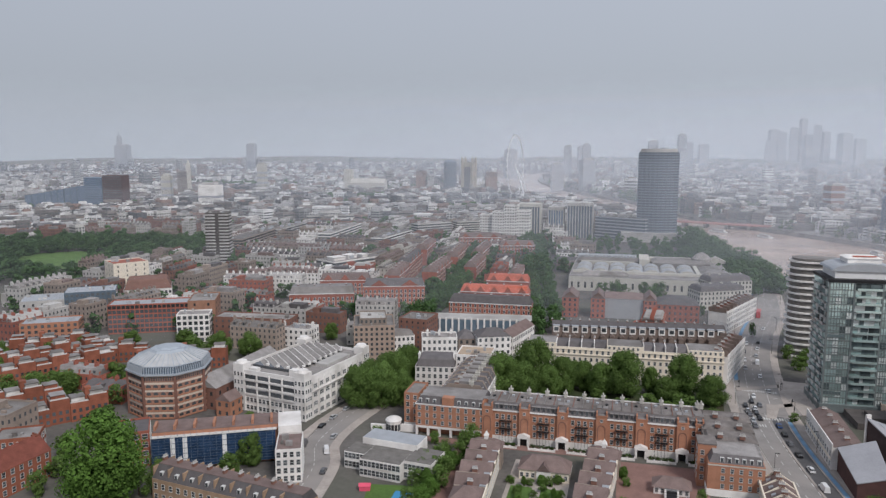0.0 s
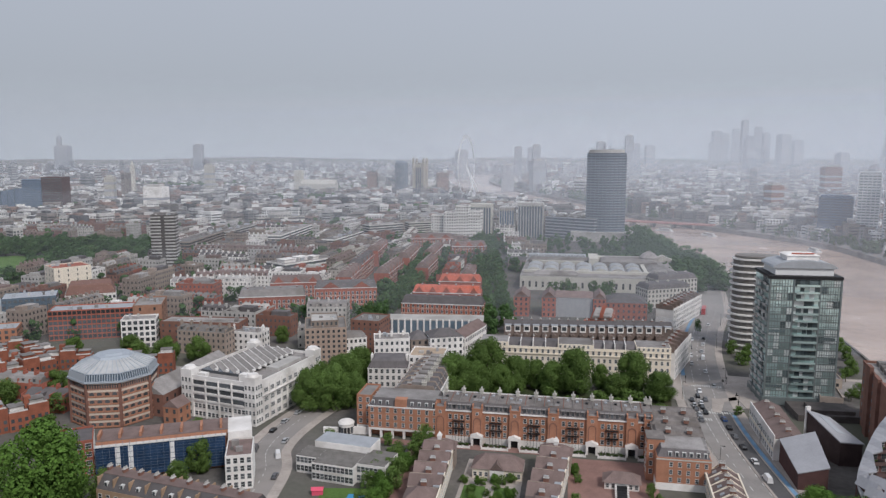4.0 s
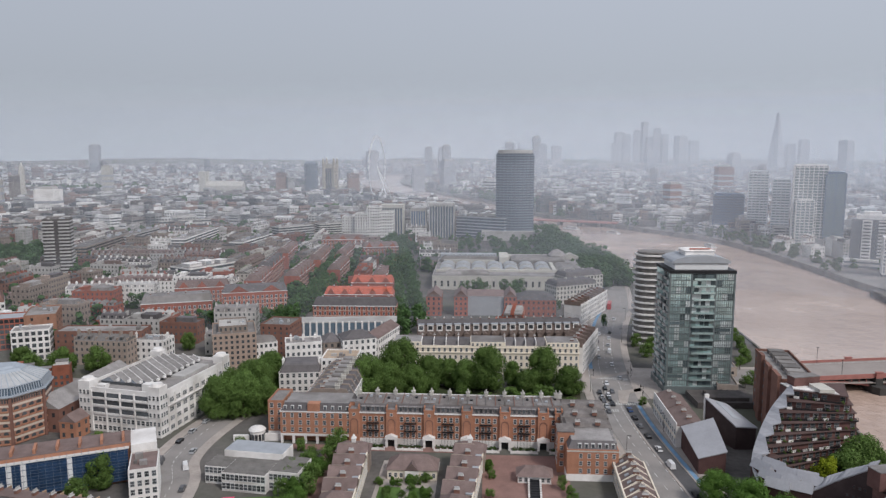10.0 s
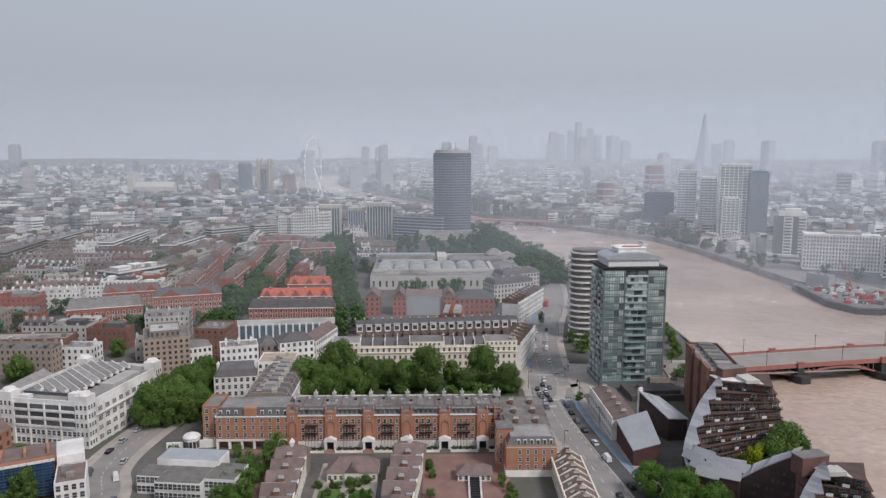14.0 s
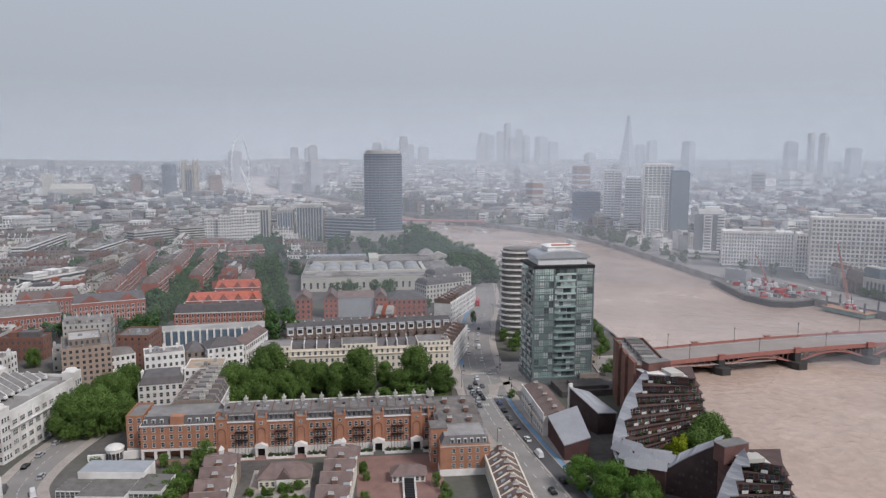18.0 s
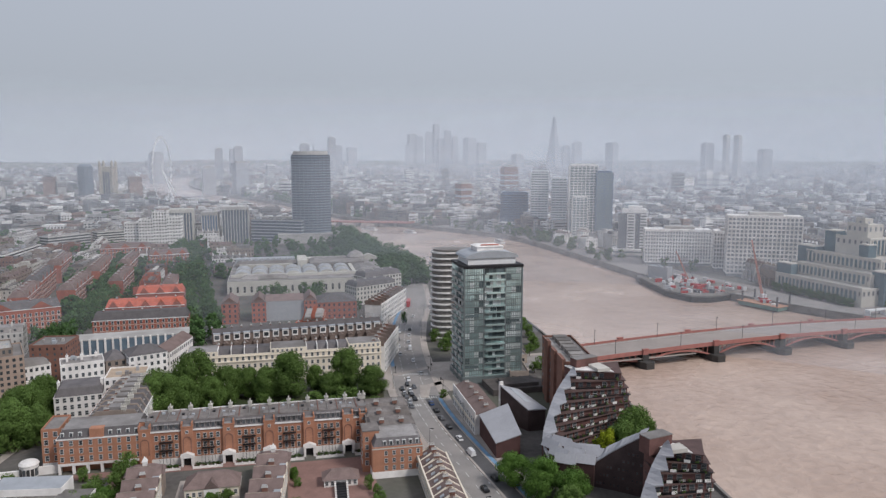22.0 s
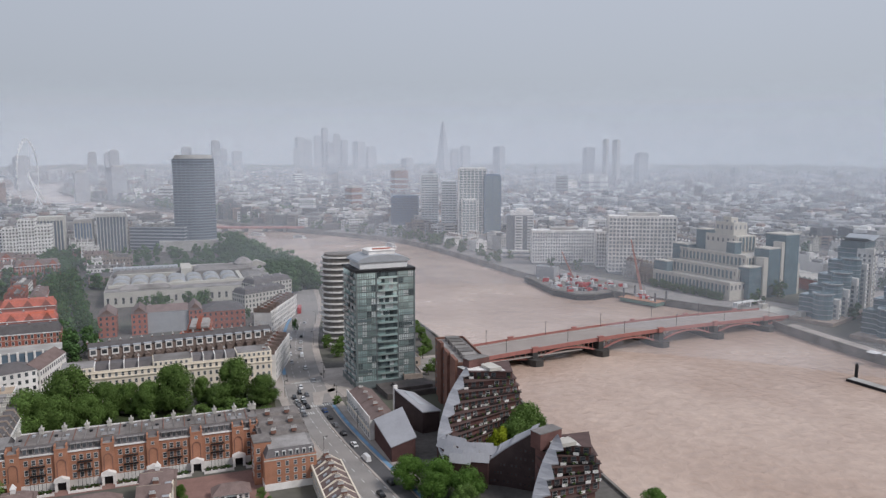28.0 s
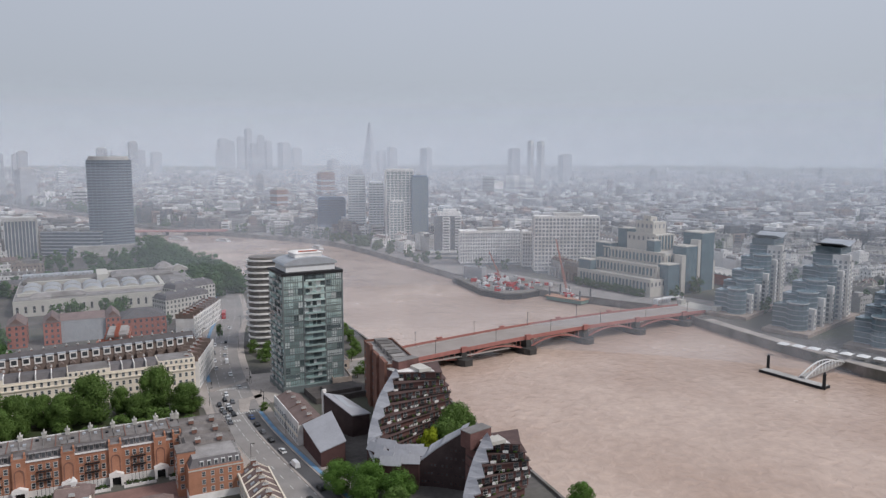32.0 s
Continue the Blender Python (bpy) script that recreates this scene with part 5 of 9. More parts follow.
def sloped(outline, tops, thick):
    g = Geo()
    n = len(outline)
    k = 0
    g.v += [(x, y, z) for (x, y), z in zip(outline, tops)] + [(x, y, z + thick) for (x, y), z in zip(outline, tops)]
    for i in range(n):
        j = (i + 1) % n
        g.f.append((i, j, n + j, n + i))
        g.m.append(0)
    g.f += [tuple(range(n, 2 * n)), tuple(range(n - 1, -1, -1))]
    g.m += [0, 0]
    return g


road_houses()


STOCK_PALE = mat("pale_stock_brick", (0.42, 0.35, 0.30), 0.9, 0.25, 0.3, 3.0)
block("river_annex", 190, 286, 68, 16, 9, 4.5, STOCK_PALE, "flat", FELT, 1, 5, "low pale brick annex by the bridge foot", "building", ww=1.2, wh=1.5)
block("river_annex", 206, 312, 72, 14, 8, 4.0, STOCK_PALE, "flat", LEAD, 1, 4, "low pale brick annex by the river wall", "building", ww=1.2, wh=1.5)
for x, y, h in ((200, 296, 6), (206, 300, 7), (198, 284, 5), (214, 322, 7), (222, 330, 8), (228, 340, 7), (236, 356, 8), (242, 372, 8), (248, 390, 8), (230, 366, 7), (224, 350, 6)):
    tree(x, y, h, h, CROWNS, "small green tree on the river walk", "riverside trees")
# ---- west of the square: white works, polygonal office, netted block, school, estate rows ----
WORKS_ROOF = mat("weathered_roof_sheet", (0.30, 0.28, 0.268), 0.7, 0.3, 0.4, 2.5, each=0.2)


def white_works():
    t = thing("white_works", -86.5, 300.5, -26, "white rendered former garage with corner towers and sawtooth roof", "building")
    claim(-86.5, 300.5, -26, 36, 48)
    W, D, H = 36, 48, 16.5
    part("wall", Geo().box(0, W, 0, D, 0, H), STUCCO, t)
    part("parapet", Geo().box(0, W, 0, 0.5, H, H + 1.2).box(W - 0.5, W, 0, D, H, H + 1.2).box(0, 0.5, 0, D, H, H + 1.2).box(0, W, D - 0.5, D, H, H + 1.2), STUCCO, t)
    part("roof", Geo().box(0.5, W - 0.5, 0.5, D - 0.5, H, H + 0.15), FELT, t)
    for x, y in ((0, 0), (W - 4.6, 0), (W - 4.2, D - 4.2), (0, D - 4.2)):
        g = Geo().box(x - 0.4, x + 4.8, y - 0.4, y + 4.6, 0, H + 3.4)
        g.cyl(x + 2.2, y + 2.1, H + 3.4, H + 4.4, 2.6, 12, 2.0)
        part("corner_tower", g, STUCCO, t, "white corner tower with a rounded cap")
        for z in (1.2, 4.6, 8.0, 11.4, 14.8):
            for k in (-0.1, 2.1, 4.3):
                if y == 0:
                    piece("window", window_mesh(0.9, 1.6), t, pose(x + k * 0.8 + 0.6, y - 0.42, z))
            if x > 10:
                for k in (0.6, 2.1, 3.6):
                    piece("window", window_mesh(0.9, 1.6), t, pose(x + 4.82, y + k, z, 0, 0, 90))
    for b in range(4):
        x0 = 5.6 + 6.5 * b
        for k, z in enumerate((0.9, 4.2)):
            for i in range(3):
                piece("window", window_mesh(1.4, 1.7), t, pose(x0 + 1 + 2.0 * i, -0.02, z))
        for z in (7.4, 10.6, 13.6):
            # no recess here: the loggia's shade is a flat dark panel
            part("loggia", Geo().box(x0, x0 + 5.6, -0.05, 0.25, z, z + 2.2), GLASS_DARK, t, "flat dark panel for the shade of a loggia")
            part("loggia_rail", Geo().box(x0, x0 + 5.6, -0.5, -0.3, z - 0.3, z + 0.55), STUCCO, t)
        part("pilaster", Geo().box(x0 - 0.6, x0 - 0.1, -0.5, 0, 0, H), STUCCO, t)
    for i in range(9):
        y0 = 5 + 4.3 * i
        part("pilaster", Geo().box(W, W + 0.45, y0 - 0.3, y0 + 0.3, 0, H - 1), STUCCO, t)
        for z in (1.2, 4.8, 8.4, 12.2):
            piece("window", window_mesh(2.4, 1.7, None, 3), t, pose(W, y0 + 2.15, z, 0, 0, 90))
    part("ledge", Geo().box(W, W + 0.9, 4, D - 4, 11.2, 11.5), STUCCO, t)
    ux, uy, nx, ny = 0.8, -0.6, 0.6, 0.8          # ridges run askew to the walls
    for i in range(15):
        c = 8.6 + 3.2 * i
        lo, hi = -99.0, 99.0
        for p0, q, a0, a1 in ((nx * c, ux, 4.0, 25.0), (ny * c, uy, 7.5, 45.0)):
            t0, t1 = sorted(((a0 - p0) / q, (a1 - p0) / q))
            lo, hi = max(lo, t0), min(hi, t1)
        if hi - lo < 2:
            continue
        g = Geo()
        z = H + 1.3

        def pt(t_, off, up):
            return (nx * (c + off) + ux * t_, ny * (c + off) + uy * t_, z + up)
        g.face([pt(lo, 0, 0), pt(hi, 0, 0), pt(hi, 2.0, 1.0), pt(lo, 2.0, 1.0)])
        g.face([pt(hi, 2.5, 0), pt(lo, 2.5, 0), pt(lo, 2.0, 1.0), pt(hi, 2.0, 1.0)], 1)
        g.face([pt(lo, 2.5, 0), pt(lo, 0, 0), pt(lo, 2.0, 1.0)])
        g.face([pt(hi, 0, 0), pt(hi, 2.5, 0), pt(hi, 2.0, 1.0)])
        ridge = Geo()
        ridge.beam(pt(lo, 2.0, 1.1), pt(hi, 2.0, 1.1), 0.16)
        ridge.box(pt(hi, 1.4, 0)[0] - 0.3, pt(hi, 1.4, 0)[0] + 0.5, pt(hi, 1.4, 0)[1] - 0.7, pt(hi, 1.4, 0)[1] + 0.7, z, z + 0.9)
        part("ridge_cap", ridge, STUCCO, t, "white ridge capping")
        part("sawtooth_light", g, [WORKS_ROOF, GLASS_DARK], t, "diagonal sawtooth roof light")
    part("roof_deck", Geo().box(3.5, 24.5, 7.5, 45, H + 0.1, H + 1.3), GLASS_DARK, t, "dark glazed roof base")
    part("plant_room", Geo().box(26, 31, 3, 6, H, H + 3).box(6, 10, 2, 4.5, H, H + 1.6), STUCCO, t)
    part("plant_room", Geo().box(27, 33, 20, 38, H, H + 1.5), CONCRETE, t)


white_works()
BAND_STONE = mat("pale_stone_band", (0.60, 0.50, 0.42), 0.85, 0.15)
LOUVRE = mat("pale_blue_metal", (0.42, 0.46, 0.51), 0.45, 0.12, 0.3, 2.0, metal=0.3)


BRICK_PINK = mat("pinkish_brick", (0.33, 0.185, 0.14), 0.9, 0.2, 0.3, 3.0)


PALE_ROOF = mat("pale_standing_seam", (0.50, 0.505, 0.51), 0.5, 0.2, 0.3, 2.0, metal=0.2)


def drum_office():
    t = thing("polygonal_office", -114.5, 302.5, 4, "banded brick polygonal office with a pale metal lantern roof", "building")
    FOOT.append((-114.5, 302.5, 18))
    n, R = 8, 16.6
    off = math.pi / n
    part("wall", Geo().cyl(0, 0, 0, 18.6, R, n, a0=off), BRICK_PINK, t)
    for k in range(6):
        part("stone_band", Geo().cyl(0, 0, 2.4 + 3.1 * k, 3.25 + 3.1 * k, R + 0.12, n, a0=off), BAND_STONE, t, "pale stone band")
    face = 2 * R * math.sin(math.pi / n)
    ap = R * math.cos(math.pi / n)
    bay = Geo().box(-0.85, 0.85, -0.15, 0.1, 0, 1.15, 1)
    pts = [(0.85 * math.cos(math.pi * i / 6), 0, 1.15 + 0.6 * math.sin(math.pi * i / 6)) for i in range(7)]
    bay.face([(x, -0.15, z) for x, y, z in pts], 1)
    bay.box(-1.2, 1.2, -0.35, 0.0, -0.15, 0.45, 0)
    me = bay.mesh("arched_opening", [BRICK, GLASS_DARK])
    slot = Geo().box(-0.25, 0.25, -0.14, 0.1, 0, 1.5).mesh("slot_window", GLASS_DARK)
    fin = Geo().box(-0.14, 0.14, -0.3, 0.3, 0, 2.6).mesh("louvre", LOUVRE)
    for i in range(n):
        a = 360 * i / n
        ca, sa = math.cos(radians(a)), math.sin(radians(a))
        if sa > 0.75:
            continue
        turn = a + 90
        for k in range(5):
            for u in (-4.3, -1.45, 1.45, 4.3):
                x, y = ca * (ap + 0.05) - sa * u, sa * (ap + 0.05) + ca * u
                piece("arched_opening", me, t, pose(x, y, 0.6 + 3.1 * k, 0, 0, turn))
        for j in range(13):
            u = (j - 6) * face / 13.6
            x, y = ca * (ap + 0.05) - sa * u, sa * (ap + 0.05) + ca * u
            piece("slot_window", slot, t, pose(x, y, 16.4, 0, 0, turn))
            x, y = ca * (ap + 0.3) - sa * u * 1.02, sa * (ap + 0.3) + ca * u * 1.02
            piece("louvre", fin, t, pose(x, y, 19.2, 0, 0, turn) @ pose(0, 0, 0, -14, 0, 0))
        part("corner_pier", Geo().box(-0.5, 0.5, -0.5, 0.5, 0, 18.6), BRICK_BROWN, t, at=pose(R * math.cos(radians(a + 22.5)), R * math.sin(radians(a + 22.5)), 0, 0, 0, a))
    part("eave", Geo().cyl(0, 0, 18.6, 19.2, R + 1.0, n, R + 0.9, a0=off), LOUVRE, t)
    part("louvre_wall", Geo().cyl(0, 0, 19.2, 21.8, R - 0.2, n, R - 1.0, a0=off), GLASS_BLUE, t)
    part("upper_eave", Geo().cyl(0, 0, 21.8, 22.2, R - 0.5, n, R - 0.6, a0=off), LOUVRE, t)
    part("roof", Geo().cyl(0, 0, 22.2, 25.4, R - 0.7, n, 8.0, a0=off), PALE_ROOF, t)
    part("lantern", Geo().cyl(0, 0, 25.4, 26.3, 8.0, n, 7.2, a0=off).cyl(0, 0, 26.3, 27, 5, n, 4, a0=off), LOUVRE, t)
    for i in range(n):
        a, b = off + 2 * math.pi * i / n, off + 2 * math.pi * (i + 1) / n
        for f in (0.2, 0.4, 0.6, 0.8):
            u, v = math.cos(a) * (1 - f) + math.cos(b) * f, math.sin(a) * (1 - f) + math.sin(b) * f
            g = Geo()
            g.beam((u * (R - 0.7), v * (R - 0.7), 22.3), (u * 8, v * 8, 25.5), 0.11)
            part("roof_rib", g, LOUVRE, t)
        g = Geo()
        g.beam((math.cos(a) * (R - 0.7), math.sin(a) * (R - 0.7), 22.3), (math.cos(a) * 8, math.sin(a) * 8, 25.5), 0.16)
        part("roof_rib", g, LOUVRE, t)


drum_office()


SCAFFOLD = mat("galvanised_scaffold_tube", (0.13, 0.17, 0.23), 0.6, 0.3, 0.5, 2.0, metal=0.3)


def netted_block():
    t = thing("netted_block", -98, 239.5, 12, "brick block wrapped in blue scaffold netting", "building")
    claim(-98, 239.5, 12, 52, 12)
    part("wall", Geo().box(0, 42, 0, 11, 0, 13.4), BRICK, t)
    part("netting", Geo().box(-0.2, 41, -1.6, -1.5, 1.2, 12.0), SKIN_BLUE, t, "dark blue debris netting over scaffolding")
    part("roof", Geo().box(0, 42, 0, 11, 13.4, 13.7), SLATE_PINK, t)
    part("scaffold_deck", Geo().box(-0.4, 41.4, -1.8, 0, 12.0, 12.3), FRAME, t, "pale scaffold boards")
    for x in (6, 10, 23):
        part("sheeting", Geo().box(x, x + 1.5, -1.75, -1.62, 1.5, 12.0), WHITE_METAL, t, "white vertical sheeting")
    for k in range(6):
        part("lift_board", Geo().box(-0.2, 41, -1.8, -1.6, 2.2 + 1.9 * k, 2.32 + 1.9 * k), mat("scaffold_board_%d" % k, (0.05, 0.09, 0.16), 0.9) if k == 0 else SKIN_BLUE, t)
    for i in range(20):
        part("scaffold_pole", Geo().box(2.1 * i, 2.1 * i + 0.09, -1.75, -1.6, 0, 13.6), SCAFFOLD, t)
    for k in range(11):
        part("scaffold_rail", Geo().box(-0.2, 41, -1.72, -1.62, 1.3 + 1.0 * k, 1.36 + 1.0 * k), SCAFFOLD, t)
    for i in range(7):
        part("chimney", Geo().box(6.5 * i + 0.3, 6.5 * i + 1.1, 1, 7, 13.7, 15.2), BRICK, t)
    part("end_block", Geo().box(42, 50, -3, 11, 0, 13.6), STUCCO, t, "white rendered end block")
    x, y = by(-98, 239.5, 12, 41, -19)
    block("white_end_house", x, y, 8, 8.5, 15, 11, STUCCO, "flat", SLATE_PINK, 4, 4, "white rendered end house beside the netted block", "house", single=True)


netted_block()


SCHOOL_FELT = mat("dark_mineral_felt", (0.17, 0.16, 0.15), 0.9, 0.35, 0.3, 2.0)


def school():
    t = thing("school", -33, 242, -22, "low white school with ribbon windows and flat roofs", "school")
    claim(-33, 242, -22, 32, 16)
    for x0, x1, y0, y1, h, tag in ((0, 9, 0, 9, 6, SCHOOL_FELT), (8, 23, -4, 8, 6.2, SCHOOL_FELT), (23, 33, -1, 11, 6.6, SCHOOL_FELT), (3, 24, 8, 17, 8.4, ZINC)):
        part("wall", Geo().box(x0, x1, y0, y1, 0, h), STUCCO, t)
        part("roof", Geo().box(x0 + 0.2, x1 - 0.2, y0 + 0.2, y1 - 0.2, h, h + 0.15), tag, t)
        if h < 8:
            for z in (0.9, 3.9):
                for i in range(int((x1 - x0) / 1.5)):
                    piece("window", window_mesh(1.3, 1.9), t, pose(x0 + 0.8 + 1.5 * i, y0, z - 0.1))
    part("glazed_side", Geo().box(33, 33.1, 0, 10, 0.9, 5.5), GLASS_DARK, t)


school()
solid("play_lawn", Geo().box(0, 18, 0, 10, 0, 0.07), GRASS, -24, 219, -5, "green school lawn", "lawn", kind="structure")
solid("play_pool", Geo().box(0, 8, 0, 6, 0, 0.25), mat("blue_play_surface", (0.06, 0.27, 0.5), 0.6, 0.1), -15.5, 218, -12, "bright blue rubber play surface in the school yard", "play area")
solid("play_hut", Geo().box(0, 3.5, 0, 2.2, 0, 1.6).gable(-0.2, 3.7, -0.2, 2.4, 1.6, 2.4), mat("pink_canvas", (0.7, 0.1, 0.17), 0.7, 0.1), -26, 224, 0, "pink canvas play tent on the school lawn", "play tent")
t = thing("garden_rotunda", -18, 276, -10, "small white classical rotunda with curved walls", "pavilion")
part("drum", Geo().cyl(0, 0, 0, 4.2, 3.0, 10), STUCCO, t)
part("dome", Geo().cyl(0, 0, 4.2, 5.0, 3.3, 12, 2.6).cyl(0, 0, 5.0, 5.7, 2.2, 12, 0.8), STUCCO, t)
for i in range(7):
    part("arch_opening", Geo().box(-0.5, 0.5, -0.06, 0.1, 0.4, 3.0), GLASS_DARK, t, at=pose(3.0 * math.cos(radians(200 + 25 * i)), 3.0 * math.sin(radians(200 + 25 * i)), 0, 0, 0, 290 + 25 * i))
part("side_wall", Geo().box(-9, -2.6, -1, 0, 0, 2.2), STUCCO, t)
part("side_wall", Geo().box(2.6, 9.5, -1, 0, 0, 2.8), STUCCO, t)
part("return_wall", Geo().box(9.5, 10.1, -1, 6, 0, 2.8), STUCCO, t)
block("chapel_hall", -108, 303, -20, 15, 52, 9.5, BRICK_BROWN, "cross", LEAD, 2, 3, "long brick hall with grey metal gable roof", "hall", rise=4.5, side_bays=10)
block("chapel_porch", -92, 291, -21, 7, 8, 7, BRICK, "cross", SLATE_PINK, 2, 2, "small brick gabled porch", "hall", rise=3)


ESTATE_BRICK = mat("dark_orange_estate_brick", (0.27, 0.098, 0.062), 0.9, 0.3, 0.3, 3.0, each=0.18, bump=0.3)
ESTATE_DECK = mat("grey_roof_decking", (0.20, 0.19, 0.185), 0.9, 0.4, 0.3, 2.0, each=0.3, dirt=(0.11, 0.10, 0.095))


def estate_row(x, y, turn, n, label, d=9.5):
    """A stepped row of small modern brick houses with flat roofs and roof terraces."""
    t = thing("estate_row", x, y, turn, label, "houses", "brick estate rows")
    claim(x, y, turn, n * 7.2, d)
    w = 7.2
    for i in range(n):
        h = (6.2, 8.8)[i % 2] + 0.4 * (i % 3)
        part("house", Geo().box(w * i, w * (i + 1) - 0.05, 0.8 * (i % 2), d, 0, h).box(w * i, w * (i + 1) - 0.05, 0.8 * (i % 2), 0.8 * (i % 2) + 0.25, h, h + 0.7), ESTATE_BRICK, t)
        part("roof", Geo().box(w * i + 0.2, w * (i + 1) - 0.2, 1.2, d - 0.3, h, h + 0.15), ESTATE_DECK, t)
        part("attic", Geo().box(w * i + 1, w * (i + 1) - 1.2, 4.2, d - 0.3, h, h + 1.7), (CONCRETE, ESTATE_BRICK, STUCCO)[i % 3], t)
        part("attic_roof", Geo().box(w * i + 0.7, w * (i + 1) - 0.9, 3.8, d, h + 1.7, h + 1.9), LEAD, t)
        if i % 3 == 0:
            part("stair_tower", Geo().box(w * i - 0.8, w * i + 1.6, 5.2, 8.2, 0, h + 3.0), ESTATE_BRICK, t, "red brick stair tower")
        part("terrace_rail", Geo().box(w * i + 0.3, w * (i + 1) - 0.4, 0.95 + 0.8 * (i % 2), 1.05 + 0.8 * (i % 2), h + 0.15, h + 1.1), FRAME, t)
        q = Geo()
        for z in (0.9, 3.7):
            strip(q, w * i, 0.8 * (i % 2), 0, w, z, 3, 1.2, 1.5)
        part("glazing", q, GLASS_DARK, t, kind="stuff")


estate_row(-212, 318, 42, 9, "stepped orange brick estate row with flat roofs")
estate_row(-222, 340, 42, 9, "stepped orange brick estate row with flat roofs")
estate_row(-190, 283, 40, 5, "stepped brick estate row with roof terraces")
estate_row(-160, 276, 36, 4, "brick estate houses beside the polygonal office")
estate_row(-236, 300, 42, 4, "stepped orange brick estate row with flat roofs")
estate_row(-232, 372, 20, 7, "long low brick estate row with grey roofs", 8)
estate_row(-186, 362, 12, 5, "long low brick estate row with grey roofs", 8)
estate_row(-150, 352, 8, 6, "low brick estate row behind the polygonal office", 8)
block("corner_house", -153, 240, 16, 14, 12, 10, ESTATE_BRICK, "flat", FELT, 3, 6, "dark orange brick flat-roofed corner house", "house", single=True)
block("red_roof_house", -140, 212, 70, 26, 10, 9, ESTATE_BRICK, "gable", mat("dark_red_tile", (0.19, 0.062, 0.045), 0.8, 0.35, 0.4, 3.0, bump=0.4), 3, 8, "red brick house with steep brown tile roof", "house", rise=5, single=True, chimneys=2)
block("bay_house", -112, 240, 20, 12, 14, 12, BRICK_RED, "flat", SLATE, 4, 4, "red brick and cream house with large bay windows", "house", single=True, ww=1.8)


TAN_BRICK = mat("tan_brick", (0.34, 0.235, 0.16), 0.9, 0.3, 0.3, 3.0, bump=0.3)


def dormer_row(x, y, turn, n, label):
    t = thing("dormer_row", x, y, turn, label, "terrace")
    claim(x, y, turn, n * 6, 11)
    L = n * 6.0
    part("wall", Geo().box(0, L, 0, 11, 0, 7.5), TAN_BRICK, t)
    part("roof", Geo().frustum([(0, 0.1), (L, 0.1), (L, 11), (0, 11)], [(0, 3.2), (L, 3.2), (L, 8), (0, 8)], 7.5, 11.0), SLATE, t)
    part("ridge_deck", Geo().box(0, L, 3.3, 7.9, 11.0, 11.2), SLATE_PINK, t, "faded red tiled roof deck")
    for i in range(n):
        piece("dormer", DORMER_W, t, pose(6 * i + 3, 0.9, 8.0))
        part("party_wall", Geo().box(6 * i - 0.2, 6 * i + 0.2, 0.8, 10, 7, 10.9), TAN_BRICK, t)
        piece("chimney", POTS, t, pose(6 * i, 6, 11.0, 0, 0, 90))
        windows(t, 6 * i, 0, 0, 6, [1.0, 4.4], 2, 1.2, 1.7)


dormer_row(-90, 218, -24, 9, "brown brick terrace with slate mansard and white dormers")
block("tile_office", -233, 398, 16, 30, 16, 12, BRICK, "flat", ZINC, 4, 9, "orange brick office with pale overhanging roof", "office", single=True, ww=1.6, side_bays=5)
block("zinc_hall", -262, 450, 20, 30, 24, 14, CONCRETE, "flat", ZINC, 3, 6, "pale metal-roofed hall beside a glazed office", "hall", parapet=0.3)
block("glazed_office", -238, 458, 20, 30, 20, 18, GLASS_BLUE, "flat", ZINC, 5, 10, "green glazed office with brick piers", "office", ww=1.8, parapet=0.3)
block("long_flats", -196, 425, 10, 46, 16, 17, BRICK_RED, "flat", ZINC, 6, 18, "long red brick and glass flats with pale roof", "flats", ww=2.1, wh=2.0, side_bays=4)
block("orange_gable", -151, 432, 10, 16, 26, 18, mat("dull_orange_brick", (0.33, 0.18, 0.125), 0.9), "flat", FELT, 5, 2, "plain orange brick end block", "flats", side_bays=3)
block("framed_block", -148, 404, 9, 18, 12, 16, STUCCO, "flat", FELT, 5, 6, "white framed block with red brick panels", "flats", single=True, ww=1.9, wh=2.0)
block("brown_flats", -130, 413, -10, 46, 14, 13, BRICK_BROWN, "flat", FELT, 4, 12, "plain brown brick flats with flat roof", "flats", ww=1.0, wh=1.3)
block("cream_block", -246, 548, 40, 26, 22, 22, CREAM, "flat", BRICK_RED, 6, 4, "blank cream rendered block", "building", ww=0.8)
block("mansard_hall", -222, 508, 20, 32, 26, 10, STUCCO, "mansard", BRICK_BROWN, 2, 12, "white hall with a dark ribbed mansard roof", "hall", rise=6, ww=1.6, wh=2)
block("white_villa", -90, 400, -18, 19, 12, 10, STUCCO, "flat", FELT, 3, 6, "white villa with gabled parapets", "house", single=True, chimneys=2)
for x, y, h, w in ((-128, 372, 13, 14), (-116, 376, 14, 15), (-100, 378, 13, 14), (-178, 312, 12, 16), (-168, 318, 11, 14), (-188, 305, 10, 14), (-150, 296, 9, 9), (-232, 268, 14, 18), (-214, 258, 13, 16),
                   (-70, 232, 9, 9), (-140, 395, 11, 12), (-244, 380, 12, 14), (-92, 222, 6, 6), (-128, 222, 8, 8), (-2, 262, 5, 5), (2, 252, 6, 6), (-1, 246, 6, 6), (-5, 240, 7, 6), (-6, 233, 7, 7), (-8, 226, 7, 7), (2, 238, 6, 6),
                   (-76, 283, 5, 6), (-24, 270, 4, 6), (-100, 212, 7, 9), (-120, 204, 8, 10), (-62, 412, 10, 9), (-206, 470, 12, 14), (-170, 395, 10, 12)):
    tree(x, y, h, w, CROWNS, "green garden tree among the brick houses", "garden trees")

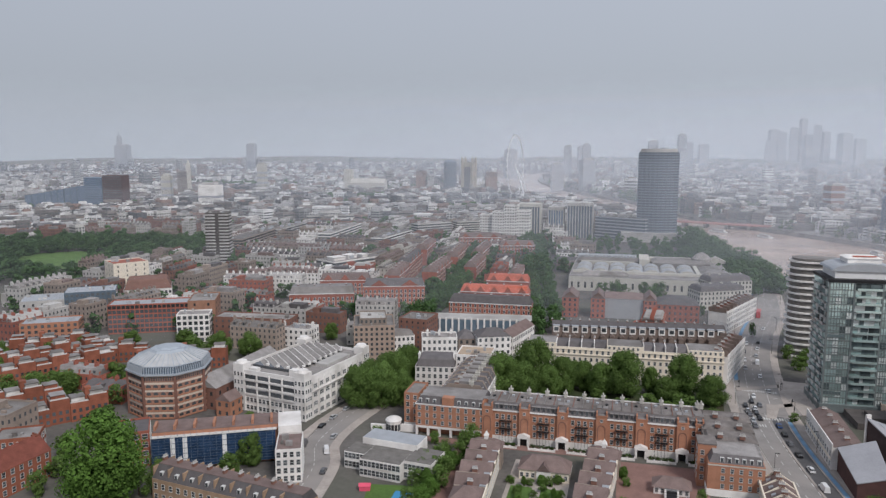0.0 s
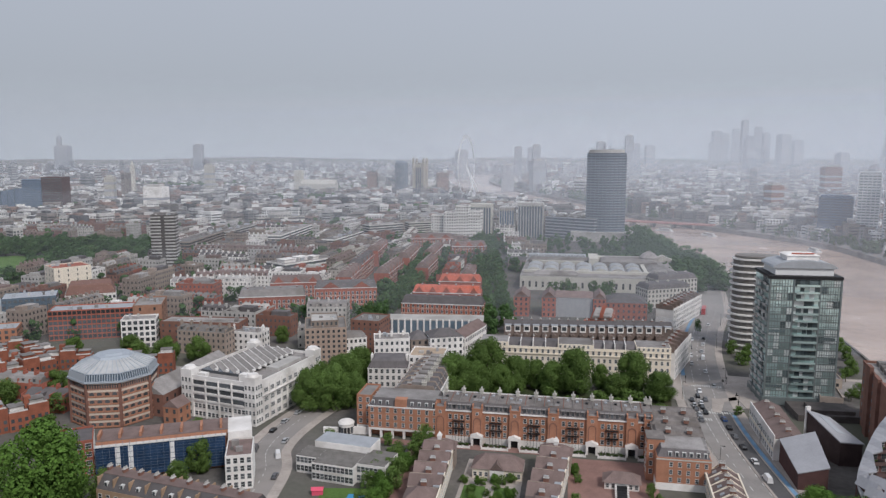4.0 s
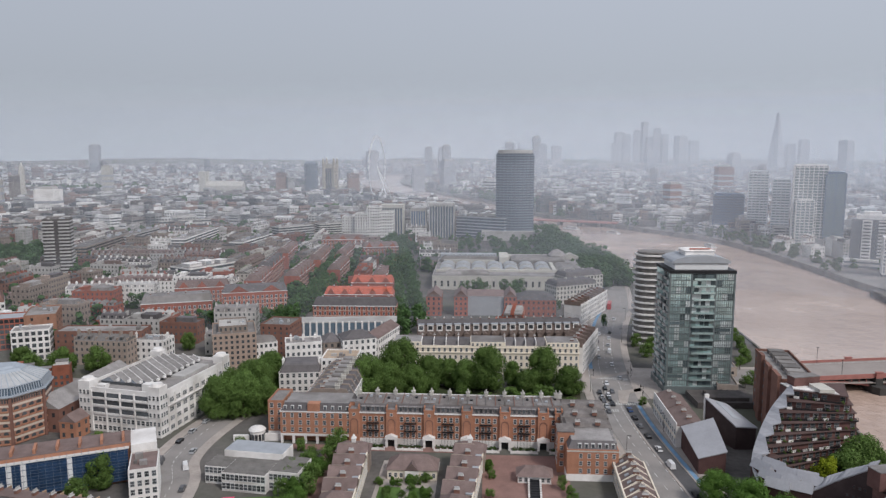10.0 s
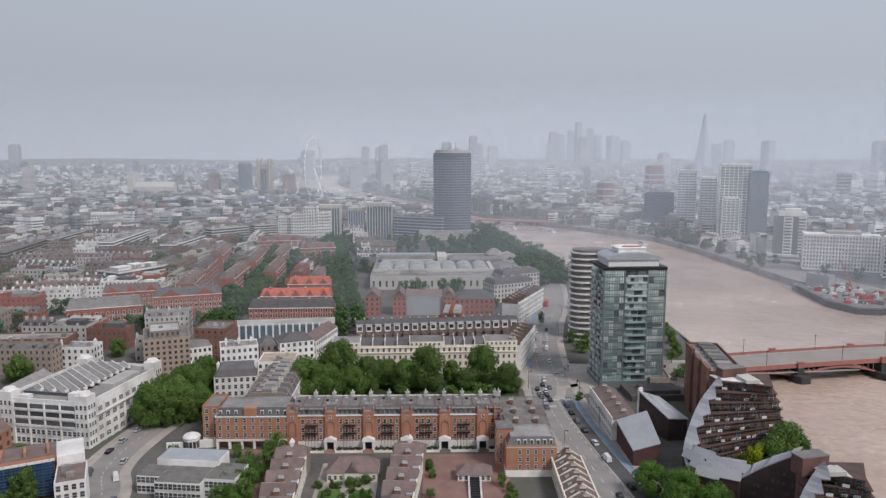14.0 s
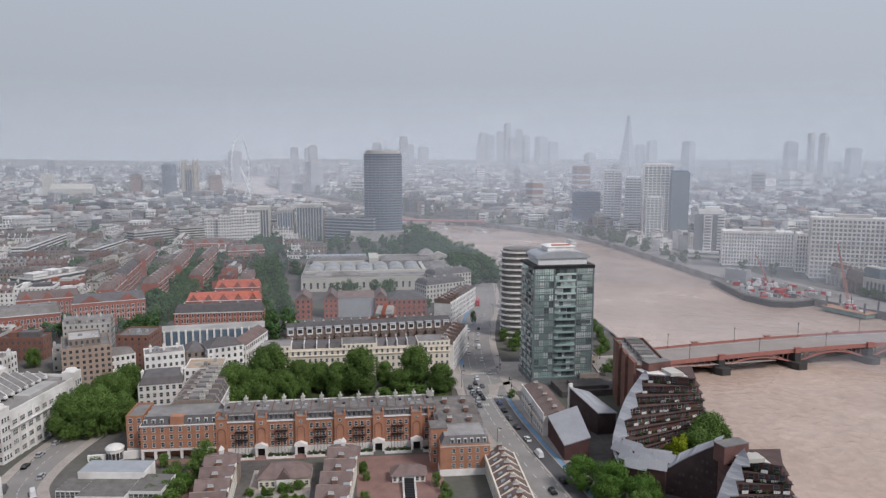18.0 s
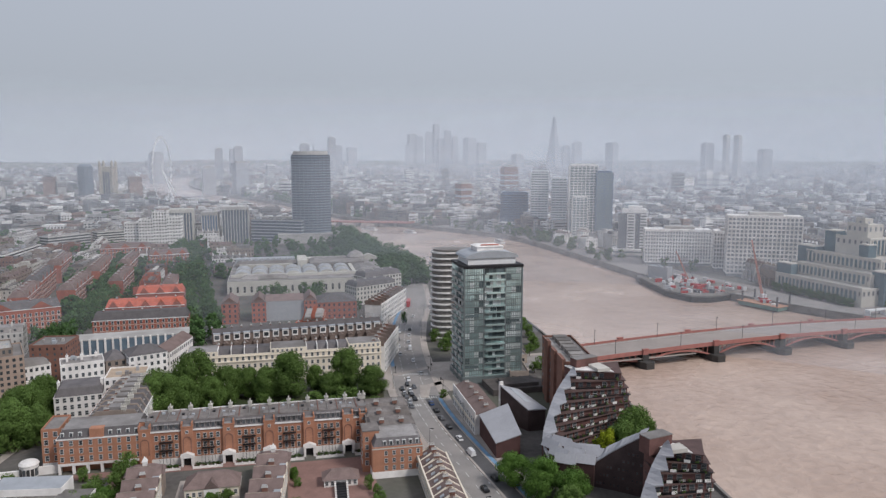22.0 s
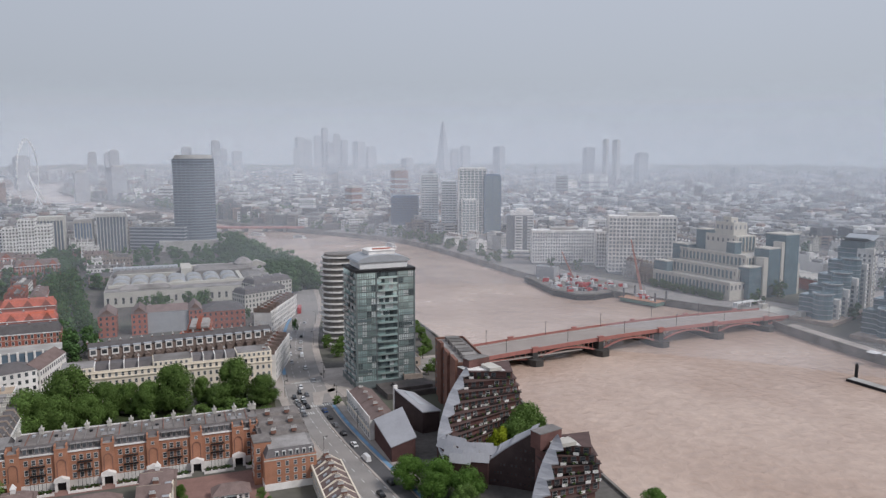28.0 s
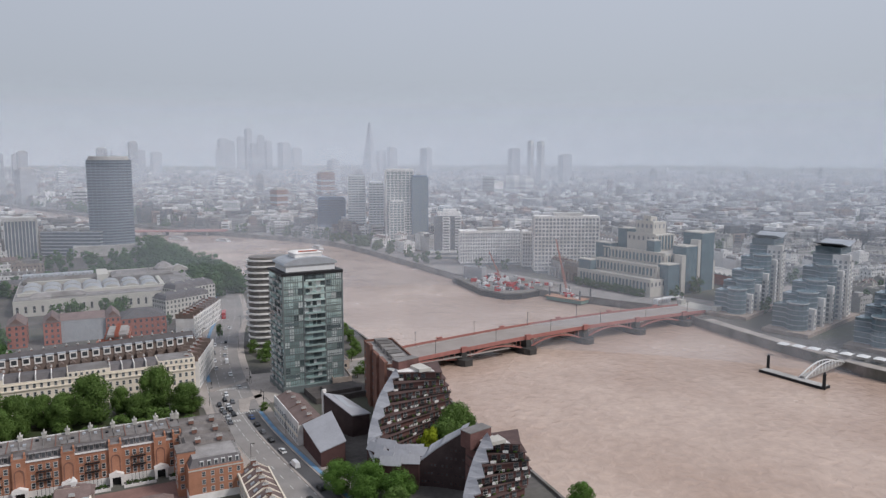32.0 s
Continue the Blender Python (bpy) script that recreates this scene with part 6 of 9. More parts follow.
for i, (x, y) in enumerate(((-3, 220), (0, 226), (2, 233), (4, 240), (7, 247), (9, 254), (-4, 226), (-1, 234), (1, 242), (-6, 215), (-10, 212), (12, 260))):
    tree(x, y, 6.5 + i % 3, 6.5 + i % 2, CROWNS_BRIGHT if i % 3 == 0 else CROWNS, "bushy green tree beside the school wall", "school trees")
for i, (x, y) in enumerate(((-186, 316), (-178, 326), (-167, 334), (-212, 342), (-206, 336), (-140, 306), (-174, 268), (-168, 262), (-135, 284), (-196, 322), (-200, 300), (-150, 330), (-120, 330), (-205, 378), (-190, 384), (-225, 366), (-165, 372), (-96, 222), (-90, 226), (-66, 244), (-128, 236), (-134, 250), (-176, 246), (-182, 252))):
    tree(x, y, 7 + i % 4 * 1.5, 9 + i % 3 * 1.5, CROWNS, "dark green garden tree between the estate rows", "garden trees")
# ---- north side of the square and beyond ----
BRICK_SOOT = mat("sooty_brick", (0.20, 0.155, 0.135), 0.9, 0.3, 0.3, 3.0, bump=0.3)


def cream_terrace():
    t = thing("cream_terrace", 43, 349.5, -13, "long cream stucco terrace with slate roof facing the garden", "terrace")
    claim(43, 349.5, -13, 92, 14)
    L, D, H = 91, 13, 13.4
    part("wall", Geo().box(0, L, 0, D, 0, H), CREAM, t)
    part("cornice", Geo().box(-0.3, L + 0.3, -0.5, 0, 10.6, 11.1).box(-0.2, L + 0.2, -0.3, 0, H - 0.3, H + 0.1), CREAM, t)
    part("parapet", Geo().box(0, L, 0, 0.4, H, H + 0.9), CREAM, t)
    for x0, x1 in ((0, 14), (38, 55), (L - 16, L)):
        part("attic_block", Geo().box(x0, x1, 0.1, D, H, H + 2.6), CREAM, t, "raised cream attic block")
        part("attic_roof", Geo().box(x0 + 0.4, x1 - 0.4, 0.6, D - 0.4, H + 2.6, H + 2.8), LEAD, t)
        for k in range(int((x1 - x0) / 2.2)):
            piece("window", window_mesh(0.9, 1.1), t, pose(x0 + 1.2 + 2.2 * k, 0.08, H + 0.9))
    for x0, x1 in ((14, 38), (55, L - 16)):
        n = 4
        for i in range(n):
            a, b = x0 + (x1 - x0) * i / n, x0 + (x1 - x0) * (i + 1) / n
            part("roof", Geo().frustum([(a + 0.15, 0.8), (b - 0.15, 0.8), (b - 0.15, D), (a + 0.15, D)], [(a + 0.15, 4.4), (b - 0.15, 4.4), (b - 0.15, D - 3), (a + 0.15, D - 3)], H, H + 2.8), SLATE, t)
            part("party_wall", Geo().box(a - 0.2, a + 0.2, 0.5, D, H, H + 3.4), STUCCO, t)
            piece("chimney", POTS, t, pose(a, D - 3.5, H + 2.6, 0, 0, 90))
    windows(t, 0, 0, 0, L, [1.0, 4.2, 7.6, 11.3], 34, 1.0, 1.7)
    windows(t, L, 0, 90, D, [1.0, 4.2, 7.6, 11.3], 4, 1.0, 1.7)
    # rear extensions with brown roofs
    for i in range(14):
        x, y = by(43, 349.5, -13, 4 + 6.3 * i, 13.2)
        q = solid("rear_wing", Geo().box(0, 4.2, 0, 8, 0, 8.5).gable(-0.2, 4.4, 0, 8.2, 8.5, 10, "y"), BRICK_SOOT, x, y, -13, "sooty brick rear extension behind the cream terrace", "house", "rear extensions")


cream_terrace()


def road_terrace(x, y, turn, L, D, H, n, label):
    t = thing("road_terrace", x, y, turn, label, "terrace")
    claim(x, y, turn, L, D)
    part("wall", Geo().box(0, L, 0, D, 0, H), STUCCO, t)
    part("parapet", Geo().box(0, L, 0, 0.4, H, H + 0.8), STUCCO, t)
    for i in range(n):
        a, b = L * i / n, L * (i + 1) / n
        part("roof", Geo().gable(a + 0.2, b - 0.2, 0.6, D, H, H + 2.4, "x"), SLATE_PINK, t)
        part("party_wall", Geo().box(a - 0.2, a + 0.2, 0.4, D, H, H + 2.8), BRICK_SOOT, t)
        piece("chimney", POTS, t, pose(a, D * 0.5, H + 2.2, 0, 0, 90))
    windows(t, 0, 0, 0, L, [1.0, 4.2, 7.4, 10.3], n * 2, 1.0, 1.7)


# these face the curving road
road_terrace(134, 330, 57, 40, 11, 13.4, 6, "white stucco terrace along the curving road")
road_terrace(170, 424, 50, 56, 11, 12.6, 9, "white stucco terrace with brown roofs along the curving road")


def back_terrace():
    t = thing("back_terrace", 62, 394, -8, "sooty brick terrace with white rear galleries", "terrace")
    claim(62, 394, -8, 92, 12)
    L, D, H = 92, 11, 12
    part("wall", Geo().box(0, L, 0, D, 0, H), BRICK_SOOT, t)
    part("roof", Geo().gable(0, L, 0.6, D, H + 0.6, H + 2.6, "x"), SLATE, t)
    for i in range(18):
        x = L * i / 18
        part("rear_bay", Geo().box(x + 0.4, x + 2.8, -4.2, 0, 0, 8.2).gable(x + 0.3, x + 2.9, -4.4, 0, 8.2, 9.2, "y"), BRICK_SOOT, t)
        part("white_gallery", Geo().box(x + 0.6, x + 3.9, -0.5, 0.9, H - 2.8, H + 0.9), STUCCO, t, "white rendered attic bay")
        part("gallery_roof", Geo().box(x + 0.4, x + 4.1, -0.6, 3.0, H + 0.9, H + 1.1), ZINC, t)
        part("gallery_window", Geo().box(x + 1.1, x + 3.4, -0.6, 0, H - 1.9, H + 0.2), GLASS_DARK, t)
        piece("chimney", POTS, t, pose(x, D * 0.6, H + 1.8, 0, 0, 90))
    windows(t, 0, 0, 0, L, [4.2], 18, 1.0, 1.7)


back_terrace()
# white houses west of the garden
block("corner_mansard", -11, 321, -6, 18, 15, 12, STUCCO, "mansard", SLATE, 4, 7, "white stucco corner house with slate mansard", "house", single=True, chimneys=2)
block("tan_roof_house", 7.5, 326, -12, 16, 16, 15.5, STUCCO, "flat", mat("tan_roof", (0.42, 0.33, 0.25), 0.9), 5, 6, "white stucco house with flat tan roof", "house")
block("white_terrace", -9, 361, 2, 18, 12, 14, STUCCO, "flat", FELT, 4, 7, "white stucco houses with attic terraces", "houses", single=True, chimneys=3)
block("stock_house", 9.5, 361, 5, 9, 12, 14, BRICK_STOCK, "hip", SLATE, 4, 3, "stock brick house between white terraces", "house", single=True)
block("white_corner", 19, 356, 8, 17, 14, 16, STUCCO, "hip", SLATE, 5, 6, "tall white stucco corner house with hipped slate roof", "house", single=True)
block("white_return", 37, 360, 62, 30, 10, 15, STUCCO, "gable", SLATE_PINK, 4, 12, "white stucco terrace along the side street", "terrace", sides="fl")
block("stepped_flats", -44, 367, 6, 21, 26, 18.5, mat("buff_brick", (0.36, 0.275, 0.225), 0.9, 0.2, 0.3, 3.0), "flat", FELT, 7, 8, "buff brick flats with stepped top storeys", "flats", wh=1.4)
x, y = by(-44, 367, 6, 3, 4)
block("stepped_attic", x, y, 6, 14, 18, 21.5, BRICK_STOCK, "flat", CONCRETE, 8, 6, "set-back brick attic of the stepped flats", "flats", ww=1.0)
block("red_stepped", -22, 386, -20, 16, 18, 18.5, BRICK_BROWN, "flat", FELT, 7, 5, "plain red-brown brick stepped flats", "flats", ww=0.9, wh=1.2)
block("blue_white_house", -27, 377, 12, 14, 9, 11, STUCCO, "mansard", LEAD, 3, 6, "pale blue-white house with small attic gables", "house", single=True, rise=2)


def ribbed_hall():
    t = thing("ribbed_hall", -4, 418, -8, "long low hall with blue glazing and white ribs", "hall")
    claim(-4, 418, -8, 58, 14)
    part("wall", Geo().box(0, 57, 0, 14, 0, 11), GLASS_BLUE, t)
    for i in range(16):
        part("rib", Geo().box(3.7 * i, 3.7 * i + 1.0, -0.6, 0, 0, 11.8), STUCCO, t, "white vertical rib")
    part("roof", Geo().box(-0.2, 57.2, 0, 14.2, 11, 11.5), CONCRETE, t)


ribbed_hall()


def red_mansions(x, y, turn, L, D, H, label, roof_mat, gables=0):
    t = thing("red_mansions", x, y, turn, label, "mansion block", "red mansion blocks")
    claim(x, y, turn, L, D)
    part("wall", Geo().box(0, L, 0, D, 0, H), BRICK_RED, t)
    part("cornice", Geo().box(-0.2, L + 0.2, -0.35, 0, H - 0.4, H), STUCCO, t)
    part("roof", Geo().frustum([(0, 0), (L, 0), (L, D), (0, D)], [(1.5, 3.2), (L - 1.5, 3.2), (L - 1.5, D - 3.2), (1.5, D - 3.2)], H, H + 4), roof_mat, t)
    for i in range(gables):
        a = L * (i + 0.2) / gables
        b = L * (i + 0.8) / gables
        part("gable", Geo().gable(a, b, -0.3, D * 0.5, H, H + 4.2, "y", 0, 1), [roof_mat, BRICK_RED], t)
    for i in range(max(3, int(L / 10))):
        piece("chimney", POTS, t, pose(L * (i + 0.5) / max(3, int(L / 10)), D * 0.5, H + 3.4, 0, 0, 90))
    n = int(L / 3)
    for z in range(int(H / 3.2)):
        q = Geo()
        strip(q, 0, 0, 0, L, 3.2 * z + 0.6, n, 1.45, 2.2, 0.03, 1)
        strip(q, L, 0, 90, D, 3.2 * z + 0.6, 3, 1.45, 2.2, 0.03, 1)
        strip(q, 0, 0, 0, L, 3.2 * z + 0.8, n, 1.05, 1.8, 0.07)
        strip(q, L, 0, 90, D, 3.2 * z + 0.8, 3, 1.05, 1.8, 0.07)
        part("glazing", q, [GLASS_DARK, FRAME], t, kind="stuff")
    for z in range(1, int(H / 3.2)):
        part("stone_band", Geo().box(-0.05, L + 0.05, -0.1, 0, 3.2 * z + 0.1, 3.2 * z + 0.35), BAND_STONE, t)


red_mansions(6, 456, -13, 52, 12, 13, "red brick mansion block with dark slate roof", SLATE)
red_mansions(14, 486, -13, 46, 12, 14, "red brick mansions with bright orange tile gables", TILE_RED, 5)
red_mansions(34, 520, -12, 30, 13, 15, "red brick mansions with orange tile roof and gables", TILE_RED, 3)
red_mansions(-52, 497, 4, 42, 13, 15, "red brick mansion block beside the avenue", SLATE, 2)
red_mansions(-98, 470, 6, 42, 18, 15, "red brick block with grey attic and white cornice", LEAD)
red_mansions(-2, 560, 78, 60, 12, 14, "pale red brick mansions along the avenue", SLATE_PINK, 5)
red_mansions(16, 640, 80, 70, 12, 14, "pale red brick mansions along the avenue", SLATE_PINK, 5)
red_mansions(64, 560, 80, 30, 11, 12, "red brick mansions by the tree avenue", SLATE_PINK, 3)
red_mansions(58, 700, 0, 34, 14, 16, "red brick mansions behind the avenue trees", SLATE_PINK, 3)
red_mansions(20, 760, -5, 44, 14, 17, "pale red mansions at the end of the avenue", SLATE_PINK, 3)
red_mansions(30, 590, 78, 54, 11, 13, "pale red brick mansions with small gables behind the avenue", SLATE_PINK, 5)
red_mansions(40, 672, 78, 60, 11, 13, "pale red brick mansions with small gables behind the avenue", SLATE_PINK, 5)
red_mansions(-30, 545, 82, 46, 12, 14, "red brick mansions with stepped gables along the avenue", SLATE_PINK, 4)
red_mansions(-24, 600, 82, 60, 12, 15, "red brick mansions with stepped gables along the avenue", SLATE, 4)
red_mansions(-12, 680, 82, 60, 12, 15, "pale red brick mansions along the avenue", SLATE_PINK, 4)
red_mansions(-86, 520, 4, 36, 13, 15, "red brick mansion block with tall chimneys", SLATE_PINK, 3)
# two avenues of plane trees, and the gardens between
for pts, wide, rows in (([(-16, 430), (-4, 480), (10, 540), (24, 610), (34, 690), (44, 780)], 7, 2), ([(64, 425), (70, 480), (76, 545), (84, 620), (92, 700), (104, 800), (112, 850)], 11, 2)):
    for i in range(len(pts) - 1):
        steps = int(math.dist(pts[i], pts[i + 1]) / 11.5)
        for k in range(steps):
            f = k / steps
            cx, cy = pts[i][0] + f * (pts[i + 1][0] - pts[i][0]), pts[i][1] + f * (pts[i + 1][1] - pts[i][1])
            for q in range(rows):
                px, py = cx + (q - (rows - 1) / 2) * wide + tree_dice.uniform(-1.6, 1.6), cy + tree_dice.uniform(-3, 3)
                if cy > 590:
                    RIVER_SPOTS.append((px, py))
                    continue
                tree(px, py, tree_dice.uniform(11, 15), tree_dice.uniform(11, 14), CROWNS_DARK, "green plane tree in a close-planted avenue", "avenue trees")
            FOOT.append((cx, cy, wide * rows * 0.6))
for x, y in ((50, 540), (58, 560), (46, 560), (56, 600), (60, 640), (64, 690), (70, 740), (62, 780), (78, 800), (-40, 470), (-30, 462), (-22, 470), (118, 520), (130, 534), (150, 530), (165, 540), (215, 560), (228, 585), (236, 610), (240, 640), (150, 670), (170, 668), (200, 662), (226, 655)):
    tree(x, y, tree_dice.uniform(10, 14), tree_dice.uniform(10, 14), CROWNS_DARK, "dark green tree between the mansion blocks", "avenue trees")
# brick pavilions and halls east of the avenue
for x, y, w in ((80, 470, 10), (98, 466, 9), (130, 458, 8)):
    block("gabled_pavilion", x, y, -14, w, 20, 13, BRICK_RED, "cross", SLATE_PINK, 4, 3, "red brick gabled pavilion with stone trim", "building", rise=4)
block("sheeted_block", 107, 466, -14, 24, 18, 13, mat("grey_sheeting", (0.35, 0.36, 0.38), 0.7, 0.15), "gable", SLATE_PINK, 1, 1, "block hidden by grey scaffold sheeting", "building", sides="", rise=3)
block("slate_school", 138, 457, -14, 26, 22, 11, BRICK_RED, "hip", SLATE, 3, 8, "red brick school wing with grey hipped roof", "school", rise=4)
block("stone_block", 176, 486, 12, 34, 16, 13, STONE, "mansard", SLATE, 4, 12, "grey stone block with tall windows", "building", rise=3, chimneys=4)
block("stone_block", 196, 522, 12, 34, 16, 13, STONE, "mansard", SLATE, 4, 12, "grey stone block with tall windows", "building", rise=3, chimneys=4)
for x, y, h in ((128, 505, 15), (150, 503, 15), (90, 485, 7), (182, 416, 9), (172, 470, 8), (208, 505, 10)):
    tree(x, y, h, h * 0.95 if h > 9 else 5, CROWNS_DARK, "round dark tree beside the brick pavilions", "garden trees")


VAULT_GLASS = mat("dusty_roof_glazing", (0.36, 0.37, 0.39), 0.35, 0.25, 0.3, 2.0)


def gallery():
    t = thing("stone_gallery", 100, 560, -14, "large pale stone gallery with glazed vaulted roofs and a dome", "gallery")
    claim(100, 560, -14, 125, 95)
    part("wall", Geo().box(0, 122, 0, 95, 0, 11), STONE, t)
    part("roof", Geo().box(0.5, 121.5, 0.5, 94.5, 11, 11.3), LEAD, t)
    me = Geo()
    for i in range(6):
        a0, a1 = math.pi * i / 6, math.pi * (i + 1) / 6
        p = [(6 - 6 * math.cos(a0), 3.4 * math.sin(a0)), (6 - 6 * math.cos(a1), 3.4 * math.sin(a1))]
        me.face([(p[0][0], 0, p[0][1]), (p[1][0], 0, p[1][1]), (p[1][0], 15, p[1][1]), (p[0][0], 15, p[0][1])])
        me.face([(p[0][0], 0, 0), (p[1][0], 0, 0), (p[1][0], 0, p[1][1]), (p[0][0], 0, p[0][1])], 1)
    vault = me.mesh("roof_vault", [VAULT_GLASS, STONE])
    for r_ in range(2):
        for i in range(7):
            piece("roof_vault", vault, t, pose(4 + 13.2 * i, 22 + 19 * r_, 11.3))
    for x0, x1, y0, y1, h in ((3, 60, 66, 80, 15), (64, 110, 60, 84, 15.5), (10, 45, 4, 16, 13), (100, 118, 20, 56, 13.5)):
        part("roof_range", Geo().box(x0, x1, y0, y1, 11, h - 1).hip(x0, x1, y0, y1, h - 1, h + 1.2, 4), LEAD if x0 > 50 else FELT, t)
    for x0, x1, y0, y1, h, m_ in ((6, 50, 62, 68, 14, STONE), (2, 52, 84, 94, 16, ZINC), (56, 98, 86, 94, 15, STONE), (2, 118, 17, 20, 13.2, STONE), (96, 99, 20, 60, 13.2, STONE), (54, 62, 60, 92, 17, STONE), (50, 56, 18, 60, 13, ZINC)):
        part("parapet_range", Geo().box(x0, x1, y0, y1, 11, h), m_, t)
    for i in range(9):
        part("roof_lantern", Geo().box(8 + 5.0 * i, 11.5 + 5.0 * i, 70, 76, 15, 17.2).gable(8 + 5.0 * i, 11.5 + 5.0 * i, 70, 76, 17.2, 18.4, "y"), VAULT_GLASS, t)
    for i in range(8):
        part("portico_column", Geo().cyl(112 + 1.6 * i, 97, 0, 11, 0.6, 8), STONE, t)
    part("portico_pediment", Geo().box(110, 126, 92, 99, 11, 13).gable(110, 126, 92, 99, 13, 16.5, "y"), STONE, t)
    part("dome", Geo().cyl(104, 72, 15, 18, 8, 14).cyl(104, 72, 18, 21, 8, 14, 5).cyl(104, 72, 21, 23, 5, 14, 1), LEAD, t, "grey lead dome")
    for z in (2.5,):
        windows(t, 0, 0, 0, 122, [z], 24, 1.6, 4.5)


gallery()


# the garden square under its trees
# darker copy of the lawn: the trees' shade is put into its colour
SHADE_LAWN = mat("worn_lawn_with_tree_shade", (0.045, 0.07, 0.025), 0.95, 0.4, 0.15, 1.0, dirt=(0.07, 0.058, 0.04))
solid("square_lawn", Geo().prism([(20, 307), (116, 286), (124, 308), (36, 333)], 0, 0.1), SHADE_LAWN, 0, 0, 0, "worn lawn of the garden square with tree shade in its colour", "lawn", kind="structure")
shrub_dice = random.Random(9)
for i in range(34):
    f, e = shrub_dice.random(), shrub_dice.choice((0.06, 0.1, 0.5, 0.9, 0.94))
    x = (20 + 96 * f) * (1 - e) + (36 + 88 * f) * e
    y = (307 - 21 * f) * (1 - e) + (333 - 25 * f) * e
    tree(x, y, shrub_dice.uniform(3, 6), shrub_dice.uniform(5, 9), CROWNS, "dense green shrub in the garden square", "square shrubs")
# ---- vehicles ----
CAR_PAINT = {k: mat("car_paint_" + k, c, 0.3, 0.05, metal=0.2) for k, c in
             (("white", (0.75, 0.75, 0.76)), ("black", (0.015, 0.015, 0.018)), ("silver", (0.42, 0.43, 0.45)), ("blue", (0.04, 0.08, 0.2)), ("red", (0.45, 0.03, 0.03)), ("grey", (0.12, 0.12, 0.13)))}
TYRE = mat("tyre_rubber", (0.02, 0.02, 0.02), 0.9)


def wheel_mesh():
    g = Geo()
    n = 12
    for i in range(n):
        a, b = 2 * math.pi * i / n, 2 * math.pi * (i + 1) / n
        p, q = (0.33 * math.cos(a), 0.33 * math.sin(a)), (0.33 * math.cos(b), 0.33 * math.sin(b))
        g.face([(p[0], -0.1, p[1]), (q[0], -0.1, q[1]), (q[0], 0.1, q[1]), (p[0], 0.1, p[1])])
        g.face([(0, -0.1, 0), (q[0], -0.1, q[1]), (p[0], -0.1, p[1])])
        g.face([(0, 0.1, 0), (p[0], 0.1, p[1]), (q[0], 0.1, q[1])])
    return g.mesh("wheel", TYRE)


WHEEL = wheel_mesh()
BODIES = {}


def car(x, y, turn, paint, van=False):
    key = (paint, van)
    L, W = (5.4, 2.0) if van else (4.4, 1.8)
    if key not in BODIES:
        g = Geo().frustum([(-L / 2, -W / 2), (L / 2, -W / 2), (L / 2, W / 2), (-L / 2, W / 2)], [(-L / 2 + 0.15, -W / 2 + 0.08), (L / 2 - 0.2, -W / 2 + 0.08), (L / 2 - 0.2, W / 2 - 0.08), (-L / 2 + 0.15, W / 2 - 0.08)], 0.3, 0.9)
        c = Geo()
        h = 2.2 if van else 1.45
        f0, f1, b0, b1 = (1.9, 1.3, -2.6, -2.5) if van else (0.9, 0.3, -1.9, -1.4)
        c.frustum([(b0, -W / 2 + 0.1), (f0, -W / 2 + 0.1), (f0, W / 2 - 0.1), (b0, W / 2 - 0.1)], [(b1, -W / 2 + 0.3), (f1, -W / 2 + 0.3), (f1, W / 2 - 0.3), (b1, W / 2 - 0.3)], 0.9, h - 0.04, 0)
        rf = Geo().frustum([(b1, -W / 2 + 0.28), (f1, -W / 2 + 0.28), (f1, W / 2 - 0.28), (b1, W / 2 - 0.28)], [(b1 + 0.1, -W / 2 + 0.35), (f1 - 0.1, -W / 2 + 0.35), (f1 - 0.1, W / 2 - 0.35), (b1 + 0.1, W / 2 - 0.35)], h - 0.04, h)
        BODIES[key] = (g.mesh("body", CAR_PAINT[paint]), c.mesh("cabin", CAR_PAINT[paint] if van else GLASS_DARK), rf.mesh("car_roof", CAR_PAINT[paint]))
    t = thing("van" if van else "car", x, y, turn, ("%s panel van driving along the street" if van else "%s car standing in the street") % paint, "van" if van else "car", "street vehicles", 0.06)
    for nm, me in zip(("body", "cabin", "car_roof"), BODIES[key]):
        piece(nm, me, t, pose(0, 0, 0))
    for sx_ in (-L * 0.31, L * 0.31):
        for sy_ in (-W / 2 + 0.1, W / 2 - 0.1):
            piece("wheel", WHEEL, t, pose(sx_, sy_, 0.33))


def along(line, f, off):
    k = f * (len(line) - 1)
    i = min(int(k), len(line) - 2)
    a, b = Vector(line[i]), Vector(line[i + 1])
    d = (b - a).normalized()
    p = a + (b - a) * (k - i)
    return p.x - d.y * off, p.y + d.x * off, math.degrees(math.atan2(d.y, d.x))


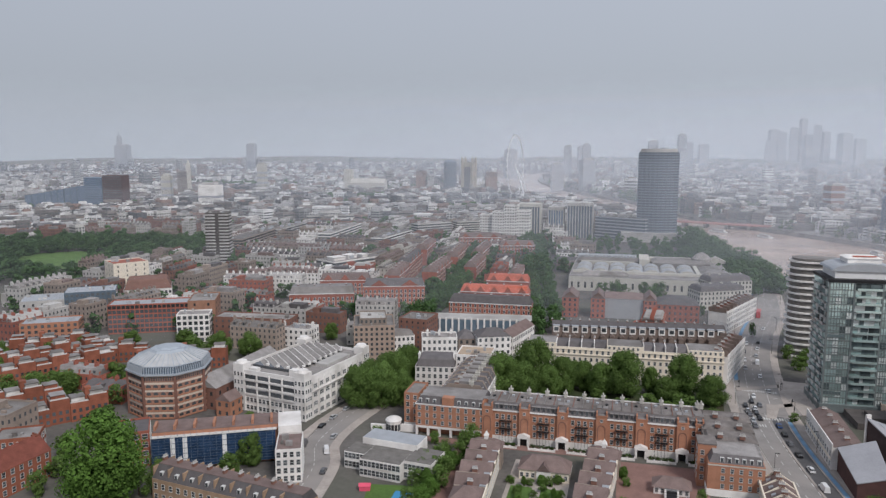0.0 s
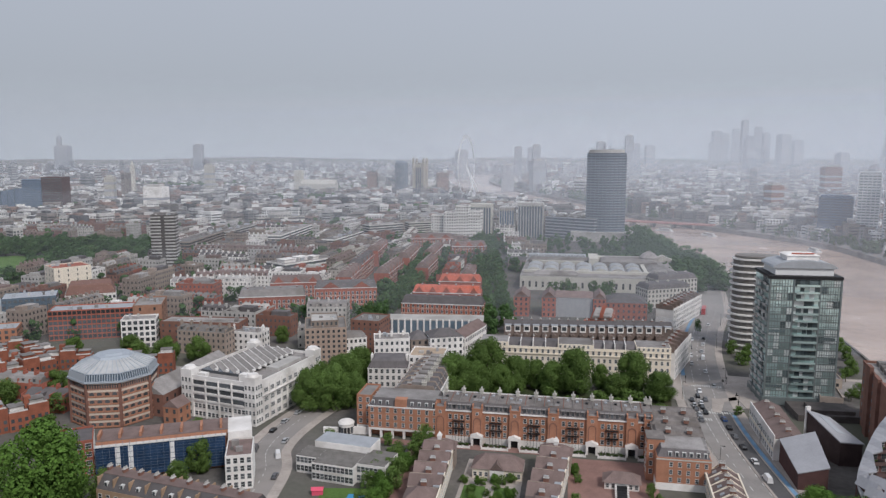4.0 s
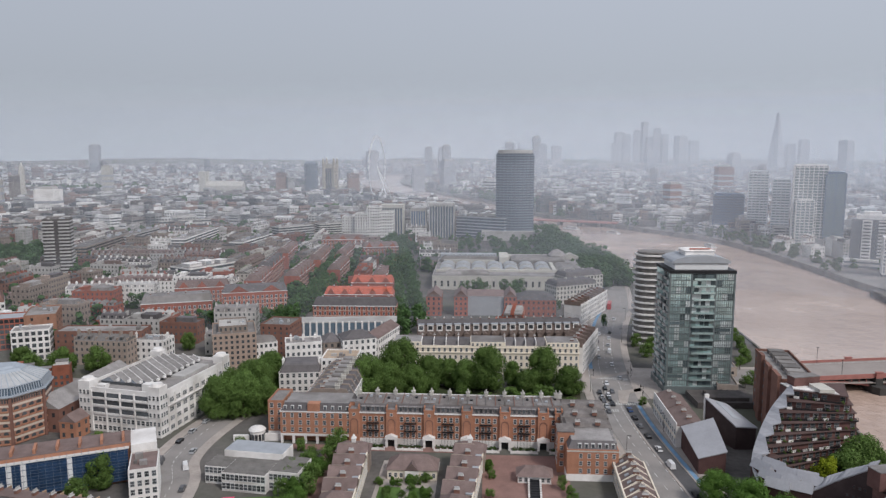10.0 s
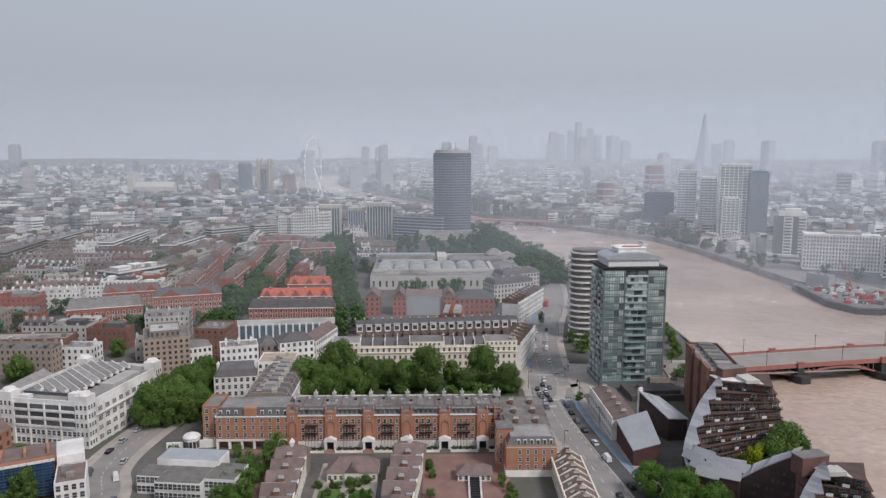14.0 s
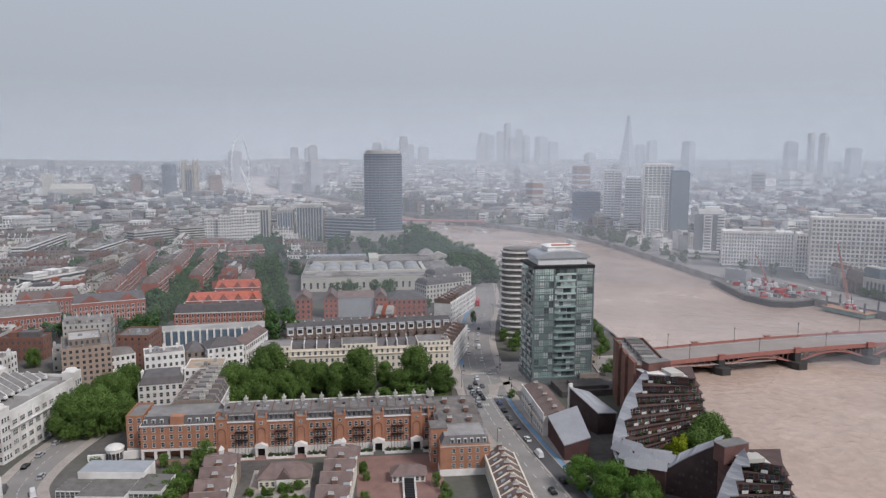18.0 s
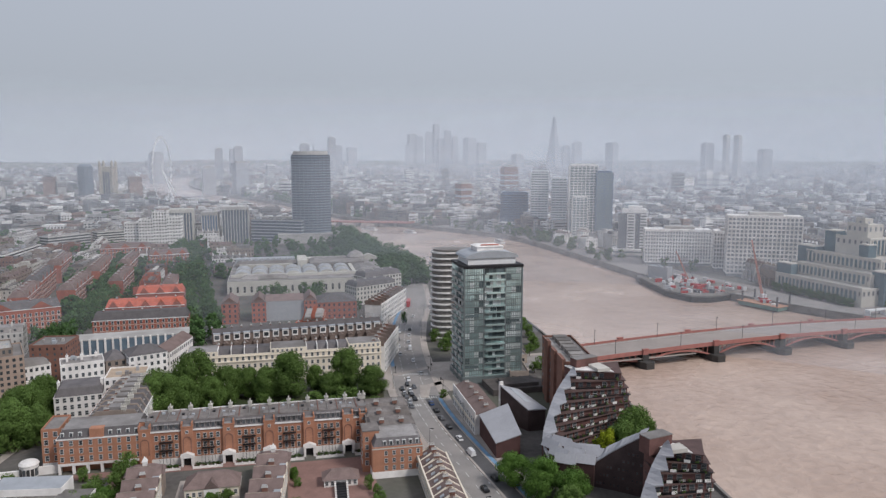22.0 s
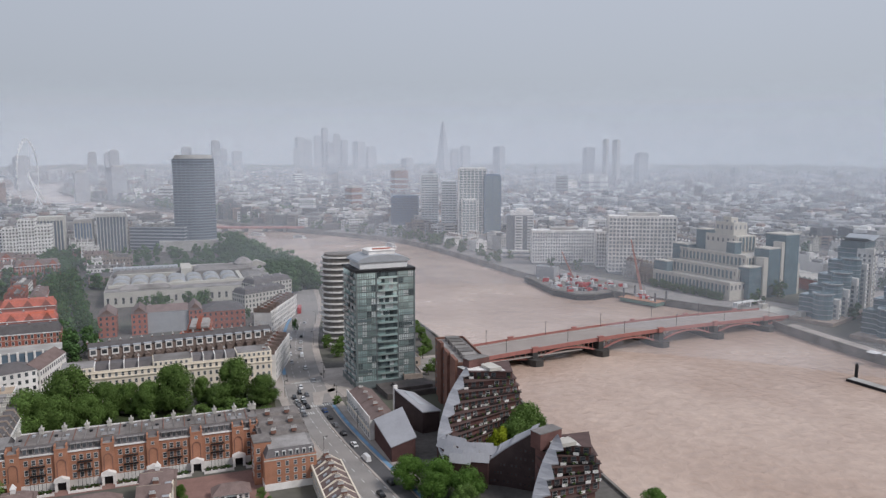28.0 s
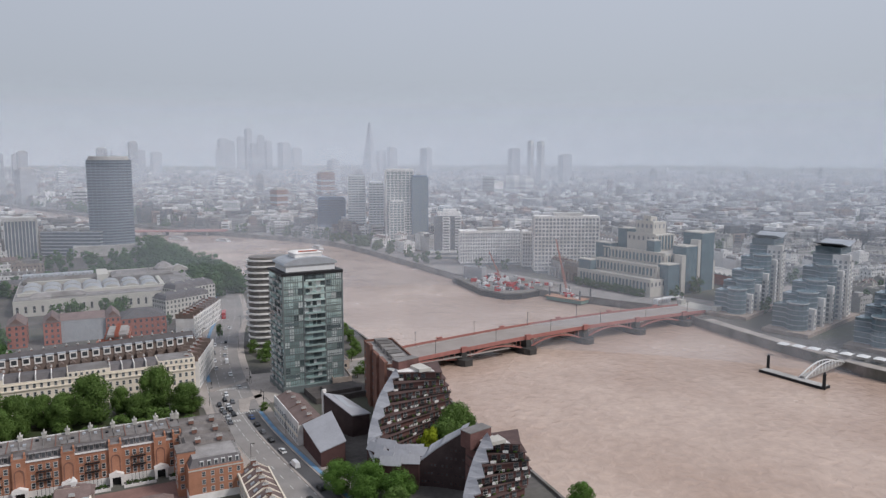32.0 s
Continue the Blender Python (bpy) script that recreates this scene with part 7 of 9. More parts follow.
cd = random.Random(21)
for f, off, c, v in ((0.20, -3, "black", 0), (0.235, -2.6, "white", 1), (0.26, -3.2, "white", 0), (0.285, -3, "black", 0), (0.31, -2.8, "grey", 0), (0.335, -3, "black", 0), (0.36, -3, "blue", 0), (0.19, 3.2, "black", 0),
                     (0.38, 3.0, "black", 0), (0.392, 6.2, "grey", 0), (0.40, 3.2, "black", 0), (0.405, 6.3, "silver", 0), (0.415, 3.0, "white", 0), (0.425, 6.4, "black", 0), (0.43, 0.6, "grey", 0), (0.44, 3.4, "black", 0),
                     (0.37, 6.0, "silver", 0), (0.355, 6.2, "grey", 0), (0.50, -3, "white", 0), (0.515, 3, "silver", 0), (0.53, -3, "white", 1), (0.535, 3, "white", 0), (0.55, -2.6, "silver", 0), (0.56, 3.2, "grey", 0),
                     (0.575, -3, "white", 0), (0.59, 3, "white", 0), (0.60, -2.8, "black", 0), (0.64, 3, "silver", 0), (0.655, -3, "white", 0), (0.13, 3, "grey", 0), (0.47, -5, "silver", 0), (0.455, 2, "white", 0)):
    x, y, a = along(ROAD_MAIN, f, off)
    car(x, y, a + (180 if off > 0 else 0), c, bool(v))
for i in range(14):
    x, y, a = along(ROAD_WEST, 0.16 + 0.042 * i, cd.choice([-4.4, 4.4, 4.4]))
    car(x, y, a, cd.choice(["white", "silver", "black", "grey", "silver", "black"]), cd.random() < 0.15)
for i in range(12):
    x, y, a = along(ROAD_GARDEN, 0.12 + 0.06 * i, 3.0)
    car(x, y, a, cd.choice(["white", "silver", "black", "grey", "blue"]))
x, y, a = along(ROAD_MAIN, 0.70, 3)
t = thing("bus", x, y, a, "red double-deck bus on the riverside road", "bus", "", 0.06)
part("body", Geo().box(-5.4, 5.4, -1.25, 1.25, 0.35, 4.3), CAR_PAINT["red"], t)
for z in (1.2, 2.9):
    part("window_band", Geo().box(-5.2, 5.2, -1.28, 1.28, z, z + 0.8), GLASS_DARK, t)
for sx_ in (-3.2, 3.2):
    for sy_ in (-1.1, 1.1):
        piece("wheel", WHEEL, t, pose(sx_, sy_, 0.4))
BUS_LANE = mat("dark_new_asphalt", (0.095, 0.093, 0.097), 0.9, 0.25, 0.15, 1.5)
solid("bus_lane", ribbon(offset(ROAD_MAIN, -4.2)[3:27], 5.2, 0.068), BUS_LANE, 0, 0, 0, "dark newly laid asphalt lane", "road", kind="structure")
solid("central_kerb", ribbon(offset(ROAD_MAIN, -0.9)[3:22], 0.7, 0.05, 0.16), PAVING, 0, 0, 0, "low pale kerb between the lanes", "kerb", kind="structure")
solid("pink_footway", ribbon(offset(ROAD_MAIN, 12.5)[2:19], 3.5, 0.0, 0.15), PAVING_RED, 0, 0, 0, "pinkish paved footway beside the brick wing", "pavement", kind="structure")
g = Geo()
for line, f0, f1, n, off, w_, l_ in ((ROAD_MAIN, 0.38, 0.75, 46, 3.6, 0.1, 1.6), (ROAD_MAIN, 0.38, 0.75, 46, -4.0, 0.1, 1.6), (ROAD_MAIN, 0.06, 0.36, 20, 4.6, 0.1, 1.6), (ROAD_BRIDGE, 0.1, 0.95, 26, 3.0, 0.1, 1.4), (ROAD_BRIDGE, 0.1, 0.95, 26, -3.0, 0.1, 1.4), (ROAD_MAIN, 0.06, 0.8, 200, 9.2, 0.08, 1.3), (ROAD_WEST, 0.05, 0.6, 90, 4.9, 0.08, 1.0)):
    for i in range(n):
        x, y, a = along(line, f0 + (f1 - f0) * i / n, off)
        c, s = math.cos(radians(a)) , math.sin(radians(a))
        g.face([(x - l_ * c + w_ * s, y - l_ * s - w_ * c, 0.092), (x + l_ * c + w_ * s, y + l_ * s - w_ * c, 0.092), (x + l_ * c - w_ * s, y + l_ * s + w_ * c, 0.092), (x - l_ * c - w_ * s, y - l_ * s + w_ * c, 0.092)])
for f, o0, n in ((0.385, -8, 16), (0.47, -8, 16), (0.36, 2, 8)):
    for i in range(n):
        x, y, a = along(ROAD_MAIN, f, o0 + i * 1.0)
        c, s = math.cos(radians(a)), math.sin(radians(a))
        g.face([(x - 1.4 * c + 0.22 * s, y - 1.4 * s - 0.22 * c, 0.094), (x + 1.4 * c + 0.22 * s, y + 1.4 * s - 0.22 * c, 0.094), (x + 1.4 * c - 0.22 * s, y + 1.4 * s + 0.22 * c, 0.094), (x - 1.4 * c - 0.22 * s, y - 1.4 * s + 0.22 * c, 0.094)])
solid("lane_marking", g, PAINT, 0, 0, 0, "worn white lane lines and crossing bars", "road marking", kind="stuff")
for x, y, a in ((132, 300, 0), (128, 288, 40), (150, 300, 120), (156, 322, 200), (138, 326, 300), (146, 290, 90)):
    q = thing("traffic_light", x, y, a, "black traffic light post at the junction", "traffic light", "traffic lights", 0.1)
    part("post", Geo().cyl(0, 0, 0, 3.6, 0.07, 6), IRON, q)
    part("signal_head", Geo().box(-0.18, 0.18, -0.3, -0.05, 2.5, 3.6), IRON, q)
# blue cycle lane and road markings
LANE = offset(ROAD_MAIN, -8.2)
solid("cycle_lane", ribbon(LANE[4:26], 1.5, 0.075), BLUE_LANE, 0, 0, 0, "pale blue cycle lane along the road", "cycle lane", kind="structure")
solid("cycle_kerb", ribbon(offset(ROAD_MAIN, -6.9)[6:25], 0.5, 0.06, 0.14), PAVING, 0, 0, 0, "low separating kerb beside the cycle lane", "kerb", kind="structure")
LANE2 = offset(ROAD_MAIN, 7.8)
solid("cycle_lane_north", ribbon(LANE2[30:54], 1.7, 0.075), BLUE_LANE, 0, 0, 0, "pale blue cycle lane on the riverside road", "cycle lane", kind="structure")
g = Geo()
for i in range(60):
    x, y, a = along(ROAD_MAIN, 0.12 + 0.011 * i, -0.2)
    c, s = math.cos(radians(a)), math.sin(radians(a))
    g.face([(x - 1.2 * c + 0.12 * s, y - 1.2 * s - 0.12 * c, 0.08), (x + 1.2 * c + 0.12 * s, y + 1.2 * s - 0.12 * c, 0.08), (x + 1.2 * c - 0.12 * s, y + 1.2 * s + 0.12 * c, 0.08), (x - 1.2 * c - 0.12 * s, y - 1.2 * s + 0.12 * c, 0.08)])
for i in range(40):
    x, y, a = along(ROAD_WEST, 0.05 + 0.02 * i, 0)
    c, s = math.cos(radians(a)), math.sin(radians(a))
    g.face([(x - 1 * c + 0.1 * s, y - 1 * s - 0.1 * c, 0.07), (x + 1 * c + 0.1 * s, y + 1 * s - 0.1 * c, 0.07), (x + 1 * c - 0.1 * s, y + 1 * s + 0.1 * c, 0.07), (x - 1 * c - 0.1 * s, y - 1 * s + 0.1 * c, 0.07)])
solid("road_marking", g, PAINT, 0, 0, 0, "worn white dashed road markings", "road marking", kind="stuff")
solid("junction", Geo().cyl(146, 314, 0.0, 0.085, 24, 24), ASPHALT, 0, 0, 0, "broad grey asphalt road junction", "road", kind="structure")
solid("traffic_island", Geo().prism([(134, 288), (137, 286), (146, 302), (141, 304)], 0, 0.22), PAVING, 0, 0, 0, "raised paved traffic island", "traffic island", kind="structure")
solid("tower_forecourt", Geo().prism([(150, 290), (160, 294), (176, 330), (160, 336), (154, 318)], 0, 0.24), PAVING, 0, 0, 0, "pale paved forecourt beside the glass tower", "pavement", kind="structure")
lamp = Geo().cyl(0, 0, 0, 8, 0.09, 6, 0.06).box(-0.1, 1.4, -0.08, 0.08, 7.9, 8.05).box(0.8, 1.5, -0.15, 0.15, 7.8, 7.92).mesh("lamp_column", IRON)
for i in range(14):
    x, y, a = along(ROAD_MAIN, 0.16 + 0.045 * i, (10.4, -10.2)[i % 2])
    ob = new("street_lamp", lamp)
    ob.matrix_basis = pose(x, y, 0.1, 0, 0, a + (90 if i % 2 else -90))
    tagged(ob, "slim dark street lamp at the roadside", "street lamp", "street lamps")

# ---- office tower group, far bank ----
TOWER_SKIN = mat("dark_bronze_glass", (0.17, 0.20, 0.245), 0.25, 0.2, 0.1, 1.0, metal=0.3, spec=0.5)
SPANDREL = mat("grey_steel_spandrel", (0.38, 0.39, 0.42), 0.5, 0.15, 0.2, 1.0, metal=0.2)
GREEN_GLASS = mat("dark_green_glazing", (0.13, 0.19, 0.22), 0.2, 0.3, 0.2, 1.5, metal=0.1)
HQ_STONE = mat("cream_cladding", (0.54, 0.51, 0.465), 0.8, 0.1, 0.2, 1.5)
NAVY = mat("navy_cladding", (0.14, 0.19, 0.27), 0.4, 0.25, 0.2, 1.0, metal=0.2)


PALE_PANEL = mat("pale_grey_panel", (0.60, 0.62, 0.65), 0.6, 0.12, 0.2, 1.5, each=0.08)
# reflecting glass whose base colour is lightened to stand in for haze
SOUTH_GLASS = mat("haze_paled_reflecting_glass", (0.36, 0.43, 0.46), 0.15, 0.25, 0.3, 2.0, metal=0.35, each=0.25, spec=0.6)
TOWER_BAND = mat("dark_steel_spandrel", (0.22, 0.245, 0.285), 0.5, 0.15, 0.2, 1.0, metal=0.3)


def office_tower():
    t = thing("office_tower", 256, 862, -14, "dark bronze office tower with curved faces and grey bands", "tower")
    FOOT.append((256, 862, 45))

    def lens(w, d, bow):
        top = [(w * (1 - 2 * i / 10), d + bow * math.sin(math.pi * i / 10)) for i in range(11)]
        low = [(-w + 2 * w * i / 10, -d - bow * math.sin(math.pi * i / 10)) for i in range(11)]
        return low + top
    part("shaft", Geo().prism(lens(22.5, 6, 6), 0, 104), TOWER_SKIN, t)
    band = Geo().prism(lens(22.7, 6.15, 6.1), 0, 1.3).mesh("spandrel_band", TOWER_BAND)
    for k in range(32):
        piece("spandrel_band", band, t, pose(0, 0, 5 + 3.1 * k))
    for x, y in lens(22.6, 6.1, 6.1):
        part("mullion", Geo().box(x - 0.25, x + 0.25, y - 0.25, y + 0.25, 0, 104), TOWER_BAND, t)
    part("crown", Geo().prism(lens(20.5, 4, 5), 104, 108), CONCRETE, t)
    part("aerial", Geo().cyl(4, 0, 108, 118, 0.3, 6, 0.1).cyl(-3, 0, 108, 114, 0.3, 6, 0.1), IRON, t)
    part("podium", Geo().box(-40, 34, -20, 14, 0, 11), CONCRETE, t)


office_tower()


def banded_office(name, x, y, turn, w, d, h, n, label, glass, band):
    t = thing(name, x, y, turn, label, "office")
    claim(x, y, turn, w, d)
    part("glazing", Geo().box(0.2, w - 0.2, 0.2, d - 0.2, 0, h), glass, t)
    for k in range(n + 1):
        part("floor_band", Geo().box(0, w, 0, d, h * k / n - 0.6, h * k / n + 0.7), band, t)
    roof = part("roof", Geo().box(0.5, w - 0.5, 0.5, d - 0.5, h + 0.7, h + 0.8), FELT, t)
    ud = random.Random(int(x * 5 + y))
    for k in range(int(w / 9)):
        ux, uy = ud.uniform(1, w - 6), ud.uniform(1, d - 5)
        part("roof_unit", Geo().box(ux, ux + ud.uniform(2, 5), uy, uy + ud.uniform(1.5, 4), h + 0.8, h + ud.uniform(1.8, 3.4)), ud.choice([ZINC, CONCRETE, LEAD]), roof)
    return t


def finned_office(name, x, y, turn, w, d, h, n, label, glass, fin):
    t = thing(name, x, y, turn, label, "office")
    claim(x, y, turn, w, d)
    part("glazing", Geo().box(0.2, w - 0.2, 0.2, d - 0.2, 0, h), glass, t)
    for i in range(n + 1):
        part("fin", Geo().box(w * i / n - 0.5, w * i / n + 0.5, -0.4, d, 0, h), fin, t)
    part("top_band", Geo().box(-0.4, w + 0.4, -0.5, d + 0.3, h - 3, h + 1), fin, t)
    return t


banded_office("curved_office", 190, 893, -42, 66, 18, 26, 7, "curving dark banded office beside the tower", TOWER_SKIN, SPANDREL)
finned_office("finned_office", 156, 893, -15, 30, 22, 42, 9, "dark office with pale vertical fins", TOWER_SKIN, CONCRETE)
finned_office("finned_office", 134, 900, -15, 18, 20, 36, 6, "grey-blue office with pale fins", NAVY, CONCRETE)
finned_office("pale_office", 98, 905, -15, 26, 20, 40, 8, "pale stone office with vertical piers", TOWER_SKIN, STONE)
for i, (x, y, h) in enumerate(((62, 862, 34), (76, 858, 42), (90, 856, 36), (48, 872, 30))):
    block("white_stepped_flats", x, y, -15, 15, 18, h, STUCCO, "flat", CONCRETE, int(h / 3.3), 5, "pale stone stepped mansion flats", "flats", ww=1.4)
block("beige_offices", 200, 930, -20, 60, 20, 24, STONE, "flat", FELT, 6, 20, "long pale stone office range", "office")


def pier_tower(name, x, y, turn, w, d, h, label, wall, bays=6, solid_frac=0.5, glass=None):
    """A tower with vertical piers and floor bands."""
    t = thing(name, x, y, turn, label, "tower")
    claim(x, y, turn, w, d)
    part("core", Geo().box(0.3, w - 0.3, 0.3, d - 0.3, 0, h), glass or SOUTH_GLASS, t)
    n = int(h / 3.2)
    bm_ = Geo().box(0, w, 0, d, 0, 3.2 * solid_frac).mesh("floor_band", wall)
    for k in range(n):
        piece("floor_band", bm_, t, pose(0, 0, 3.2 * k + 2.0))
    for i in range(bays + 1):
        part("pier", Geo().box(w * i / bays - 0.4, w * i / bays + 0.4, -0.2, d + 0.2, 0, h + 0.6), wall, t)
    part("roof", Geo().box(1.5, w - 1.5, 1.5, d - 1.5, h, h + 2.2), wall, t)
    return t


pier_tower("slim_tower", 535, 808, -35, 22, 18, 81, "slim grey-white residential tower", PALE_PANEL, 5)
pier_tower("slim_tower", 548, 780, -35, 19, 18, 73, "slim grey-white residential tower", PALE_PANEL, 4)
pier_tower("white_frame_tower", 548, 742, -32, 34, 20, 90, "tall white-framed residential tower", STUCCO, 7, 0.25)
pier_tower("white_frame_wing", 544, 730, -32, 18, 12, 52, "white-framed lower wing of the tall tower", STUCCO, 4, 0.25)
pier_tower("blue_glass_tower", 573, 722, -32, 20, 20, 82, "dark blue glass tower with white edges", NAVY, 2, 0.2)
pier_tower("navy_slab", 512, 846, -34, 36, 18, 52, "dark navy office slab near the bank", NAVY, 3, 0.6, TOWER_SKIN)
pier_tower("grey_flats", 600, 700, -32, 16, 16, 44, "pale grey flats behind the towers", PALE_PANEL, 3)


def white_round_tower():
    t = thing("white_stepped_tower", 500, 596, -40, "white and dark glass riverside tower on a layered podium", "tower")
    claim(500, 596, -40, 34, 26)
    part("core", Geo().box(2, 30, 2, 20, 0, 45), GLASS_MID, t)
    for k in range(13):
        part("balcony_band", Geo().box(11, 18, 0, 20, 7 + 3 * k, 8.4 + 3 * k).box(24, 31, 0, 20, 7 + 3 * k, 8.4 + 3 * k), STUCCO, t)
    for x in (11, 18, 30):
        part("white_edge", Geo().box(x, x + 1.0, 0.6, 20, 6, 44), STUCCO, t)
    part("top_storey", Geo().box(6, 30, 3, 20, 41, 49).box(12, 26, 5, 18, 49, 52), STUCCO, t)
    for k in range(2):
        part("podium_band", Geo().box(-3, 34, -4, 22, 2.2 + 4 * k, 4.2 + 4 * k), STUCCO, t)
    part("podium", Geo().box(-2, 33, -3, 22, 0, 6), GLASS_MID, t)


white_round_tower()


def grid_slab(name, x, y, turn, w, d, h, nx, nz, label, wall):
    t = thing(name, x, y, turn, label, "office")
    claim(x, y, turn, w, d)
    part("glazing", Geo().box(0.4, w - 0.4, 0.4, d - 0.4, 0, h), GLASS_MID, t)
    for i in range(nx + 1):
        xx = w * i / nx
        part("pier", Geo().box(xx - 0.55, xx + 0.55, -0.1, 0.6, 3, h), wall, t)
    for i in range(6):
        yy = d * i / 5
        part("pier", Geo().box(-0.1, 0.5, yy - 0.5, yy + 0.5, 3, h).box(w - 0.5, w + 0.1, yy - 0.5, yy + 0.5, 3, h), wall, t)
    for k in range(nz + 1):
        z = 3 + (h - 3) * k / nz
        part("spandrel", Geo().box(0, w, 0, d, z - 0.75, z + 0.55), wall, t)
    part("roof", Geo().box(0, w, 0, d, h + 0.5, h + 1.4), wall, t)
    part("roof_plant", Geo().box(w * 0.3, w * 0.75, 3, d - 3, h + 1.4, h + 4), CONCRETE, t)


grid_slab("lattice_slab", 508, 458, -40, 60, 17, 52, 18, 14, "white gridded office slab above the river", STUCCO)
grid_slab("white_slab", 489, 540, -36, 61, 18, 33, 24, 9, "long white office slab with small windows", STUCCO)
grid_slab("white_slab", 520, 484, -42, 20, 18, 35, 8, 9, "white office wing beside the gridded slab", STUCCO)


def headquarters():
    t = thing("stepped_headquarters", 488, 318, -6, "cream and green glass stepped headquarters above the river", "office")
    claim(488, 318, -6, 66, 80)
    for x0, x1, y0, y1, h in ((0, 62, 2, 80, 13), (12, 62, 6, 76, 22), (24, 62, 8, 74, 31), (34, 58, 26, 56, 44), (38, 54, 32, 50, 54), (42, 50, 38, 46, 58)):
        g = Geo().box(x0, x1, y0, y1, 0, h)
        g.box(x0 - 0.3, x0 + 0.5, y0, y1, h, h + 1.0)
        part("terrace_block", g, HQ_STONE, t, "cream clad terrace block")
        n = int((y1 - y0) / 4.4)
        for zz in (h - 5.0,):
            q = Geo()
            strip(q, x0, y1, 270, y1 - y0, zz, n, 1.9, 3.2)
            strip(q, x0, y0, 0, x1 - x0, zz, int((x1 - x0) / 4.4) or 1, 1.9, 3.2)
            part("glazing", q, GLASS_MID, t, kind="stuff")
    for x0, x1, y0, y1, z0, h in ((16, 30, -2, 8, 0, 24), (36, 50, -3, 10, 0, 37), (54, 70, -4, 14, 0, 47), (3, 10, 68, 82, 0, 21), (24, 34, 66, 82, 0, 34), (34, 44, 56, 66, 26, 47), (50, 60, 56, 80, 0, 45), (28, 36, 22, 30, 22, 40)):
        part("glass_block", Geo().box(x0, x1, y0, y1, z0, h), GREEN_GLASS, t, "dark green glazed block")
        part("glass_block_cap", Geo().box(x0, x1, y0, y1, h, h + 0.8), HQ_STONE, t)
    for x0, x1, h in ((30, 35, 31), (50, 53.5, 42), (70, 73, 24)):
        part("fin_wall", Geo().box(x0, x1, -3.5, 4, 0, h), HQ_STONE, t)
    for x0, y0, y1, z, h in ((0, 2, 80, 4, 7), (12, 6, 76, 14.5, 6), (24, 8, 74, 23.5, 6)):
        # flat dark strip stands for the shade between the terrace piers
        part("recess_shade_strip", Geo().box(x0 - 0.2, x0 + 0.3, y0 + 3, y1 - 3, z, z + h), GREEN_GLASS, t)
        n = int((y1 - y0 - 6) / 3.6)
        for i in range(n + 1):
            yy = y0 + 3 + (y1 - y0 - 6) * i / n
            part("terrace_pier", Geo().box(x0 - 0.9, x0 + 0.2, yy - 0.55, yy + 0.55, z - 0.6, z + h + 0.5), HQ_STONE, t)
    for x0, x1, y0, z, h in ((12, 62, 6, 14.5, 6), (24, 62, 8, 23.5, 6), (34, 58, 26, 32, 11)):
        part("recess_shade_strip", Geo().box(x0 + 2, x1 - 2, y0 - 0.2, y0 + 0.3, z, z + h), GREEN_GLASS, t)
        n = int((x1 - x0 - 4) / 3.6)
        for i in range(n + 1):
            xx = x0 + 2 + (x1 - x0 - 4) * i / n
            part("terrace_pier", Geo().box(xx - 0.55, xx + 0.55, y0 - 0.9, y0 + 0.2, z - 0.6, z + h + 0.5), HQ_STONE, t)


headquarters()
for i in range(16):
    x, y = by(488, 318, -6, -4 + tree_dice.uniform(-2, 2), 8 + 4.6 * i)
    tree(x, y, 7, 8, CROWNS_DARK, "small dark tree on the river terrace", "terrace trees")
tree(530, 306, 14, 14, CROWNS_DARK, "dark tree beside the stepped headquarters", "terrace trees")


WHARF_GLASS = mat("green_grey_glazing", (0.14, 0.20, 0.23), 0.2, 0.3, 0.3, 2.0, metal=0.25, each=0.25, spec=0.5)


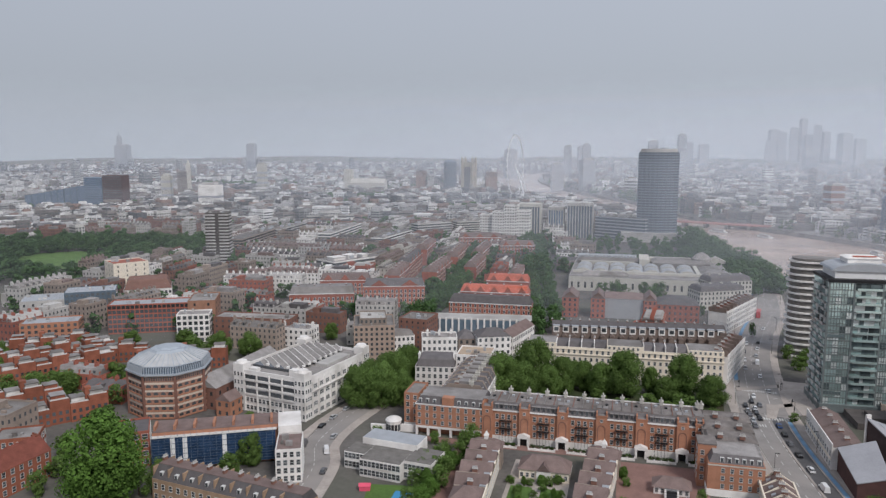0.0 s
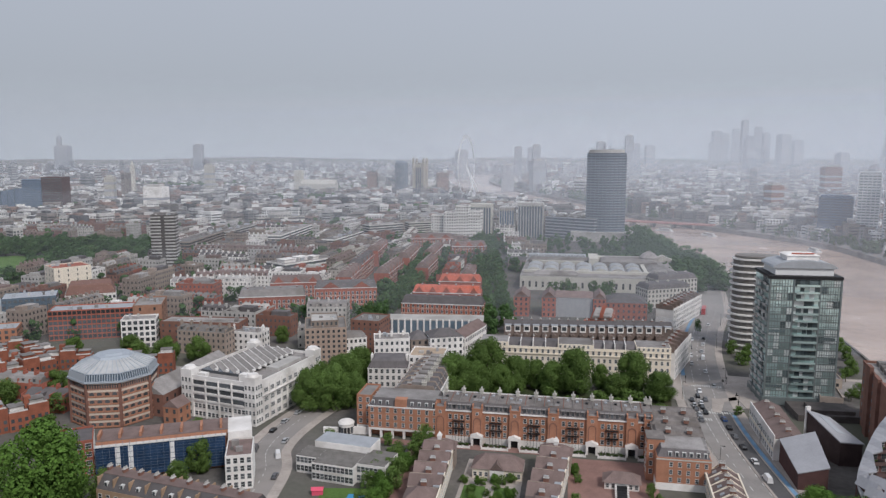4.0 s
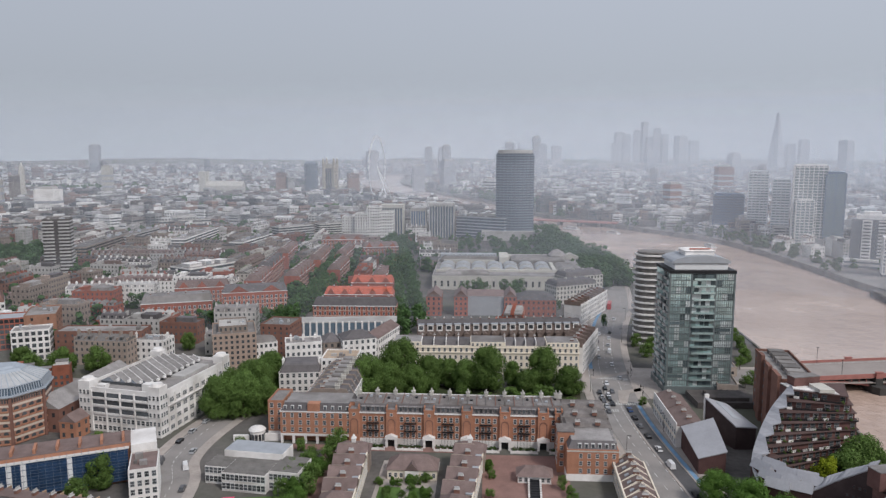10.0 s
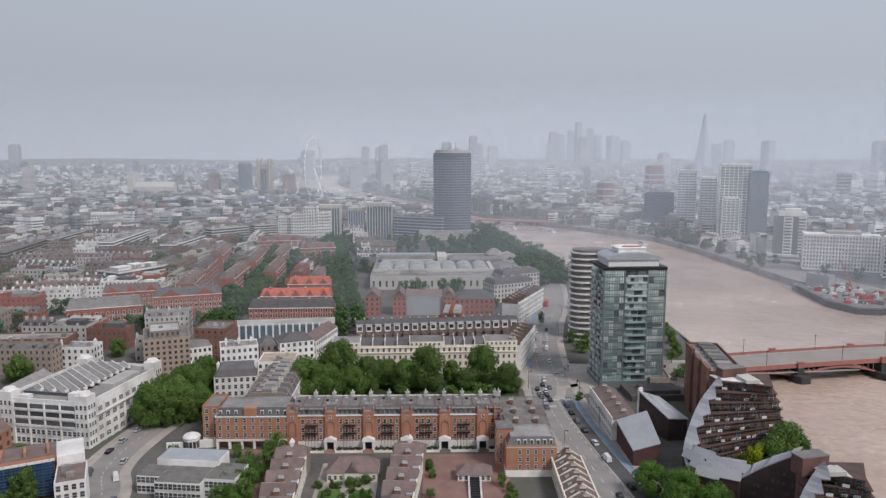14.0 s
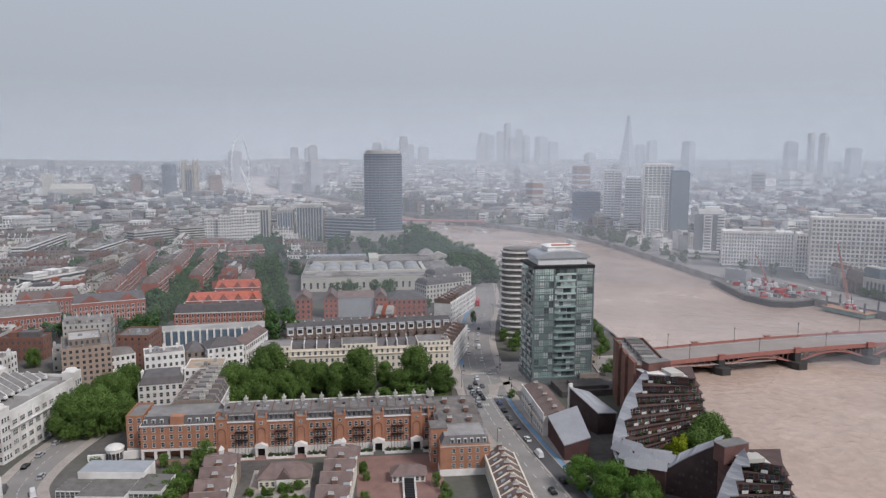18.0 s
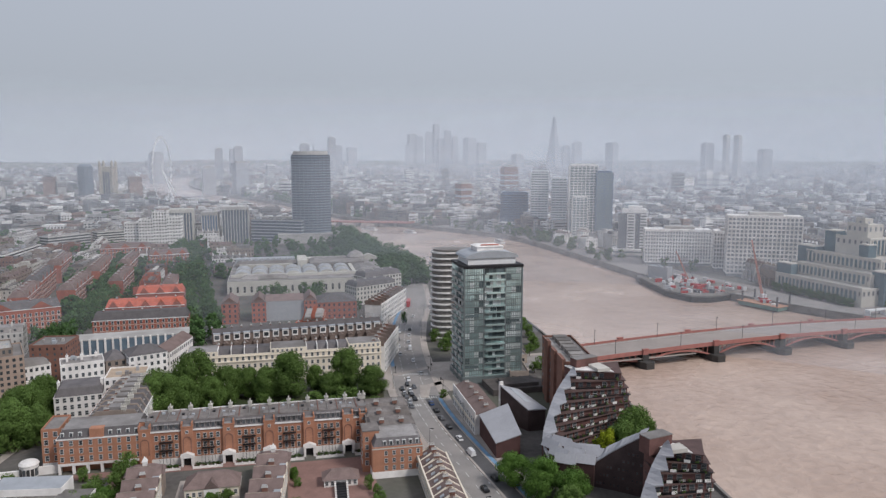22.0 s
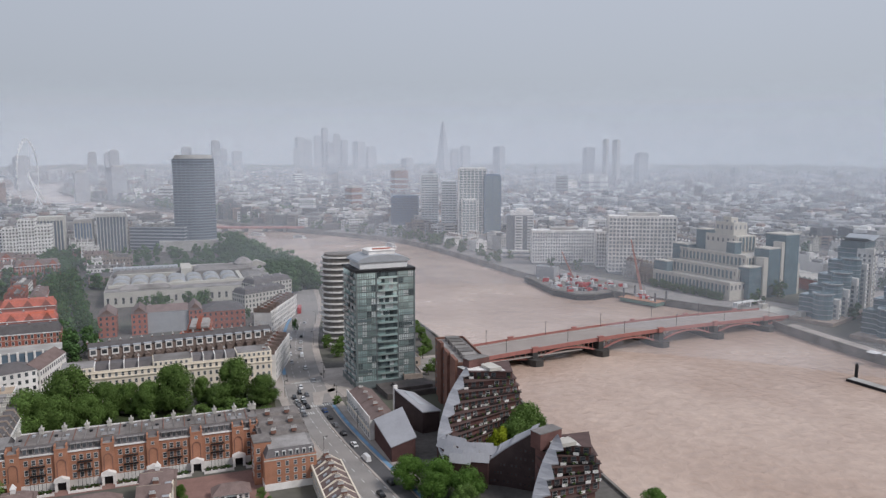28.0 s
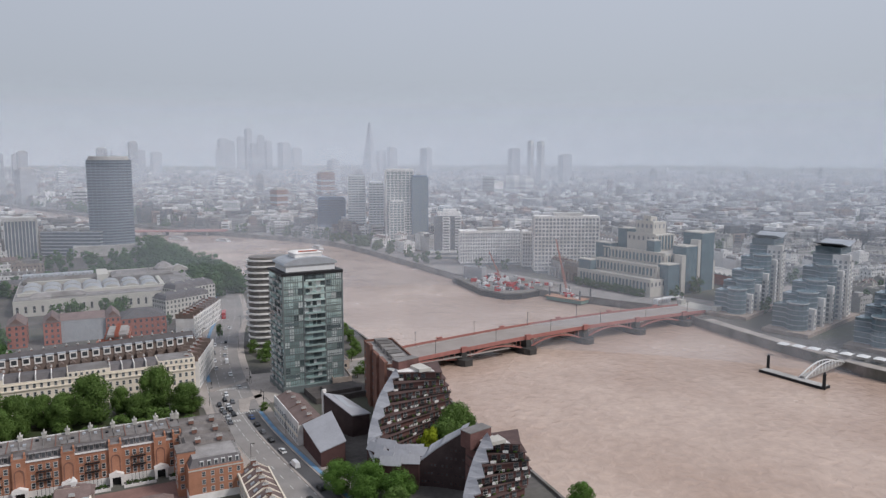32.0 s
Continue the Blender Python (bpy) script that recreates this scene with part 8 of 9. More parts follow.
def wharf_flats(x, y, turn, k, label):
    t = thing("wharf_flats", x, y, turn, label, "flats", "wharf flats")
    claim(x, y, turn, 80, 26)
    hs = (17, 22, 28, 36, 44)
    xs = (2, 16, 30, 46, 62, 84)
    for i in range(5):
        h, x0, x1 = hs[i], xs[i], xs[i + 1]
        back = part("block", Geo().box(x0 + 4, x1, 7, 22, 0, h), WHARF_GLASS, t, "green-grey glazed storeys")
        for z in range(int(h / 3.1)):
            part("floor_band", Geo().box(x0 + 3.8, x1 + 0.2, 6.8, 22.2, 3.1 * z + 2.5, 3.1 * z + 2.95), SPANDREL, back)
        if i < 4:
            drum = part("glass_drum", Geo().cyl(x0 + 4.5, 7, 0, h + 1, 6.2, 14), WHARF_GLASS, t, "rounded glass stair drum")
            for z in range(int(h / 3.1)):
                part("drum_band", Geo().cyl(x0 + 4.5, 7, 3.1 * z + 2.6, 3.1 * z + 2.95, 6.35, 14), SPANDREL, drum)
            part("drum_canopy", Geo().cyl(x0 + 4.5, 7, h + 2.2, h + 2.7, 6.7, 14, None, 0, 1), [WHITE_METAL, WHARF_GLASS], t, "white canopy ring")
            part("canopy_core", Geo().cyl(x0 + 4.5, 7, h + 1, h + 2.2, 5.2, 12), GLASS_MID, t)
        for b in range(2):
            bx = x0 + 8 + 3.6 * b if i < 4 else x0 + 3 + 8 * b
            bh = h - 1.5 - 2.5 * b if i < 4 else h - 6 * b
            bay = part("white_bay", Geo().box(bx, bx + 3.0, -1.8 + 1.2 * b, 9, 0, bh), STUCCO, t, "white window bay")
            q = Geo()
            for z in range(int((bh - 2) / 3.1)):
                strip(q, bx, -1.8 + 1.2 * b, 0, 3.0, 3.1 * z + 0.7, 1, 1.7, 2.0)
                strip(q, bx, 9, 270, 10, 3.1 * z + 0.7, 3, 1.6, 2.0)
            part("bay_window", q, GLASS_MID, bay, kind="stuff")
    part("wing_roof", sloped([(62, 2), (74, 2), (74, 22), (62, 22)], [51, 48.5, 48.5, 51], 0.4), ZINC, t, "tilted pale wing roof")
    part("wing_roof", sloped([(74, 2), (86, 2), (86, 22), (74, 22)], [48.5, 51.5, 51.5, 48.5], 0.4), ZINC, t, "tilted pale wing roof")
    part("top_glass", Geo().box(64, 84, 4, 20, 44, 48.5), WHARF_GLASS, t)
    part("river_base", Geo().box(-4, 84, -4, 24, 0, 2.4), BRICK_STOCK, t)


wharf_flats(470, 236, 6, 1, "stepped wharf flats with blue glass drums and white bays")
wharf_flats(452, 188, 2, 2, "stepped wharf flats with blue glass drums and white bays")
wharf_flats(446, 138, 0, 3, "stepped wharf flats with blue glass drums and white bays")
wharf_flats(446, 88, 0, 4, "stepped wharf flats with blue glass drums and white bays")
for i in range(9):
    q = thing("parasol", 428 + 1.2 * i - 12, 184 - 8 * i, 0, "square white terrace parasol by the river walk", "parasol", "river walk parasols")
    part("canopy", Geo().frustum([(-3, -3), (3, -3), (3, 3), (-3, 3)], [(-0.2, -0.2), (0.2, -0.2), (0.2, 0.2), (-0.2, 0.2)], 2.6, 3.6), WHITE_METAL, q)
    part("pole", Geo().cyl(0, 0, 0, 2.7, 0.06, 6), IRON, q)
solid("south_quay", ribbon(offset([p for p in BANK_S if 262 < p[1] < 980], -24), 44, 0, 0.06), ASPHALT, 0, 0, 0, "grey paved quays and yards along the far bank", "pavement", kind="structure")
solid("river_walk", ribbon(offset([p for p in BANK_S if 0 < p[1] < 262], -6), 9, 0, 0.1), PAVING, 0, 0, 0, "pale paved river walk below the flats", "pavement", kind="structure")

# works wharf, barge, landing stage
t = thing("works_wharf", 0, 0, 0, "dark-walled works wharf full of machinery and materials", "wharf")
WH = [(437, 492), (413, 430), (414, 404), (426, 396), (476, 398), (480, 430), (462, 500)]
part("deck", Geo().prism(WH[::-1][::-1], -6, 0.4), RIVER_WALL, t)
part("fender_wall", Geo().prism([(p[0] - 1.2 if p[0] < 450 else p[0], p[1] - 0.8) for p in WH], -6, -0.4), IRON, t, "dark timber fender wall")
wr = random.Random(4)
for i in range(120):
    x, y = wr.uniform(416, 472), wr.uniform(402, 476)
    if x < 414 + (y - 430) * 0.42 + 4:
        continue
    w, d, h = wr.uniform(1.2, 6), wr.uniform(1.2, 2.6), wr.uniform(0.8, 3)
    c = wr.choice(["red", "white", "white", "silver", "red", "grey", "white", "silver", "white", "red"])
    solid("container" if h > 2 else "crate", Geo().box(0, w, 0, d, 0, h), CAR_PAINT[c], x, y, wr.uniform(0, 180), "%s painted site container on the works wharf" % c, "container", "site containers", 0.4)
block("grey_shed", 441, 482, -70, 18, 9, 10, ZINC, "flat", ZINC, 1, 1, "plain grey metal shed on the wharf", "shed", sides="")


CRANE_PAINT = mat("faded_crane_paint", (0.42, 0.19, 0.15), 0.6)


def crane(x, y, z, turn, lift, length, label):
    t = thing("crane", x, y, turn, label, "crane", z=z)
    part("carrier", Geo().box(-3, 3, -2, 2, 0, 2.4), CAR_PAINT["red"], t)
    part("cab", Geo().box(-2, 2, -1.6, 1.6, 2.4, 5), CAR_PAINT["white"], t)
    tip = Vector((length * math.cos(radians(lift)), 0, 4 + length * math.sin(radians(lift))))
    for dy, dz in ((-0.7, 0), (0.7, 0), (-0.7, 1.4), (0.7, 1.4)):
        g = Geo()
        g.beam((1, dy, 3 + dz), tuple(tip + Vector((0, dy * 0.4, dz * 0.4))), 0.16)
        part("boom_chord", g, CRANE_PAINT, t)
    g = Geo()
    for k in range(16):
        a, b = k / 16, (k + 1) / 16
        p, q = Vector((1, 0.6, 3)).lerp(tip, a), Vector((1, -0.6, 4.4)).lerp(tip, b)
        g.beam(tuple(p), tuple(q), 0.09)
    part("boom_lattice", g, CRANE_PAINT, t)
    g = Geo()
    g.beam(tuple(tip), (-2, 0, 8), 0.07)
    g.beam((-2, 0, 2.4), (-2, 0, 8), 0.2)
    g.beam(tuple(tip), tuple(tip * 1.0 - Vector((0, 0, length * 0.5))), 0.06)
    part("cable", g, IRON, t)


crane(444, 436, 0.4, 120, 62, 26, "red lattice crane on the works wharf")
ob = thing("jackup_barge", 448, 366, -84, "green and orange jack-up barge with deck machinery", "barge", z=-4.5)
part("hull", Geo().box(-16, 16, -9, 9, 0.8, 3.6), mat("green_barge_paint", (0.16, 0.26, 0.23), 0.6), ob)
part("deck", Geo().box(-17, 17, -10, 10, 3.6, 4.0), mat("orange_deck", (0.42, 0.24, 0.16), 0.7), ob)
for x in (-14, 14):
    for y in (-7.5, 7.5):
        part("leg", Geo().cyl(x, y, -1, 11, 0.7, 10), CAR_PAINT["grey"], ob)
crane(450, 370, -0.5, 75, 66, 42, "tall orange lattice crane on the barge")
for i in range(12):
    solid("crate", Geo().box(0, wr.uniform(1.5, 4), 0, wr.uniform(1.5, 3), 0, wr.uniform(1, 2.4)), CAR_PAINT[wr.choice(["white", "red", "silver"])], 442 + wr.uniform(0, 13), 354 + wr.uniform(0, 24), wr.uniform(0, 90), "painted crate on the barge deck", "crate", "barge crates", -0.5)
t = thing("landing_stage", 0, 0, 0, "floating landing stage with arched white gangway", "landing stage")
part("pontoon", Geo().prism([(369, 143), (375, 142), (381, 177), (375, 178)], -4.6, -3.2), IRON, t)
part("pontoon_deck", Geo().prism([(369.4, 143.4), (374.6, 142.6), (380.4, 176.6), (375.2, 177.4)], -3.2, -3.0), CONCRETE, t)
for p in ((381, 176), (370, 143)):
    part("mooring_pile", Geo().cyl(p[0], p[1], -6, 3.2, 0.8, 10).cyl(p[0], p[1], 3.2, 4.2, 0.85, 10, 0.3), IRON, t, "dark mooring pile with pale cap")
A_, B_ = Vector((376, 156, -2.8)), Vector((409, 150, 0.8))
g = Geo()
g.beam(tuple(A_), tuple(B_), 1.1)
part("gangway_deck", g, CONCRETE, t)
for dy in (-1.6, 1.6):
    g = Geo()
    for k in range(12):
        a, b = A_.lerp(B_, k / 12), A_.lerp(B_, (k + 1) / 12)
        za, zb = 4.2 * math.sin(math.pi * k / 12), 4.2 * math.sin(math.pi * (k + 1) / 12)
        g.beam((a.x, a.y + dy, a.z + za), (b.x, b.y + dy, b.z + zb), 0.25)
        g.beam((a.x, a.y + dy, a.z), (a.x, a.y + dy, a.z + za + 0.05), 0.1)
    part("gangway_arch", g, WHITE_METAL, t)
for x, y, a in ((415, 930, 100), (378, 990, 120), (470, 780, 80)):
    q = thing("moored_boat", x, y, a, "pale moored passenger boat on the river", "boat", z=-4.5)
    part("hull", Geo().prism([(-14, -3), (10, -3), (15, 0), (10, 3), (-14, 3)], 0, 1.6), CAR_PAINT["white"], q)
    part("cabin", Geo().box(-11, 7, -2.4, 2.4, 1.6, 4), CONCRETE, q)
# far road bridge
t = thing("far_bridge", 318, 1085, -36, "low five-span bridge far up the river", "bridge")
part("deck", Geo().box(0, 160, 0, 18, 1.2, 3.0), BRIDGE_RED, t)
for i in range(5):
    part("pier", Geo().box(12 + 30 * i, 16 + 30 * i, 0, 18, -6, 1.2), RIVER_WALL, t)
x, y = by(232, 297, -9.0, BL, 0)
solid("bridge_ramp", ribbon([(x - 4, y + 10), (505, 265), (545, 262), (620, 262)], 22, 0.3, 0.3), BRIDGE_ROAD, 0, 0, 0, "wide pale road at the far bridge end", "road", kind="structure")
q = thing("abutment", x + 2, y - 3, -7.6, "stone bridge abutment with square pylons", "abutment")
part("base", Geo().box(-2, 16, -2, 30, -6, 2.2), STONE, q)
part("pylon", Geo().box(2, 7, -3, 1, -6, 5.5), STONE, q)
part("pylon", Geo().box(2, 7, 27, 31, -6, 5.5), STONE, q)
solid("bus_shelter", Geo().box(0, 30, 0, 4, 3.4, 4.0).box(0, 0.5, 0, 4, 0, 3.4).box(14, 14.5, 0, 4, 0, 3.4).box(29.5, 30, 0, 4, 0, 3.4), WHITE_METAL, 468, 300, -6, "long white canopy beside the bridge end", "canopy")
block("railway_shed", 590, 275, 70, 90, 22, 9, BRICK_RED, "rows", CONCRETE, 2, 20, "long brick railway viaduct sheds with pale roofs", "railway shed", rise=3)

# ---- landmarks among the streets ----
banded_office("long_flats_range", -183, 1019, 21, 118, 22, 14, 4, "long pale terrace of flats with dark window bands", GLASS_DARK, STONE)
banded_office("stepped_housing", -120, 804, 79, 116, 15, 15, 5, "stepped concrete housing with white balcony bands", GLASS_DARK, STUCCO)
banded_office("stepped_housing", -59, 771, 71, 83, 15, 14, 5, "stepped concrete housing with white balcony bands", GLASS_DARK, STUCCO)
banded_office("stepped_housing", -187, 854, 78, 85, 15, 14, 5, "stepped concrete housing with grey balcony bands", GLASS_DARK, CONCRETE)
banded_office("stepped_housing", -26, 875, 33, 49, 16, 18, 6, "grey flats with projecting balcony bands", GLASS_DARK, CONCRETE)
banded_office("stepped_housing", 22, 913, 18, 53, 16, 17, 6, "pale flats with projecting balcony bands", GLASS_DARK, STONE)
banded_office("white_terraced_flats", -89, 614, 45, 55, 26, 13, 4, "white terraced flats with open roof decks", GLASS_DARK, STUCCO)
banded_office("stepped_housing", -204, 754, 83, 120, 18, 15, 5, "long stock brick flats with banded windows", GLASS_DARK, BRICK_STOCK)
for x0, y0, w_, d_, h_ in ((3, 4, 12, 10, 2.8), (20, 6, 9, 9, 3.0), (33, 3, 6, 8, 2.6)):
    part("roof_pavilion", Geo().box(x0, x0 + w_, y0, y0 + d_, 13.4, 13.4 + h_).box(x0 - 0.6, x0 + w_ + 0.6, y0 - 0.6, y0 + d_ + 0.6, 13.4 + h_, 13.8 + h_), STUCCO, bpy.data.objects["white_terraced_flats"])

# ---- streets between: terraces, flats and shops ----
mid = random.Random(17)
for cx, cy, r_ in ((-374, 725, 55), (285, 700, 30), (-60, 250, 60), (60, 250, 90), (60, 330, 60), (-30, 310, 30), (150, 300, 40), (256, 862, 55), (562, 285, 55), (540, 262, 30), (140, 522, 34), (112, 532, 22), (172, 530, 24),
                   (-360, 790, 75), (-420, 740, 75), (-330, 690, 60), (-350, 660, 46), (-290, 770, 55), (-300, 830, 50), (-440, 680, 60), (-380, 660, 40)):
    FOOT.append((cx, cy, r_))
for line, r_ in ((ROAD_MAIN, 13), (ROAD_WEST, 8), (ROAD_CROSS, 8), (ROAD_BACK, 7)):
    for p in line:
        FOOT.append((p[0], p[1], r_))
WALLS = [BRICK_STOCK, STUCCO, BRICK_BROWN, BRICK_STOCK, CONCRETE, STONE, STUCCO, CONCRETE, BRICK_BROWN, BRICK_STOCK]
ROOFS = [SLATE, SLATE, SLATE_PINK, FELT, LEAD, CONCRETE, FELT]
TERRACE_WORDS = {BRICK: "orange brick", BRICK_STOCK: "stock brick", BRICK_BROWN: "brown brick", BRICK_RED: "red brick", STUCCO: "white rendered", CONCRETE: "grey concrete", STONE: "pale stone"}


def street_house(x, y, turn, w, d, h, wall, roof_mat, style):
    far = math.hypot(x, y) > 590
    words = TERRACE_WORDS[wall]
    kind_word = {"terrace": "terrace with chimneys and pitched roof", "flats": "flats with a flat roof", "shed": "workshops with ridged roof"}[style]
    label = "%s %s in a city street" % (words, kind_word)
    body, rf, extra, q = Geo().box(0, w, 0, d, 0, h), Geo(), Geo(), Geo()
    if style == "terrace":
        n = max(2, round(w / 5.6))
        if mid.random() < 0.5:
            rf.gable(0, w, 0, d, h, h + 2.8, "x", 0, 0)
        else:
            rf.frustum([(0, 0.2), (w, 0.2), (w, d - 0.2), (0, d - 0.2)], [(0, 1.8), (w, 1.8), (w, d - 1.8), (0, d - 1.8)], h, h + 2.6)
        for i in range(n + 1):
            xx = min(w * i / n, w - 0.4)
            extra.box(xx, xx + 0.35, 0.2, d - 0.2, h - 0.3, h + 1.7)
            extra.box(xx - 0.25, xx + 0.65, d * 0.5 - 1.1, d * 0.5 + 1.1, h + 1.5, h + 3.9)
            if i < n:
                extra.box(xx + 0.8, xx + 3.4, d, d + 4.5, 0, h * mid.uniform(0.5, 0.85))
                if mid.random() < 0.7:
                    rf.box(xx + 1.7, xx + 3.3, 0.7, 3.2, h, h + 2.1)
                    q.box(xx + 1.95, xx + 3.05, 0.62, 0.72, h + 0.6, h + 1.8)
                for j in range(3):
                    extra.box(xx - 0.15 + 0.0, xx + 0.35, d * 0.5 - 0.9 + 0.7 * j, d * 0.5 - 0.5 + 0.7 * j, h + 3.9, h + 4.6)
    elif style == "flats":
        extra.box(0, w, 0, 0.3, h, h + 0.8).box(0, w, d - 0.3, d, h, h + 0.8).box(0, 0.3, 0, d, h, h + 0.8).box(w - 0.3, w, 0, d, h, h + 0.8)
        rf.box(0.3, w - 0.3, 0.3, d - 0.3, h, h + 0.1)
        extra.box(w * 0.15, w * 0.15 + 4, d * 0.3, d * 0.7, h, h + 2.6)
        if w > 16:
            rf.box(w * 0.4, w * 0.85, d * 0.25, d * 0.75, h + 0.1, h + mid.uniform(1.5, 3.2))
        for i in range(int(w / 3.5)):
            ux, uy, us = mid.uniform(0.6, w - 2.6), mid.uniform(0.6, d - 2.4), mid.uniform(0.7, 1.9)
            extra.box(ux, ux + us, uy, uy + mid.uniform(0.7, 1.7), h, h + mid.uniform(0.5, 1.6))
    else:
        k = max(2, round(d / 5))
        for i in range(k):
            rf.gable(0, w, d * i / k, d * (i + 1) / k, h, h + 2.0, "x", 0, 0)
    fl = max(2, int(h / 3.1))
    for k in range(fl):
        for x0, y0, a, ln in ((0, 0, 0, w), (w, 0, 90, d), (0, d, 270, d)):
            m = max(2, int(ln / 2.7))
            strip(q, x0, y0, a, ln, k * h / fl + 0.9, m, 0.95, 1.5)
    if not far:
        t = thing(STREET_NAMES[style], x, y, turn, label, style if style != "shed" else "workshops", "city street houses")
        part("wall", body, wall, t)
        if extra.v:
            part("rear_wing" if style == "terrace" else "parapet", extra, wall, t, kind="stuff")
        part("roof", rf, roof_mat, t)
        part("window", q, GLASS_DARK, t, kind="stuff")
        return
    co, si = math.cos(radians(turn)), math.sin(radians(turn))
    for src, m in ((body, REST_MATS.index(wall)), (extra, REST_MATS.index(wall)), (rf, REST_MATS.index(roof_mat)), (q, REST_MATS.index(GLASS_DARK))):
        k = len(REST.v)
        REST.v += [(x + co * a - si * b, y + si * a + co * b, c) for a, b, c in src.v]
        REST.f += [tuple(k + j for j in f) for f in src.f]
        REST.m += [m] * len(src.f)


REST = Geo()
STREET_NAMES = {"terrace": "street_terrace", "flats": "street_block", "shed": "workshop_range"}
REST_MATS = [BRICK_STOCK, BRICK_BROWN, BRICK_RED, BRICK, STUCCO, CONCRETE, STONE, SLATE, SLATE_PINK, FELT, LEAD, GLASS_DARK]


def fill(x0, x1, y0, y1, keep, seed, walls, low=9.0, high=14.0):
    """Street after street of houses, each quarter with its own direction."""
    r = random.Random(seed)
    zy = y0 + 55
    k = seed
    while zy < y1 + 50:
        zx = x0 + 60
        while zx < x1 + 55:
            k += 1
            turn = (-14 if k % 2 else 76) + r.uniform(-9, 9)
            done = []
            v = -58.0
            while v < 56:
                u = -62.0
                row_wall, row_roof, row_h = r.choice(walls), r.choice(ROOFS), r.uniform(low, high)
                deep = r.choice([9.5, 10, 10.5, 13])
                while u < 58:
                    w = r.uniform(12, 30)
                    px, py = by(zx, zy, turn, u, v)
                    u += w + (0.3 if r.random() < 0.75 else r.uniform(6, 16))
                    if r.random() > keep or not (x0 < px < x1 and y0 < py < y1):
                        continue
                    ang = math.degrees(math.atan2(px, py))
                    if in_river(px, py, 24) or not (-37 < ang < 76):
                        continue
                    style = r.choices(["terrace", "flats", "shed"], [0.52, 0.38, 0.10])[0]
                    d = deep if style == "terrace" else deep + r.uniform(0, 5)
                    h = {"terrace": row_h, "flats": row_h + r.uniform(-2, 6), "shed": 6.5}[style] + r.uniform(-0.8, 0.8)
                    if any(taken(*by(px, py, turn, w * f, d * 0.5), d * 0.5) for f in (0.1, 0.5, 0.9)):
                        continue
                    wall = row_wall if r.random() < 0.65 else r.choice(walls)
                    street_house(px, py, turn, w, d, h, wall, row_roof if r.random() < 0.7 else r.choice(ROOFS), style)
                    done.append((px, py, turn, w, d))
                    if r.random() < 0.3:
                        tx, ty = by(px, py, turn, r.uniform(0, w), -r.uniform(4, 6))
                        if not taken(tx, ty, 3):
                            if math.hypot(tx, ty) > 480:
                                FAR_TREE_SPOTS.append((tx, ty))
                            else:
                                tree(tx, ty, r.uniform(7, 11), r.uniform(7, 10), CROWNS_DARK, "dark green street tree between houses", "street trees")
                v += deep + r.uniform(11, 15)
            for c in done:
                claim(*c)
            zx += 118
        zy += 112


def in_river(x, y, pad=15):
    a = []
    for line in (BANK_N, BANK_S):
        for i in range(len(line) - 1):
            p, q = line[i], line[i + 1]
            if min(p[1], q[1]) <= y <= max(p[1], q[1]) and abs(p[1] - q[1]) > 1e-6:
                f = (y - p[1]) / (q[1] - p[1])
                a.append(p[0] + f * (q[0] - p[0]))
                break
    return len(a) == 2 and a[0] - pad < x < a[1] + pad


block("slab_flats", -214, 668, 6, 21, 15, 50, mat("dark_flats_wall", (0.09, 0.082, 0.08), 0.8), "flat", FELT, 1, 1, "tall concrete slab of flats with pale balcony bands", "tower", sides="")
slabs = Geo().box(0, 8.6, -1.1, 0, 0, 1.2).mesh("balcony_band", CONCRETE)
side_band = Geo().box(-0.02, 0.5, 0.5, 14.5, 0, 1.1).mesh("side_band", CONCRETE)
T_ = bpy.data.objects["slab_flats"]
for k in range(17):
    for x in (0.2, 12.2):
        piece("balcony_band", slabs, T_, pose(x, 0, 2.9 * k + 1.6))
    piece("side_band", side_band, T_, pose(21, 0, 2.9 * k + 1.6))
solid("park_lawn", Geo().cyl(0, 0, 0, 0.08, 62, 32), GRASS, -374, 715, 0, "smooth green cricket lawn ringed by trees", "lawn", kind="structure")
FAR_TREE_SPOTS = []
fill(-300, -70, 380, 620, 0.97, 1, [BRICK_STOCK, BRICK_BROWN, BRICK_RED, STUCCO, BRICK_STOCK, CONCRETE])
fill(-70, 235, 400, 620, 0.97, 2, [BRICK_RED, STUCCO, STUCCO, BRICK_RED, STONE, CONCRETE])
fill(-560, 130, 600, 1010, 0.97, 3, WALLS)
fill(130, 300, 880, 1010, 0.9, 4, [STONE, CONCRETE, BRICK_STOCK])
fill(-330, -150, 215, 400, 0.95, 5, [BRICK_RED, BRICK_RED, BRICK_STOCK], 6, 8)
fill(500, 1000, 40, 1000, 0.78, 6, [STUCCO, CONCRETE, STONE, STUCCO, BRICK_STOCK])
for i in range(260):
    x, y = mid.uniform(-70, 130), mid.uniform(520, 870)
    if not taken(x, y, 4):
        FAR_TREE_SPOTS.append((x, y))
for i in range(420):
    x, y = mid.uniform(490, 1000), mid.uniform(60, 1000)
    if not taken(x, y, 5) and not in_river(x, y, 6):
        FAR_TREE_SPOTS.append((x, y))
for i in range(60):
    p = BANK_S[mid.randrange(20, 50)]
    x, y = p[0] + mid.uniform(6, 16), p[1] + mid.uniform(-10, 10)
    if not taken(x, y, 4) and y > 540:
        FAR_TREE_SPOTS.append((x, y))

